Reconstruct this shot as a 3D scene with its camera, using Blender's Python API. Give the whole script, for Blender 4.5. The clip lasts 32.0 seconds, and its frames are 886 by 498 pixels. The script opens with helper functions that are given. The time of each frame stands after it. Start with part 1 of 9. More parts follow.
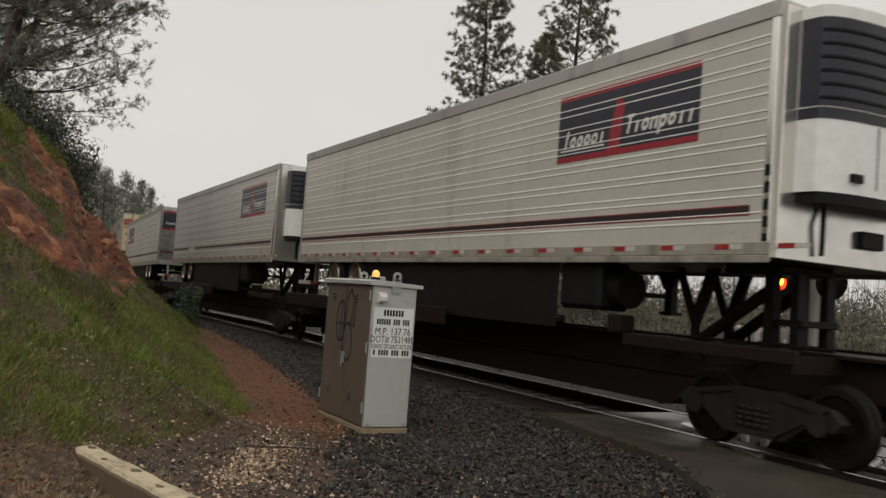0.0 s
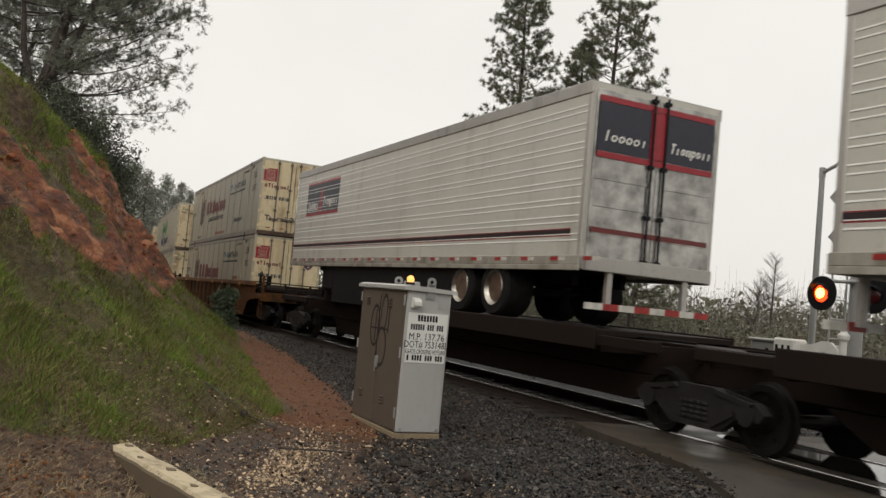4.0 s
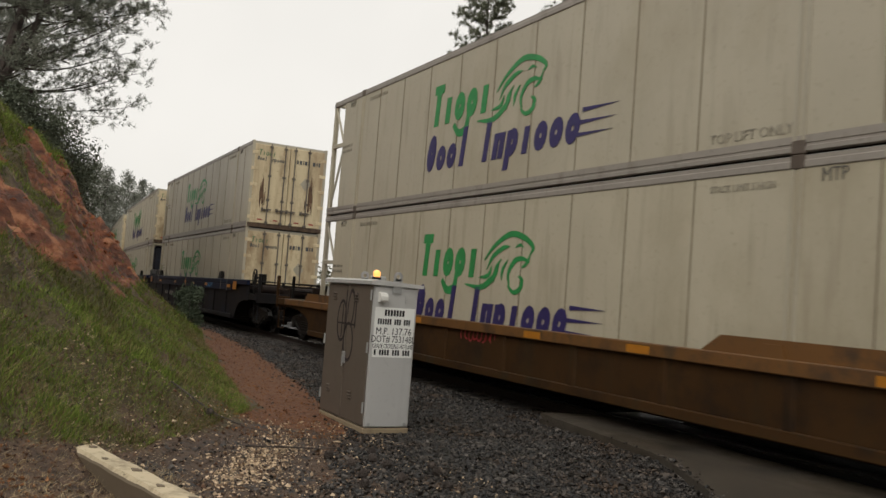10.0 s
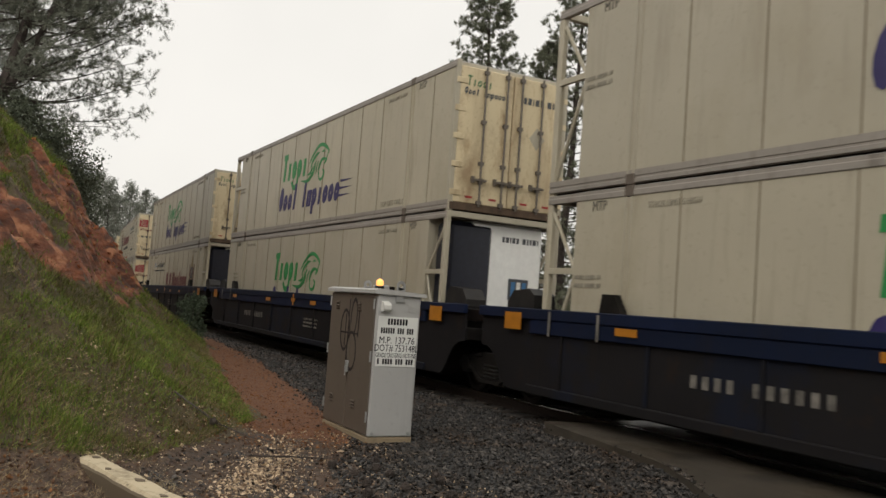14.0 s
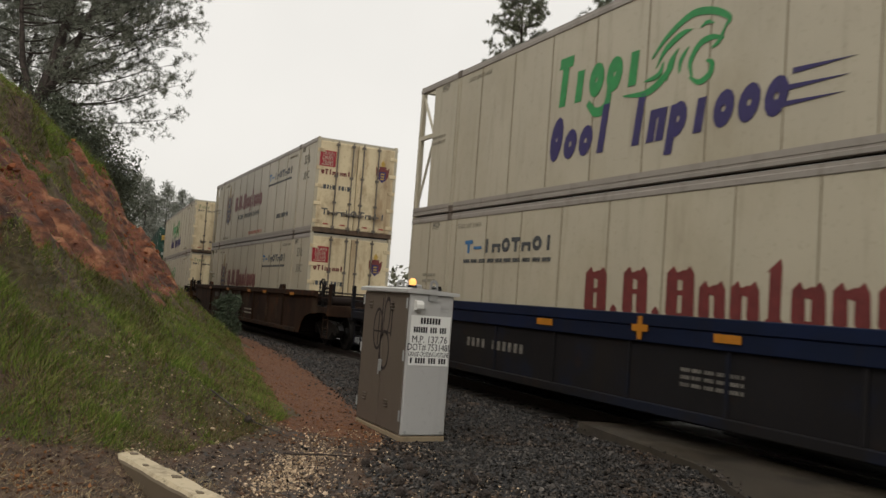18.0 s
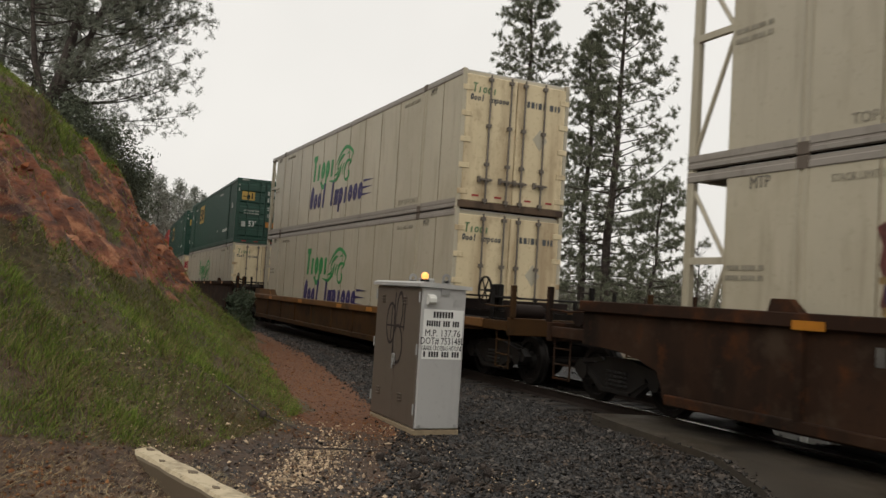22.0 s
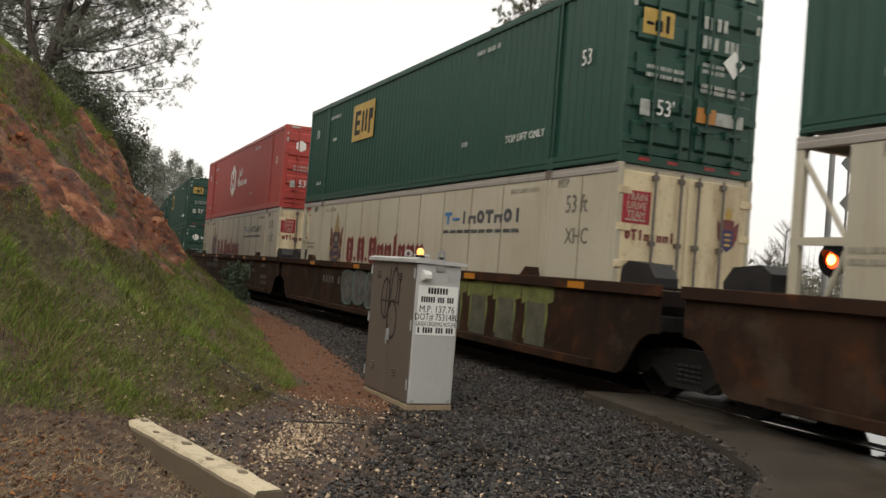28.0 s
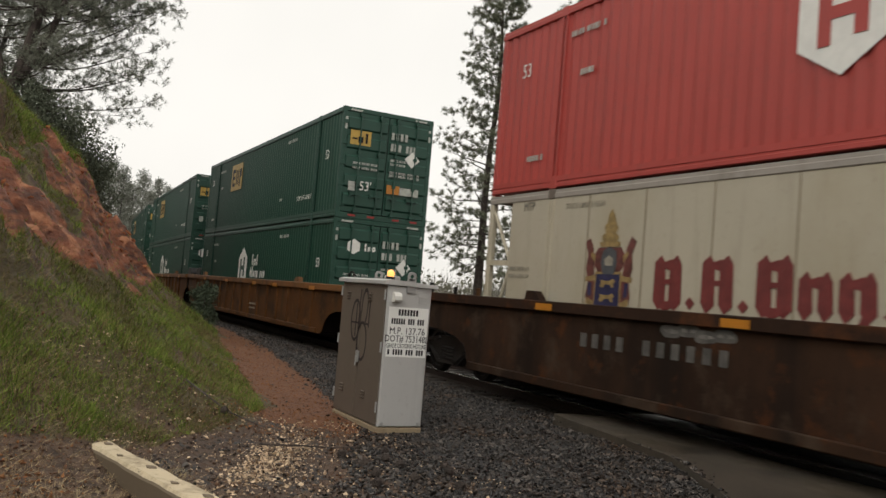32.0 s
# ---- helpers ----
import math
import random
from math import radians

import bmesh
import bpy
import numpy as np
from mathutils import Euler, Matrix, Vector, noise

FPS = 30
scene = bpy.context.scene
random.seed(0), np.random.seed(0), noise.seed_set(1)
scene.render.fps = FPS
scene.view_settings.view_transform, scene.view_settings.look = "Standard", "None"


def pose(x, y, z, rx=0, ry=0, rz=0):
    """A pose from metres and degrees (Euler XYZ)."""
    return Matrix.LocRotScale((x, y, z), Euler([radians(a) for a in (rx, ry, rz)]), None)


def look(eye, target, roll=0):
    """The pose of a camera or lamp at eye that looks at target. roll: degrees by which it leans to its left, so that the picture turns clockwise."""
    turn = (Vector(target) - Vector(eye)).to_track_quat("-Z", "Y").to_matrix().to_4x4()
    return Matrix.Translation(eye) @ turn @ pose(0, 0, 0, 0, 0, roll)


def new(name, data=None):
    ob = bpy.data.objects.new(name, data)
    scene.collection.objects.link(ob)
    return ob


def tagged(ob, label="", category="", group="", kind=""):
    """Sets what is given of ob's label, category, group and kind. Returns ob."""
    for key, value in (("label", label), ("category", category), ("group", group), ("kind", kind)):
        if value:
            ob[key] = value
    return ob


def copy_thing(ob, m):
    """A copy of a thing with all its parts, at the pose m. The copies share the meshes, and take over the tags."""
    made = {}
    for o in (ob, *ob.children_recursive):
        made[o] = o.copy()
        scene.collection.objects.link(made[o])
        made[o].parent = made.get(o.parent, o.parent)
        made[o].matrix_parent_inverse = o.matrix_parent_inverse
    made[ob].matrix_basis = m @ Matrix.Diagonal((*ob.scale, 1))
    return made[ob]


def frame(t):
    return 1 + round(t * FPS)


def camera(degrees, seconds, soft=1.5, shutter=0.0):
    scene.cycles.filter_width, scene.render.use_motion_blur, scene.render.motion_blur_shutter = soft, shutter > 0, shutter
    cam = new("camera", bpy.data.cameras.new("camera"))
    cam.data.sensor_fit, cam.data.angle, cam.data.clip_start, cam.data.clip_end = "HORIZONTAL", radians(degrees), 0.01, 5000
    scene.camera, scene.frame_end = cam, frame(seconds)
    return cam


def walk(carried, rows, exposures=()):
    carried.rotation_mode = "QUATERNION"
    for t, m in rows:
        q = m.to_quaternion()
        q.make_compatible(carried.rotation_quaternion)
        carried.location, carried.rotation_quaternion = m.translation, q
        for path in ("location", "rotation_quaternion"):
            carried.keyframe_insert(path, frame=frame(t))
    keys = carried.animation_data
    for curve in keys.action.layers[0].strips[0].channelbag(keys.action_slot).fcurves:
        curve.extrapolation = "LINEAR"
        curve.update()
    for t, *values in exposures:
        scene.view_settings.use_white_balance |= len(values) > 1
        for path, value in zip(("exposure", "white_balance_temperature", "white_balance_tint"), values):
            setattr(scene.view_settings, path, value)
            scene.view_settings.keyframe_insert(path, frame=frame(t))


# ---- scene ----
cam = camera(55.0, 32.0, soft=1.5, shutter=0.18)
PATH = [
    (0.0, pose(0.000, -8.783, 1.484, 93.206, -4.314, 61.366)),
    (0.5, pose(0.000, -8.783, 1.484, 93.092, -4.377, 61.541)),
    (1.0, pose(0.000, -8.783, 1.484, 93.308, -4.509, 62.205)),
    (1.5, pose(0.000, -8.783, 1.484, 93.309, -4.673, 63.133)),
    (2.0, pose(0.000, -8.783, 1.484, 92.614, -4.804, 62.842)),
    (2.5, pose(0.000, -8.783, 1.484, 92.841, -5.479, 62.368)),
    (3.0, pose(0.000, -8.783, 1.484, 93.226, -5.750, 63.645)),
    (3.5, pose(0.000, -8.783, 1.484, 93.579, -5.384, 63.592)),
    (5.5, pose(0.000, -8.783, 1.484, 92.274, -4.785, 63.918)),
    (6.0, pose(0.000, -8.783, 1.484, 92.212, -4.613, 63.623)),
    (6.5, pose(0.000, -8.783, 1.484, 92.247, -4.645, 63.176)),
    (7.0, pose(0.000, -8.783, 1.484, 92.356, -4.772, 62.075)),
    (7.5, pose(0.000, -8.783, 1.484, 93.052, -4.800, 60.714)),
    (8.0, pose(0.000, -8.783, 1.484, 93.853, -4.687, 60.749)),
    (8.5, pose(0.000, -8.783, 1.484, 94.036, -4.661, 61.747)),
    (9.0, pose(0.000, -8.783, 1.484, 93.448, -4.524, 63.068)),
    (9.5, pose(0.000, -8.783, 1.484, 92.768, -4.526, 62.933)),
    (10.0, pose(0.000, -8.783, 1.484, 93.195, -4.369, 61.425)),
    (10.5, pose(0.000, -8.783, 1.484, 93.641, -4.207, 61.080)),
    (11.0, pose(0.000, -8.783, 1.484, 93.379, -4.061, 62.106)),
    (11.5, pose(0.000, -8.783, 1.484, 92.539, -3.997, 63.320)),
    (12.0, pose(0.000, -8.783, 1.484, 92.910, -3.458, 63.239)),
    (12.5, pose(0.000, -8.783, 1.484, 93.237, -3.511, 61.983)),
    (13.0, pose(0.000, -8.783, 1.484, 93.667, -3.788, 61.338)),
    (13.5, pose(0.000, -8.783, 1.484, 93.780, -3.998, 61.648)),
    (15.5, pose(0.000, -8.783, 1.484, 93.714, -4.695, 61.268)),
    (16.0, pose(0.000, -8.783, 1.484, 93.840, -5.232, 62.303)),
    (16.5, pose(0.000, -8.783, 1.484, 93.046, -5.761, 63.218)),
    (17.0, pose(0.000, -8.783, 1.484, 92.749, -5.293, 62.769)),
    (17.5, pose(0.000, -8.783, 1.484, 93.179, -4.803, 63.191)),
    (18.0, pose(0.000, -8.783, 1.484, 93.555, -4.244, 63.836)),
    (18.5, pose(0.000, -8.783, 1.484, 93.939, -3.367, 65.257)),
    (19.0, pose(0.000, -8.783, 1.484, 94.111, -3.349, 65.419)),
    (19.5, pose(0.000, -8.783, 1.484, 94.176, -3.377, 64.634)),
    (20.0, pose(0.000, -8.783, 1.484, 93.977, -3.104, 64.288)),
    (20.5, pose(0.000, -8.783, 1.484, 93.779, -2.995, 64.022)),
    (21.0, pose(0.000, -8.783, 1.484, 93.692, -3.096, 63.857)),
    (21.5, pose(0.000, -8.783, 1.484, 93.326, -3.271, 64.196)),
    (22.0, pose(0.000, -8.783, 1.484, 93.070, -3.612, 64.683)),
    (22.5, pose(0.000, -8.783, 1.484, 92.934, -3.098, 64.529)),
    (23.0, pose(0.000, -8.783, 1.484, 92.939, -2.759, 64.612)),
    (23.5, pose(0.000, -8.783, 1.484, 92.993, -2.984, 64.588)),
    (24.0, pose(0.000, -8.783, 1.484, 92.904, -3.176, 64.505)),
    (24.5, pose(0.000, -8.783, 1.484, 92.981, -3.588, 64.295)),
    (25.0, pose(0.000, -8.783, 1.484, 92.798, -3.613, 65.131)),
    (25.5, pose(0.000, -8.783, 1.484, 91.968, -3.932, 64.842)),
    (27.5, pose(0.000, -8.783, 1.484, 91.772, -4.346, 63.277)),
    (28.0, pose(0.000, -8.783, 1.484, 91.499, -4.460, 64.346)),
    (28.5, pose(0.000, -8.783, 1.484, 92.352, -4.495, 64.231)),
    (29.0, pose(0.000, -8.783, 1.484, 91.851, -4.026, 63.436)),
    (29.5, pose(0.000, -8.783, 1.484, 91.422, -4.474, 64.353)),
    (30.0, pose(0.000, -8.783, 1.484, 90.503, -4.763, 65.101)),
    (30.5, pose(0.000, -8.783, 1.484, 90.879, -3.679, 65.085)),
    (31.0, pose(0.000, -8.783, 1.484, 92.981, -4.028, 61.671)),
    (31.5, pose(0.000, -8.783, 1.484, 93.382, -4.432, 61.725)),
    (32.0, pose(0.000, -8.783, 1.484, 93.125, -4.734, 62.354)),
]
walk(cam, PATH, [(0, -0.04), (1, 0.15), (3, 0.22), (6, 0.45), (7, 0.12), (8, 0.06), (9, -0.07), (10, 0.30), (11, 0.08), (12, -0.14), (13, 0.36), (16, 0.30), (17, 0.31), (18, 0.26), (19, 0.27), (20, -0.06), (21, 0.28), (22, 0.26), (23, 0.08), (24, 0.14), (25, 0.22), (28, 0.60), (29, 0.54), (30, 0.52), (31, 0.56), (32, 0.44)])

# ---- light ----
SKY_LOW, SKY_HIGH = 0.67, 0.76
world = bpy.data.worlds.new("overcast")
scene.world = world
world.use_nodes = True
wn, wl = world.node_tree.nodes, world.node_tree.links
wn.clear()
w_out = wn.new("ShaderNodeOutputWorld")
w_sky = wn.new("ShaderNodeTexSky")
w_sky.sky_type = "NISHITA"
w_sky.sun_disc = False
w_sky.sun_elevation, w_sky.sun_rotation = radians(48), radians(140)
w_sky.dust_density, w_sky.air_density = 6.0, 1.0
w_bg1 = wn.new("ShaderNodeBackground")
w_bg1.inputs["Strength"].default_value = 0.015
w_hsv = wn.new("ShaderNodeHueSaturation")
w_hsv.inputs["Saturation"].default_value = 0.25
wl.new(w_sky.outputs[0], w_hsv.inputs["Color"])
wl.new(w_hsv.outputs[0], w_bg1.inputs["Color"])
# cloud layer: a little brighter overhead than at the horizon, with faint mottling
w_tc = wn.new("ShaderNodeTexCoord")
w_sep = wn.new("ShaderNodeSeparateXYZ")
w_map = wn.new("ShaderNodeMapRange")
w_map.inputs["From Min"].default_value, w_map.inputs["From Max"].default_value = 0.0, 1.0
w_map.inputs["To Min"].default_value, w_map.inputs["To Max"].default_value = SKY_LOW, SKY_HIGH
w_noise = wn.new("ShaderNodeTexNoise")
w_noise.inputs["Scale"].default_value, w_noise.inputs["Detail"].default_value = 2.2, 4.0
w_nm = wn.new("ShaderNodeMapRange")
w_nm.inputs["From Min"].default_value, w_nm.inputs["From Max"].default_value = 0.3, 0.7
w_nm.inputs["To Min"].default_value, w_nm.inputs["To Max"].default_value = 0.93, 1.05
w_mul = wn.new("ShaderNodeMath")
w_mul.operation = "MULTIPLY"
w_bg2 = wn.new("ShaderNodeBackground")
w_bg2.inputs["Color"].default_value = (1.0, 0.967, 0.905, 1)
w_add = wn.new("ShaderNodeAddShader")
wl.new(w_tc.outputs["Generated"], w_sep.inputs[0])
wl.new(w_sep.outputs["Z"], w_map.inputs["Value"])
wl.new(w_tc.outputs["Generated"], w_noise.inputs["Vector"])
wl.new(w_noise.outputs["Fac"], w_nm.inputs["Value"])
wl.new(w_map.outputs[0], w_mul.inputs[0])
wl.new(w_nm.outputs[0], w_mul.inputs[1])
wl.new(w_mul.outputs[0], w_bg2.inputs["Strength"])
wl.new(w_bg1.outputs[0], w_add.inputs[0])
wl.new(w_bg2.outputs[0], w_add.inputs[1])
wl.new(w_add.outputs[0], w_out.inputs["Surface"])

sun = new("sun", bpy.data.lights.new("sun", "SUN"))
sun.data.energy, sun.data.angle, sun.data.color = 0.35, radians(25), (1.0, 0.96, 0.9)
sun.matrix_world = look((20, -30, 36), (-10, 0, 0))

# ---- materials ----
def nodes_of(name):
    m = bpy.data.materials.new(name)
    m.use_nodes = True
    n, l = m.node_tree.nodes, m.node_tree.links
    return m, n, l, n["Principled BSDF"]


def mixc(n, l, fac, a, b):
    """A colour mix node; each of fac, a, b is a value or a socket."""
    k = n.new("ShaderNodeMix")
    k.data_type = "RGBA"
    for i, v in ((0, fac), (6, a), (7, b)):
        if isinstance(v, (int, float)):
            k.inputs[i].default_value = v
        elif isinstance(v, tuple):
            k.inputs[i].default_value = (*v[:3], 1)
        else:
            l.new(v, k.inputs[i])
    return k.outputs[2]


def noise_fac(n, l, scale, lo, hi, detail=4.0, stretch=(1, 1, 1), coord="Object", rough=0.55):
    tc = n.new("ShaderNodeTexCoord")
    mp = n.new("ShaderNodeMapping")
    mp.inputs["Scale"].default_value = stretch
    oi = n.new("ShaderNodeObjectInfo")
    l.new(tc.outputs[coord], mp.inputs["Vector"])
    add = n.new("ShaderNodeVectorMath")
    add.operation = "ADD"
    sc = n.new("ShaderNodeMath")
    sc.operation = "MULTIPLY"
    sc.inputs[1].default_value = 37.0
    l.new(oi.outputs["Random"], sc.inputs[0])
    l.new(mp.outputs[0], add.inputs[0])
    l.new(sc.outputs[0], add.inputs[1])
    t = n.new("ShaderNodeTexNoise")
    t.inputs["Scale"].default_value, t.inputs["Detail"].default_value = scale, detail
    t.inputs["Roughness"].default_value = rough
    l.new(add.outputs[0], t.inputs["Vector"])
    r = n.new("ShaderNodeMapRange")
    r.inputs["From Min"].default_value, r.inputs["From Max"].default_value = lo, hi
    l.new(t.outputs["Fac"], r.inputs["Value"])
    return r.outputs[0]


def bump_on(n, l, b, height, strength, dist=0.01):
    k = n.new("ShaderNodeBump")
    k.inputs["Strength"].default_value, k.inputs["Distance"].default_value = strength, dist
    l.new(height, k.inputs["Height"])
    l.new(k.outputs[0], b.inputs["Normal"])


def paint(name, col, dirt=(0.10, 0.075, 0.05), amount=0.5, rough=0.5, metal=0.0, fade=0.12, streak=3.0, fine=14.0, bump=0.15, lo=0.56):
    """Weathered paint: broad fading, vertical dirt streaks, fine grime."""
    m, n, l, b = nodes_of(name)
    big = noise_fac(n, l, 0.7, 0.35, 0.7)
    c = mixc(n, l, big, col, tuple(min(1, v * (1 + fade)) for v in col))
    st = noise_fac(n, l, streak, lo, lo + 0.3, 5.0, (1.0, 1.0, 0.12))
    mul = n.new("ShaderNodeMath")
    mul.operation = "MULTIPLY"
    mul.inputs[1].default_value = amount
    l.new(st, mul.inputs[0])
    c = mixc(n, l, mul.outputs[0], c, dirt)
    fi = noise_fac(n, l, fine, 0.58, 0.8, 6.0)
    mul2 = n.new("ShaderNodeMath")
    mul2.operation = "MULTIPLY"
    mul2.inputs[1].default_value = amount * 0.6
    l.new(fi, mul2.inputs[0])
    c = mixc(n, l, mul2.outputs[0], c, dirt)
    l.new(c, b.inputs["Base Color"])
    b.inputs["Roughness"].default_value, b.inputs["Metallic"].default_value = rough, metal
    bump_on(n, l, b, big, bump, 0.02)
    return m


def dull(*mats):
    """Old dry grime: hardly any gloss."""
    for m in mats:
        m.node_tree.nodes["Principled BSDF"].inputs["Specular IOR Level"].default_value = 0.12
        m.node_tree.nodes["Principled BSDF"].inputs["Metallic"].default_value = 0.0


def plain(name, col, rough=0.6, metal=0.0, var=0.3, scale=8.0, bump=0.0):
    m, n, l, b = nodes_of(name)
    f = noise_fac(n, l, scale, 0.3, 0.7, 5.0)
    l.new(mixc(n, l, f, tuple(v * (1 - var) for v in col), tuple(min(1, v * (1 + var)) for v in col)), b.inputs["Base Color"])
    b.inputs["Roughness"].default_value, b.inputs["Metallic"].default_value = rough, metal
    if bump:
        bump_on(n, l, b, f, bump, 0.01)
    return m


def leafy(name, dark, light, rough=0.7):
    m, n, l, b = nodes_of(name)
    g = n.new("ShaderNodeNewGeometry")
    l.new(mixc(n, l, g.outputs["Random Per Island"], dark, light), b.inputs["Base Color"])
    b.inputs["Roughness"].default_value = rough
    b.inputs["Specular IOR Level"].default_value = 0.2
    return m


def glow(name, col, strength):
    m, n, l, b = nodes_of(name)
    b.inputs["Base Color"].default_value = (*col, 1)
    b.inputs["Emission Color"].default_value = (*col, 1)
    b.inputs["Emission Strength"].default_value = strength
    return m


# grime on the rails, and shade between stacked boxes put into the colour
BOX_RAIL = paint("grimy_aluminium_rail", (0.29, 0.26, 0.225), (0.09, 0.07, 0.055), 0.7, 0.5, 0.2)
CREAM = paint("cream_reefer_paint", (0.440, 0.395, 0.292), (0.20, 0.15, 0.085), 0.6, 0.45, streak=4.5, lo=0.54)
_n, _l = CREAM.node_tree.nodes, CREAM.node_tree.links
_b = _n["Principled BSDF"]
_src = _b.inputs["Base Color"].links[0].from_socket
_oi, _mr = _n.new("ShaderNodeObjectInfo"), _n.new("ShaderNodeMapRange")
_mr.inputs["To Min"].default_value, _mr.inputs["To Max"].default_value = 0.0, 0.55
_l.new(_oi.outputs["Random"], _mr.inputs["Value"])
_l.new(mixc(_n, _l, _mr.outputs[0], _src, (0.335, 0.305, 0.245)), _b.inputs["Base Color"])
SEAM = paint("panel_seam_dirt", (0.22, 0.185, 0.125), (0.11, 0.08, 0.05), 0.9, 0.6)
DOOR_ROD = paint("grimy_rod_steel", (0.12, 0.10, 0.08), (0.05, 0.025, 0.012), 0.9, 0.55)
WHEEL_ALU = plain("dull_wheel_aluminium", (0.46, 0.43, 0.37), 0.3, 0.95, 0.5, 3.0)
# dark, uneven base colour stands in for the ground mirrored in the steel
QUILT = plain("quilted_stainless_door", (0.36, 0.35, 0.33), 0.28, 0.85, 0.45, 3.5, 0.25)
CREAM_DOOR = paint("cream_door_paint", (0.60, 0.50, 0.315), (0.20, 0.105, 0.042), 0.9, 0.5, streak=1.9, lo=0.50)
WHITE_TRAILER = paint("white_trailer_paint", (0.50, 0.48, 0.425), (0.18, 0.14, 0.09), 0.6, 0.4)
# paler than the trailer panels: the highlight along each bead is painted in
BEAD = plain("bright_bead_metal", (0.70, 0.69, 0.64), 0.4, 0.0, 0.08)
RAIL_GRIME = paint("grimy_trailer_rail", (0.36, 0.335, 0.285), (0.12, 0.095, 0.065), 0.9, 0.5, 0.2, lo=0.48)
CASTING = paint("rusty_casting", (0.11, 0.085, 0.065), (0.05, 0.03, 0.018), 0.9, 0.6, lo=0.46)
ALU = paint("aluminium_trim", (0.42, 0.40, 0.37), (0.10, 0.08, 0.06), 0.7, 0.42, 0.55)
CHROME = plain("polished_aluminium", (0.72, 0.70, 0.66), 0.22, 0.9, 0.1, 3.0)
GREEN_BOX = paint("green_container_paint", (0.0075, 0.046, 0.029), (0.02, 0.035, 0.025), 0.5, 0.5)
RED_BOX = paint("red_container_paint", (0.34, 0.045, 0.035), (0.14, 0.035, 0.03), 0.5, 0.5)
# lower car sides: grime, and shade below the top chord painted into the colour
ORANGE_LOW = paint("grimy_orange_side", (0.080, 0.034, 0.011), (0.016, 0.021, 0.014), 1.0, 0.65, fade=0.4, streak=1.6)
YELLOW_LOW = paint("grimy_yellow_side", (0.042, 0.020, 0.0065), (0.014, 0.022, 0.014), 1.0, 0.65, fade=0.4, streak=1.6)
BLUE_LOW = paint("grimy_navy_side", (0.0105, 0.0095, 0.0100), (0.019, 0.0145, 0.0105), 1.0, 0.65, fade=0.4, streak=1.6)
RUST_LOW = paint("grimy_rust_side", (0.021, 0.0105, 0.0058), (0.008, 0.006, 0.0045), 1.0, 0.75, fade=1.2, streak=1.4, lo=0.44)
ORANGE_CAR = paint("orange_car_paint", (0.150, 0.062, 0.015), (0.028, 0.030, 0.018), 0.9, 0.55, fade=0.3)
YELLOW_CAR = paint("yellow_car_paint", (0.125, 0.054, 0.011), (0.026, 0.032, 0.018), 0.9, 0.55, fade=0.25)
BLUE_CAR = paint("navy_car_paint", (0.007, 0.011, 0.026), (0.015, 0.013, 0.012), 0.9, 0.5)
RUST_CAR = paint("rusty_brown_car_paint", (0.024, 0.012, 0.0072), (0.013, 0.0085, 0.006), 0.9, 0.7, fade=0.4)
SPINE = paint("oxide_brown_steel", (0.0155, 0.0100, 0.0080), (0.011, 0.0085, 0.007), 0.8, 0.6)
BOGIE = plain("grimy_black_steel", (0.0115, 0.0100, 0.0090), 0.5, 0.2, 0.45, 5.0, 0.2)
TRUCK = plain("dusty_cast_steel", (0.0145, 0.0126, 0.0112), 0.55, 0.2, 0.5, 4.0, 0.25)
TYRE = plain("black_rubber", (0.014, 0.0135, 0.013), 0.8, 0, 0.3)
RAIL_TOP = plain("worn_rail_steel", (0.42, 0.41, 0.40), 0.25, 0.95, 0.1)
RAIL_SIDE = plain("rusty_rail_web", (0.022, 0.013, 0.009), 0.7, 0.2, 0.4, 20.0, 0.2)
DARK_UNIT = plain("dark_blue_grille_plastic", (0.012, 0.014, 0.024), 0.35, 0, 0.2)
WHITE_UNIT = plain("white_gelcoat", (0.84, 0.84, 0.80), 0.25, 0, 0.05)
GALV = paint("galvanised_steel", (0.36, 0.36, 0.35), (0.16, 0.15, 0.14), 0.4, 0.45, 0.5)
MAST_GREY = paint("mast_aluminium_paint", (0.30, 0.30, 0.29), (0.15, 0.14, 0.13), 0.4, 0.5, 0.3)
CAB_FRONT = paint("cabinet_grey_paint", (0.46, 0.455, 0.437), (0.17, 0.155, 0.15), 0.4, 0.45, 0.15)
# browner and much darker than the cabinet's front
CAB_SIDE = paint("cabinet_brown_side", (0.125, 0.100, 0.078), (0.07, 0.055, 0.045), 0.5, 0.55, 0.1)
SIGN_WHITE = plain("sign_white", (0.78, 0.78, 0.74), 0.4, 0, 0.04, 3.0)
INK = plain("black_ink", (0.015, 0.015, 0.016), 0.5, 0, 0.1)
GRAFFITI = plain("black_spray_paint", (0.02, 0.012, 0.012), 0.7, 0, 0.2)
dull(INK)
LOGO_NAVY = plain("navy_vinyl", (0.018, 0.020, 0.034), 0.4, 0, 0.15)
LOGO_RED = plain("red_vinyl", (0.30, 0.014, 0.024), 0.4, 0, 0.15)
LOGO_MAROON = plain("maroon_vinyl", (0.14, 0.024, 0.022), 0.5, 0, 0.2)
CREST_RED = plain("brownish_red_vinyl", (0.105, 0.030, 0.024), 0.5, 0, 0.5, 9.0)
CREST_BLUE = plain("dark_blue_vinyl", (0.018, 0.018, 0.058), 0.5, 0, 0.3, 9.0)
STRIPE = plain("dark_brown_stripe", (0.024, 0.012, 0.013), 0.5, 0, 0.2)
LOGO_GREEN = plain("green_vinyl", (0.020, 0.235, 0.060), 0.5, 0, 0.15)
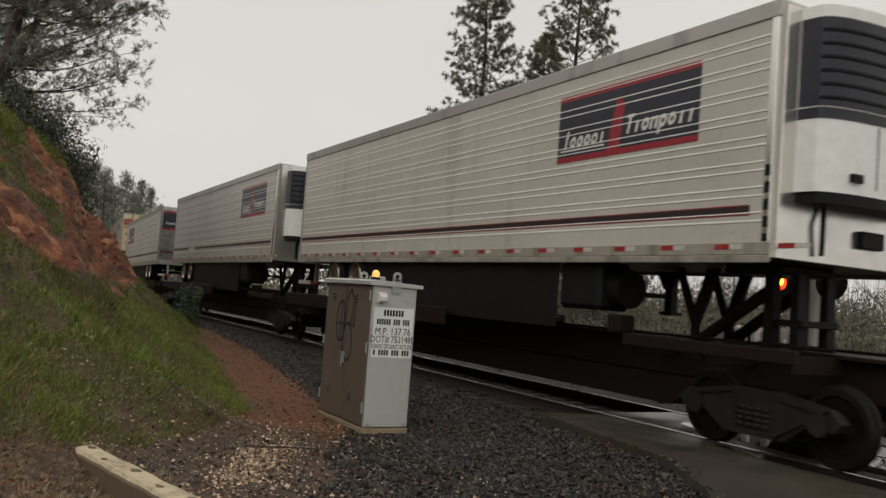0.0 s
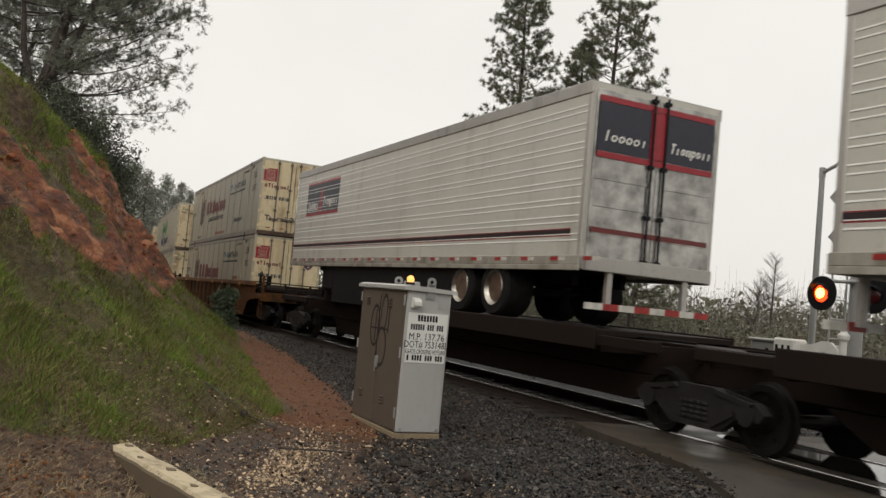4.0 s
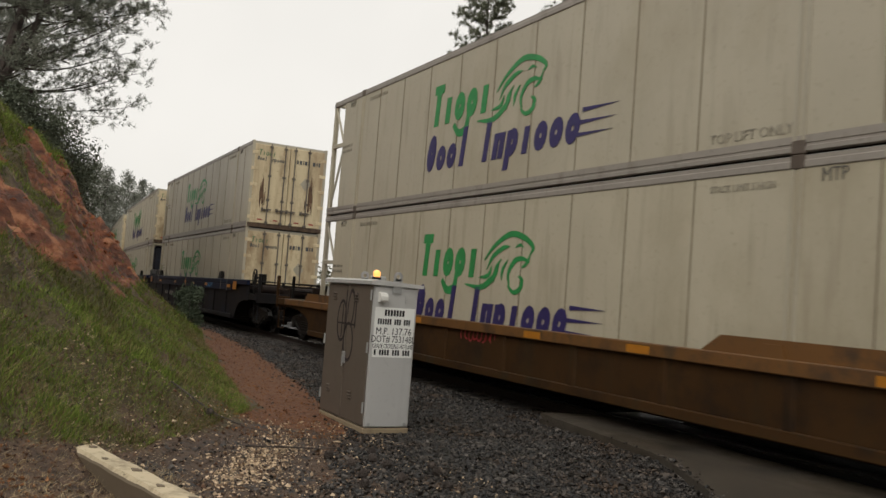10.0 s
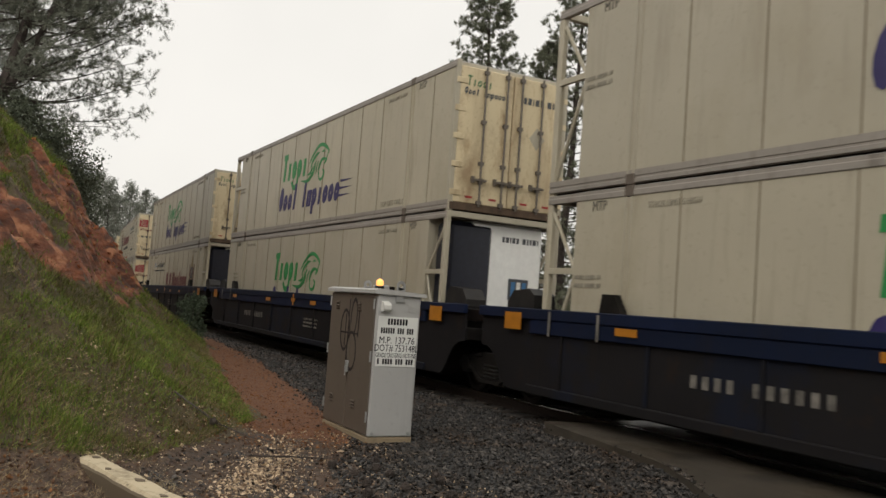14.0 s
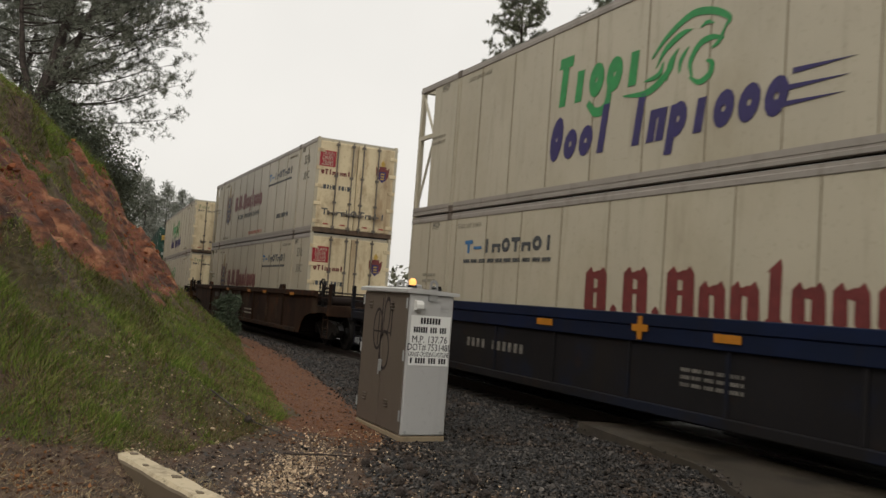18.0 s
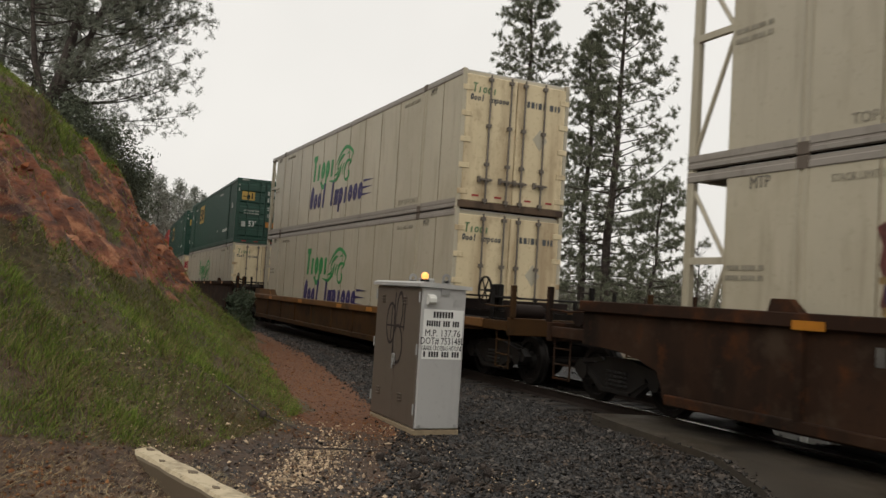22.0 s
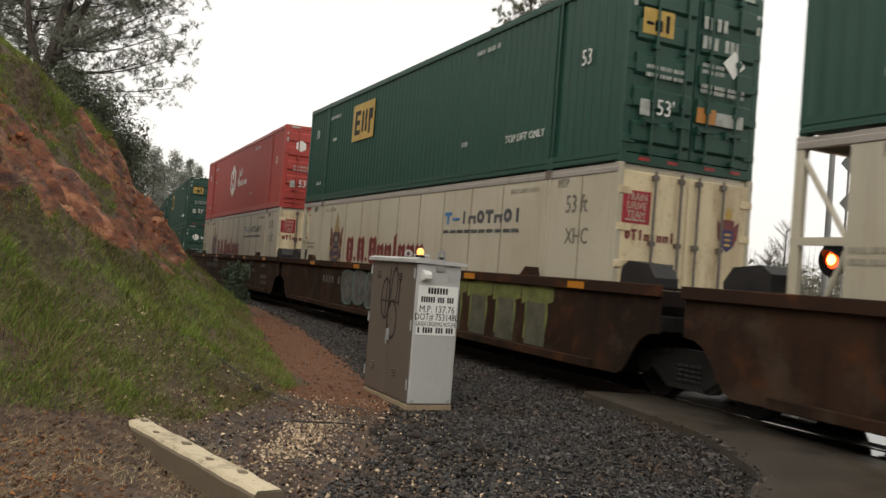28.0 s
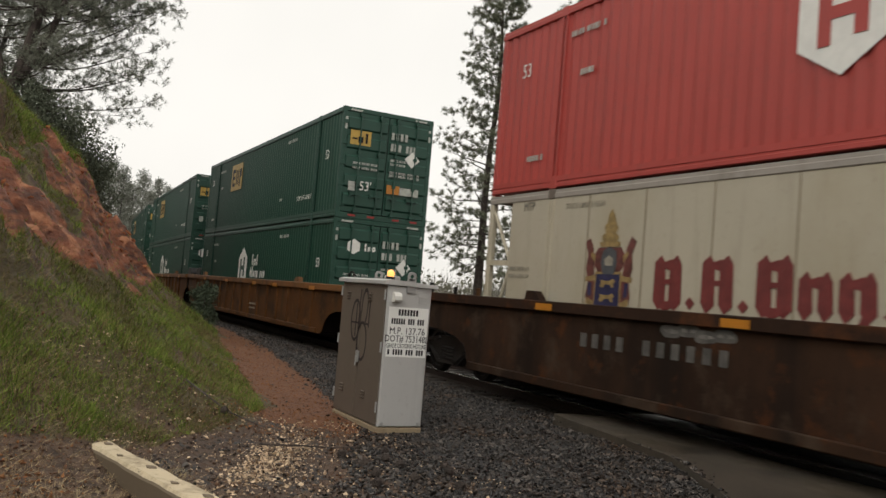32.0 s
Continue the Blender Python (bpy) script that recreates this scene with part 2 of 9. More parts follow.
DOOR_GREEN = plain("faded_green_vinyl", (0.11, 0.19, 0.09), 0.5, 0, 0.3)
LOGO_BLUE = plain("indigo_vinyl", (0.026, 0.018, 0.10), 0.5, 0, 0.15)
LOGO_CYAN = plain("teal_blue_vinyl", (0.04, 0.15, 0.32), 0.5, 0, 0.15)
LOGO_WHITE = plain("white_vinyl", (0.70, 0.69, 0.64), 0.5, 0, 0.06)
LOGO_YELLOW = plain("yellow_vinyl", (0.42, 0.27, 0.05), 0.5, 0, 0.15)
LOGO_GOLD = plain("dull_gold_vinyl", (0.24, 0.165, 0.062), 0.5, 0, 0.35, 14.0)
LOGO_GREY = plain("charcoal_vinyl", (0.06, 0.065, 0.07), 0.5, 0, 0.15)
FADED = plain("faded_stencil_grey", (0.27, 0.245, 0.19), 0.6, 0, 0.25)
DOOR_PRINT = plain("worn_pale_print", (0.36, 0.37, 0.33), 0.6, 0, 0.3)
STENCIL_GREY = plain("grey_stencil_paint", (0.13, 0.118, 0.095), 0.6, 0, 0.3)
PINK = plain("faded_red_print", (0.40, 0.17, 0.12), 0.6, 0, 0.25)
STENCIL_WHITE = plain("worn_white_stencil", (0.145, 0.132, 0.112), 0.7, 0, 0.5, 6.0)
SPRAY_TEAL = plain("pale_teal_spray_paint", (0.085, 0.135, 0.12), 0.7, 0, 0.4, 3.0)
SPRAY_GREY = plain("grey_spray_fill", (0.082, 0.076, 0.066), 0.7, 0, 0.5, 4.0)
SPRAY_PALE = plain("pale_spray_paint", (0.16, 0.145, 0.13), 0.7, 0, 0.5, 3.0)
SPRAY_OLIVE = plain("olive_spray_fill", (0.070, 0.066, 0.042), 0.7, 0, 0.5, 3.0)
SPRAY_YELLOW = plain("yellow_green_spray_paint", (0.115, 0.125, 0.032), 0.7, 0, 0.5, 3.0)
RED_TAPE = plain("red_reflective_tape", (0.30, 0.022, 0.018), 0.4, 0, 0.25)
WHITE_TAPE = plain("white_reflective_tape", (0.56, 0.54, 0.48), 0.4, 0, 0.2)
ORANGE_TAPE = plain("amber_reflective_tape", (0.40, 0.155, 0.014), 0.35, 0, 0.1)
SILL_GRIME = paint("sooty_door_sill", (0.095, 0.060, 0.036), (0.03, 0.018, 0.011), 1.0, 0.8, streak=4.0, lo=0.45)
SOOT = plain("rust_and_soot_stain", (0.115, 0.065, 0.036), 0.8, 0, 0.5, 5.0)
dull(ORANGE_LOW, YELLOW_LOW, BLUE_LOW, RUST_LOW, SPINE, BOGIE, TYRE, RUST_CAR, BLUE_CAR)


def blotch(m, col, scale, lo, hi, amount=0.7, stretch=(1, 1, 1)):
    """Adds irregular patches of another colour to a finished material."""
    n, l = m.node_tree.nodes, m.node_tree.links
    b = n["Principled BSDF"]
    src = b.inputs["Base Color"].links[0].from_socket
    f = noise_fac(n, l, scale, lo, hi, 7.0, stretch, rough=0.65)
    k = n.new("ShaderNodeMath")
    k.operation = "MULTIPLY"
    k.inputs[1].default_value = amount
    l.new(f, k.inputs[0])
    l.new(mixc(n, l, k.outputs[0], src, col), b.inputs["Base Color"])


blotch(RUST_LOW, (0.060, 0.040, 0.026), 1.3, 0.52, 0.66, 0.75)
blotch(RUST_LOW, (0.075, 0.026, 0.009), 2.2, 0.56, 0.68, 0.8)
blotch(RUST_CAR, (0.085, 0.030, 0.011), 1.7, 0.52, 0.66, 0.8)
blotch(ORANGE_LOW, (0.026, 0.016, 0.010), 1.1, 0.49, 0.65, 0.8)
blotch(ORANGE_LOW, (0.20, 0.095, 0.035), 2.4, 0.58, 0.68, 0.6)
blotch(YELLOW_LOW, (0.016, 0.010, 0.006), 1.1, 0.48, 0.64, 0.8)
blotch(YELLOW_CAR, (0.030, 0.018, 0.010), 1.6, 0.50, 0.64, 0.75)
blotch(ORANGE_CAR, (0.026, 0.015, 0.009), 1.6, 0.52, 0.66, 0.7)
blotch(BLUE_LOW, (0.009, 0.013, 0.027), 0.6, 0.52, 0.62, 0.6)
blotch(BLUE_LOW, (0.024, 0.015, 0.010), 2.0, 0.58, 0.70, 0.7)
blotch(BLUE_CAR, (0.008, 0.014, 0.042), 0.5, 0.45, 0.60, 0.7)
blotch(CREAM_DOOR, (0.30, 0.17, 0.07), 2.6, 0.58, 0.72, 0.7, (1.0, 1.0, 0.35))
blotch(CREAM_DOOR, (0.20, 0.11, 0.045), 1.3, 0.54, 0.70, 0.65, (1.0, 1.0, 0.6))
blotch(CREAM, (0.330, 0.282, 0.187), 0.55, 0.50, 0.70, 0.6, (1.0, 1.0, 0.7))
LAMP_RED = glow("lit_red_lens", (1.0, 0.05, 0.01), 2.6)
LAMP_HOT = glow("lit_red_lamp_core", (1.0, 0.52, 0.06), 9.0)
LAMP_AMBER = glow("lit_amber_lens", (1.0, 0.47, 0.12), 0.95)
LAMP_DARK = plain("unlit_red_lens", (0.05, 0.008, 0.008), 0.15, 0, 0.1)
BLACK = plain("matt_black_paint", (0.012, 0.012, 0.013), 0.5, 0, 0.2)
dull(BLACK)
BELL = plain("weathered_bell_paint", (0.075, 0.068, 0.066), 0.6, 0, 0.4)
BARK = plain("dark_pine_bark", (0.052, 0.040, 0.033), 0.9, 0, 0.5, 6.0, 0.6)
BARK_GREY = plain("grey_brown_bark", (0.075, 0.065, 0.058), 0.9, 0, 0.5, 6.0, 0.5)
NEEDLES = leafy("pine_needles", (0.105, 0.112, 0.074), (0.225, 0.235, 0.165))
NEEDLES_GREY = leafy("grey_pine_needles", (0.123, 0.133, 0.102), (0.304, 0.319, 0.254))
# thicket and skyline: green lightened somewhat to imitate haze
LEAVES_FAR = leafy("distant_foliage", (0.082, 0.086, 0.056), (0.165, 0.162, 0.110))
BUSH = leafy("dark_green_bush_leaves", (0.042, 0.058, 0.036), (0.095, 0.120, 0.075))
SHRUB = leafy("dark_shrub_leaves", (0.075, 0.088, 0.058), (0.135, 0.152, 0.105))
# these two are lightened so that distance haze is painted into the foliage
NEEDLES_HAZE = leafy("pale_pine_needles", (0.26, 0.27, 0.235), (0.44, 0.45, 0.40))
LEAVES_HAZE = leafy("misty_foliage", (0.19, 0.20, 0.165), (0.235, 0.245, 0.205))
TWIGS = leafy("bare_twigs", (0.10, 0.085, 0.075), (0.19, 0.17, 0.15))
GRASS = leafy("spring_grass", (0.055, 0.100, 0.015), (0.255, 0.325, 0.066))
GRASS_DARK = leafy("olive_grass", (0.046, 0.056, 0.014), (0.170, 0.178, 0.050))
GRASS_DEAD = leafy("dead_grass", (0.09, 0.060, 0.029), (0.30, 0.225, 0.125))
for _m in (GRASS, GRASS_DARK, GRASS_DEAD):
    _m.node_tree.nodes["Principled BSDF"].inputs["Specular IOR Level"].default_value = 0.08
PATH_GRIT = leafy("path_grit", (0.043, 0.016, 0.007), (0.33, 0.152, 0.065), 0.85)
CLODS = leafy("red_clay_clods", (0.11, 0.035, 0.015), (0.34, 0.122, 0.053), 0.85)
GRASS_DRY = leafy("dry_straw_grass", (0.26, 0.19, 0.10), (0.52, 0.42, 0.25))
def stone_mat(name, dark, light, rough, power):
    """Loose stones: mostly dark, a few pale ones, wet gloss that differs from stone to stone."""
    m, n, l, b = nodes_of(name)
    g = n.new("ShaderNodeNewGeometry")
    q = n.new("ShaderNodeMath")
    q.operation = "POWER"
    q.inputs[1].default_value = power
    l.new(g.outputs["Random Per Island"], q.inputs[0])
    f = noise_fac(n, l, 1.1, 0.45, 0.72, 4.0)
    c = mixc(n, l, q.outputs[0], dark, light)
    c = mixc(n, l, f, c, mixc(n, l, q.outputs[0], tuple(v * k for v, k in zip(dark, (1.3, 0.95, 0.7))), tuple(v * k for v, k in zip(light, (1.0, 0.72, 0.5)))))
    l.new(c, b.inputs["Base Color"])
    r = n.new("ShaderNodeMapRange")
    r.inputs["To Min"].default_value, r.inputs["To Max"].default_value = rough, rough + 0.35
    l.new(g.outputs["Random Per Island"], r.inputs["Value"])
    l.new(r.outputs[0], b.inputs["Roughness"])
    b.inputs["Specular IOR Level"].default_value = 0.28
    return m


BALLAST = stone_mat("wet_ballast_stone", (0.0085, 0.0077, 0.0070), (0.125, 0.110, 0.097), 0.2, 2.6)
MUD_CRUMB = stone_mat("dark_mud_crumbs", (0.016, 0.008, 0.0055), (0.15, 0.082, 0.048), 0.3, 1.8)
CHIPS = leafy("pale_gravel_chips", (0.11, 0.062, 0.034), (0.78, 0.60, 0.40), 0.4)
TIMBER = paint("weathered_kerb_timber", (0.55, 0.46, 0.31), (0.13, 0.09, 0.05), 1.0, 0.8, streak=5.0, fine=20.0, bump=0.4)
# mud stain darkened further with the shade of the kerb's sides; also fills rot patches
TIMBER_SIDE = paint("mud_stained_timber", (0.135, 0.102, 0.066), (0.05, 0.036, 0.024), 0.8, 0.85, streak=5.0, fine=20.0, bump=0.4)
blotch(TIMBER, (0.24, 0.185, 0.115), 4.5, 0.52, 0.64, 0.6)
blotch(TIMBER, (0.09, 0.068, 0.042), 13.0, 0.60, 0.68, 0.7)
FOOTING = paint("stained_concrete_footing", (0.26, 0.20, 0.125), (0.08, 0.055, 0.03), 0.9, 0.8, streak=5.0)
TIE = plain("creosoted_tie", (0.035, 0.028, 0.022), 0.8, 0, 0.4, 6.0, 0.3)


def ground_mat():
    m, n, l, b = nodes_of("earth_cut_and_verge")
    at = n.new("ShaderNodeAttribute")
    at.attribute_name = "soil"
    sep = n.new("ShaderNodeSeparateColor")
    l.new(at.outputs["Color"], sep.inputs[0])
    f1, f2, f3 = noise_fac(n, l, 1.3, 0.3, 0.7, 8.0), noise_fac(n, l, 9.0, 0.3, 0.7, 8.0), noise_fac(n, l, 45.0, 0.3, 0.7, 4.0)
    strata = noise_fac(n, l, 2.6, 0.35, 0.65, 7.0, (0.5, 0.8, 2.2))
    brown = mixc(n, l, f2, (0.029, 0.0165, 0.0095), (0.132, 0.078, 0.045))
    red = mixc(n, l, strata, (0.036, 0.0098, 0.0044), (0.235, 0.072, 0.027))
    pale = noise_fac(n, l, 3.0, 0.54, 0.66, 6.0, (0.9, 1.0, 1.1))
    red = mixc(n, l, pale, red, (0.36, 0.155, 0.075))
    dark = noise_fac(n, l, 5.0, 0.55, 0.66, 6.0, (0.8, 1.0, 1.4))
    half = n.new("ShaderNodeMath")
    half.operation = "MULTIPLY"
    half.inputs[1].default_value = 0.55
    l.new(dark, half.inputs[0])
    red = mixc(n, l, half.outputs[0], red, (0.045, 0.016, 0.008))
    green = mixc(n, l, f2, (0.040, 0.031, 0.012), (0.105, 0.078, 0.032))
    grey = mixc(n, l, f3, (0.010, 0.010, 0.011), (0.040, 0.038, 0.037))

    def soft(sock):
        a = n.new("ShaderNodeMath")
        a.operation = "MULTIPLY_ADD"
        a.inputs[1].default_value, a.inputs[2].default_value = 0.8, -0.4
        l.new(f2, a.inputs[0])
        s = n.new("ShaderNodeMath")
        s.operation = "ADD"
        l.new(sock, s.inputs[0])
        l.new(a.outputs[0], s.inputs[1])
        r = n.new("ShaderNodeMapRange")
        r.inputs["From Min"].default_value, r.inputs["From Max"].default_value = 0.35, 0.65
        l.new(s.outputs[0], r.inputs["Value"])
        return r.outputs[0]

    c = mixc(n, l, soft(sep.outputs[0]), brown, green)
    c = mixc(n, l, soft(sep.outputs[1]), c, red)
    path = mixc(n, l, f2, (0.070, 0.026, 0.010), (0.225, 0.090, 0.032))
    path = mixc(n, l, f3, path, (0.12, 0.044, 0.015))
    c = mixc(n, l, soft(at.outputs["Alpha"]), c, path)
    c = mixc(n, l, soft(sep.outputs[2]), c, grey)
    l.new(c, b.inputs["Base Color"])
    b.inputs["Roughness"].default_value = 0.75
    h = n.new("ShaderNodeMath")
    h.operation = "ADD"
    l.new(f2, h.inputs[0])
    l.new(strata, h.inputs[1])
    bump_on(n, l, b, h.outputs[0], 0.8, 0.04)
    return m


GROUND = ground_mat()


def asphalt_mat():
    m, n, l, b = nodes_of("wet_worn_asphalt")
    f1, f2 = noise_fac(n, l, 0.9, 0.35, 0.65, 6.0), noise_fac(n, l, 60.0, 0.3, 0.7, 3.0)
    speck = noise_fac(n, l, 95.0, 0.56, 0.70, 2.0)
    wet = noise_fac(n, l, 0.45, 0.47, 0.56, 5.0)
    c = mixc(n, l, f1, (0.032, 0.0255, 0.0185), (0.068, 0.055, 0.040))
    c = mixc(n, l, speck, c, (0.12, 0.10, 0.075))
    l.new(c, b.inputs["Base Color"])
    r = n.new("ShaderNodeMapRange")
    r.inputs["To Min"].default_value, r.inputs["To Max"].default_value = 0.5, 0.28
    l.new(wet, r.inputs["Value"])
    l.new(r.outputs[0], b.inputs["Roughness"])
    bump_on(n, l, b, f2, 0.25, 0.006)
    return m


ASPHALT = asphalt_mat()
blotch(ASPHALT, (0.075, 0.060, 0.044), 3.0, 0.55, 0.72, 0.6)
blotch(ASPHALT, (0.016, 0.013, 0.010), 1.6, 0.55, 0.66, 0.7)
PUDDLE, _n, _l, _b = nodes_of("puddle_water")
_b.inputs["Base Color"].default_value = (0.02, 0.018, 0.015, 1)
_b.inputs["Roughness"].default_value = 0.03
_b.inputs["IOR"].default_value = 1.33
_b.inputs["Specular IOR Level"].default_value = 0.8

# ---- building helpers ----
class Geo:
    """Collects vertices and faces of one mesh."""

    def __init__(self):
        self.v, self.f = [], []

    def add(self, verts, faces):
        k = len(self.v)
        self.v += [tuple(p) for p in verts]
        self.f += [tuple(k + i for i in q) for q in faces]
        return self

    def box(self, x0, x1, y0, y1, z0, z1, c=0.0):
        if c <= 0:
            p = [(x, y, z) for x in (x0, x1) for y in (y0, y1) for z in (z0, z1)]
            return self.add(p, [(0, 1, 3, 2), (4, 6, 7, 5), (0, 4, 5, 1), (2, 3, 7, 6), (0, 2, 6, 4), (1, 5, 7, 3)])
        p, lo, hi = [], (x0, y0, z0), (x1, y1, z1)
        for i in range(8):
            s = (i >> 2 & 1, i >> 1 & 1, i & 1)
            for a in range(3):
                p.append([(hi[k] if s[k] else lo[k]) + (0 if k == a else (-c if s[k] else c)) for k in range(3)])
        f = []
        for a, (b, d) in ((0, (1, 2)), (1, (2, 0)), (2, (0, 1))):
            for s in (0, 1):
                cs = []
                for sb, sd in ((0, 0), (1, 0), (1, 1), (0, 1)):
                    m = [0, 0, 0]
                    m[a], m[b], m[d] = s, sb, sd
                    cs.append((m[0] * 4 + m[1] * 2 + m[2]) * 3 + a)
                f.append(tuple(cs) if s else tuple(cs[::-1]))
        for a in range(3):
            b, d = (a + 1) % 3, (a + 2) % 3
            for sb in (0, 1):
                for sd in (0, 1):
                    i = [0, 0, 0]
                    i[b], i[d] = sb, sd
                    j = list(i)
                    j[a] = 1
                    i, j = i[0] * 4 + i[1] * 2 + i[2], j[0] * 4 + j[1] * 2 + j[2]
                    q = (i * 3 + b, j * 3 + b, j * 3 + d, i * 3 + d)
                    f.append(q if sb == sd else q[::-1])
        for i in range(8):
            par = bin(i).count("1") % 2
            t = (i * 3, i * 3 + 1, i * 3 + 2)
            f.append(t if par else t[::-1])
        return self.add(p, f)

    def tube(self, a, b, r0, r1=None, n=10, caps=True):
        a, b = Vector(a), Vector(b)
        r0, r1 = float(r0), float(r0 if r1 is None else r1)
        d = (b - a).normalized()
        u = d.orthogonal().normalized()
        w = d.cross(u)
        p = [c + r * (math.cos(2 * math.pi * i / n) * u + math.sin(2 * math.pi * i / n) * w) for c, r in ((a, r0), (b, r1)) for i in range(n)]
        f = [(i, (i + 1) % n, n + (i + 1) % n, n + i) for i in range(n)]
        if caps:
            f += [tuple(range(n))[::-1], tuple(range(n, 2 * n))]
        return self.add(p, f)

    def path(self, pts, r, n=6):
        for a, b in zip(pts, pts[1:]):
            self.tube(a, b, r, r, n)
        return self

    def prism(self, pts, place, t0, t1):
        """Extrudes an outline; place(u, v, t) gives the point in space."""
        n = len(pts)
        p = [place(u, v, t) for t in (t0, t1) for u, v in pts]
        f = [tuple(range(n))[::-1], tuple(range(n, 2 * n))] + [(i, (i + 1) % n, n + (i + 1) % n, n + i) for i in range(n)]
        return self.add(p, f)

    def lathe(self, prof, n=20, place=None):
        """prof: (radius, height) pairs, round the z axis or by place(x, y, z)."""
        place = place or (lambda x, y, z: (x, y, z))
        p = [place(r * math.cos(2 * math.pi * i / n), r * math.sin(2 * math.pi * i / n), h) for r, h in prof for i in range(n)]
        f = [(k * n + i, k * n + (i + 1) % n, (k + 1) * n + (i + 1) % n, (k + 1) * n + i) for k in range(len(prof) - 1) for i in range(n)]
        f += [tuple(range(n))[::-1], tuple(range((len(prof) - 1) * n, len(prof) * n))]
        return self.add(p, f)


def mesh_of(name, g, mat, smooth=35):
    me = bpy.data.meshes.new(name)
    me.from_pydata(g.v, [], g.f)
    bm = bmesh.new()
    bm.from_mesh(me)
    bmesh.ops.recalc_face_normals(bm, faces=bm.faces)
    bm.to_mesh(me)
    bm.free()
    if smooth:
        me.shade_smooth()
        me.set_sharp_from_angle(angle=radians(smooth))
    me.materials.append(mat)
    return me


def part(name, g, mat, parent, label="", at=None, kind=""):
    """One mesh object under a thing or a part (parent may be None for a thing that is one mesh). g: Geo or a mesh to share."""
    ob = new(name, mesh_of(name, g, mat) if isinstance(g, Geo) else g)
    ob.parent = parent
    if at is not None:
        ob.matrix_basis = at
    return tagged(ob, label, kind=kind)


def thing(name, at, label, category, group=""):
    ob = new(name)
    ob.matrix_basis = at
    ob.empty_display_size = 0.3
    return tagged(ob, label, category, group)


TEXTS = {}


def text_mesh(s, size, mat, wide=1.0, depth=0.003):
    key = (s, size, mat.name, wide)
    if key not in TEXTS:
        cu = bpy.data.curves.new("t", "FONT")
        cu.body, cu.size, cu.align_x, cu.align_y = s, size, "CENTER", "CENTER"
        cu.extrude = depth
        cu.resolution_u = 2
        ob = bpy.data.objects.new("t", cu)
        scene.collection.objects.link(ob)
        bpy.context.view_layer.update()
        me = bpy.data.meshes.new_from_object(ob.evaluated_get(bpy.context.evaluated_depsgraph_get()))
        bpy.data.objects.remove(ob)
        me.transform(Matrix.Diagonal((wide, 1, 1, 1)))
        me.materials.clear()
        me.materials.append(mat)
        TEXTS[key] = me
    return TEXTS[key]


def side_at(x, z, y):
    """A pose on a face that looks to -y."""
    return Matrix.Translation((x, y, z)) @ pose(0, 0, 0, 90, 0, 0)


def end_at(x, y, z):
    """A pose on a face that looks to +x."""
    return Matrix.Translation((x, y, z)) @ pose(0, 0, 0, 90, 0, 90)


def ring(g, place, cx, cz, rx, rz, w, slant=0.0, t=0.006, n=12, a0=0, a1=360, zr=None):
    """A flat oval band, or a stretch of one."""
    closed = a1 - a0 >= 360
    zr = cz if zr is None else zr
    m = n if closed else n + 1
    p = []
    for k in range(m):
        a = radians(a0 + (a1 - a0) * k / n)
        for r in (1.0, 1.0 - w / min(rx, rz)):
            x, z = cx + rx * r * math.cos(a), cz + rz * r * math.sin(a)
            p += [place(x + slant * (z - zr), z, 0), place(x + slant * (z - zr), z, t)]
    f = []
    for k in range(n):
        i, j = 4 * k, 4 * ((k + 1) % m)
        f += [(i + 1, j + 1, j + 3, i + 3), (i, j, j + 1, i + 1), (i + 2, i + 3, j + 3, j + 2)]
    g.add(p, f)


def bar(g, place, x0, x1, z0, z1, slant=0.0, t=0.006, zr=None):
    zr = z0 if zr is None else zr
    a, b = slant * (z0 - zr), slant * (z1 - zr)
    g.prism([(x0 + a, z0), (x1 + a, z0), (x1 + b, z1), (x0 + b, z1)], place, 0, t)


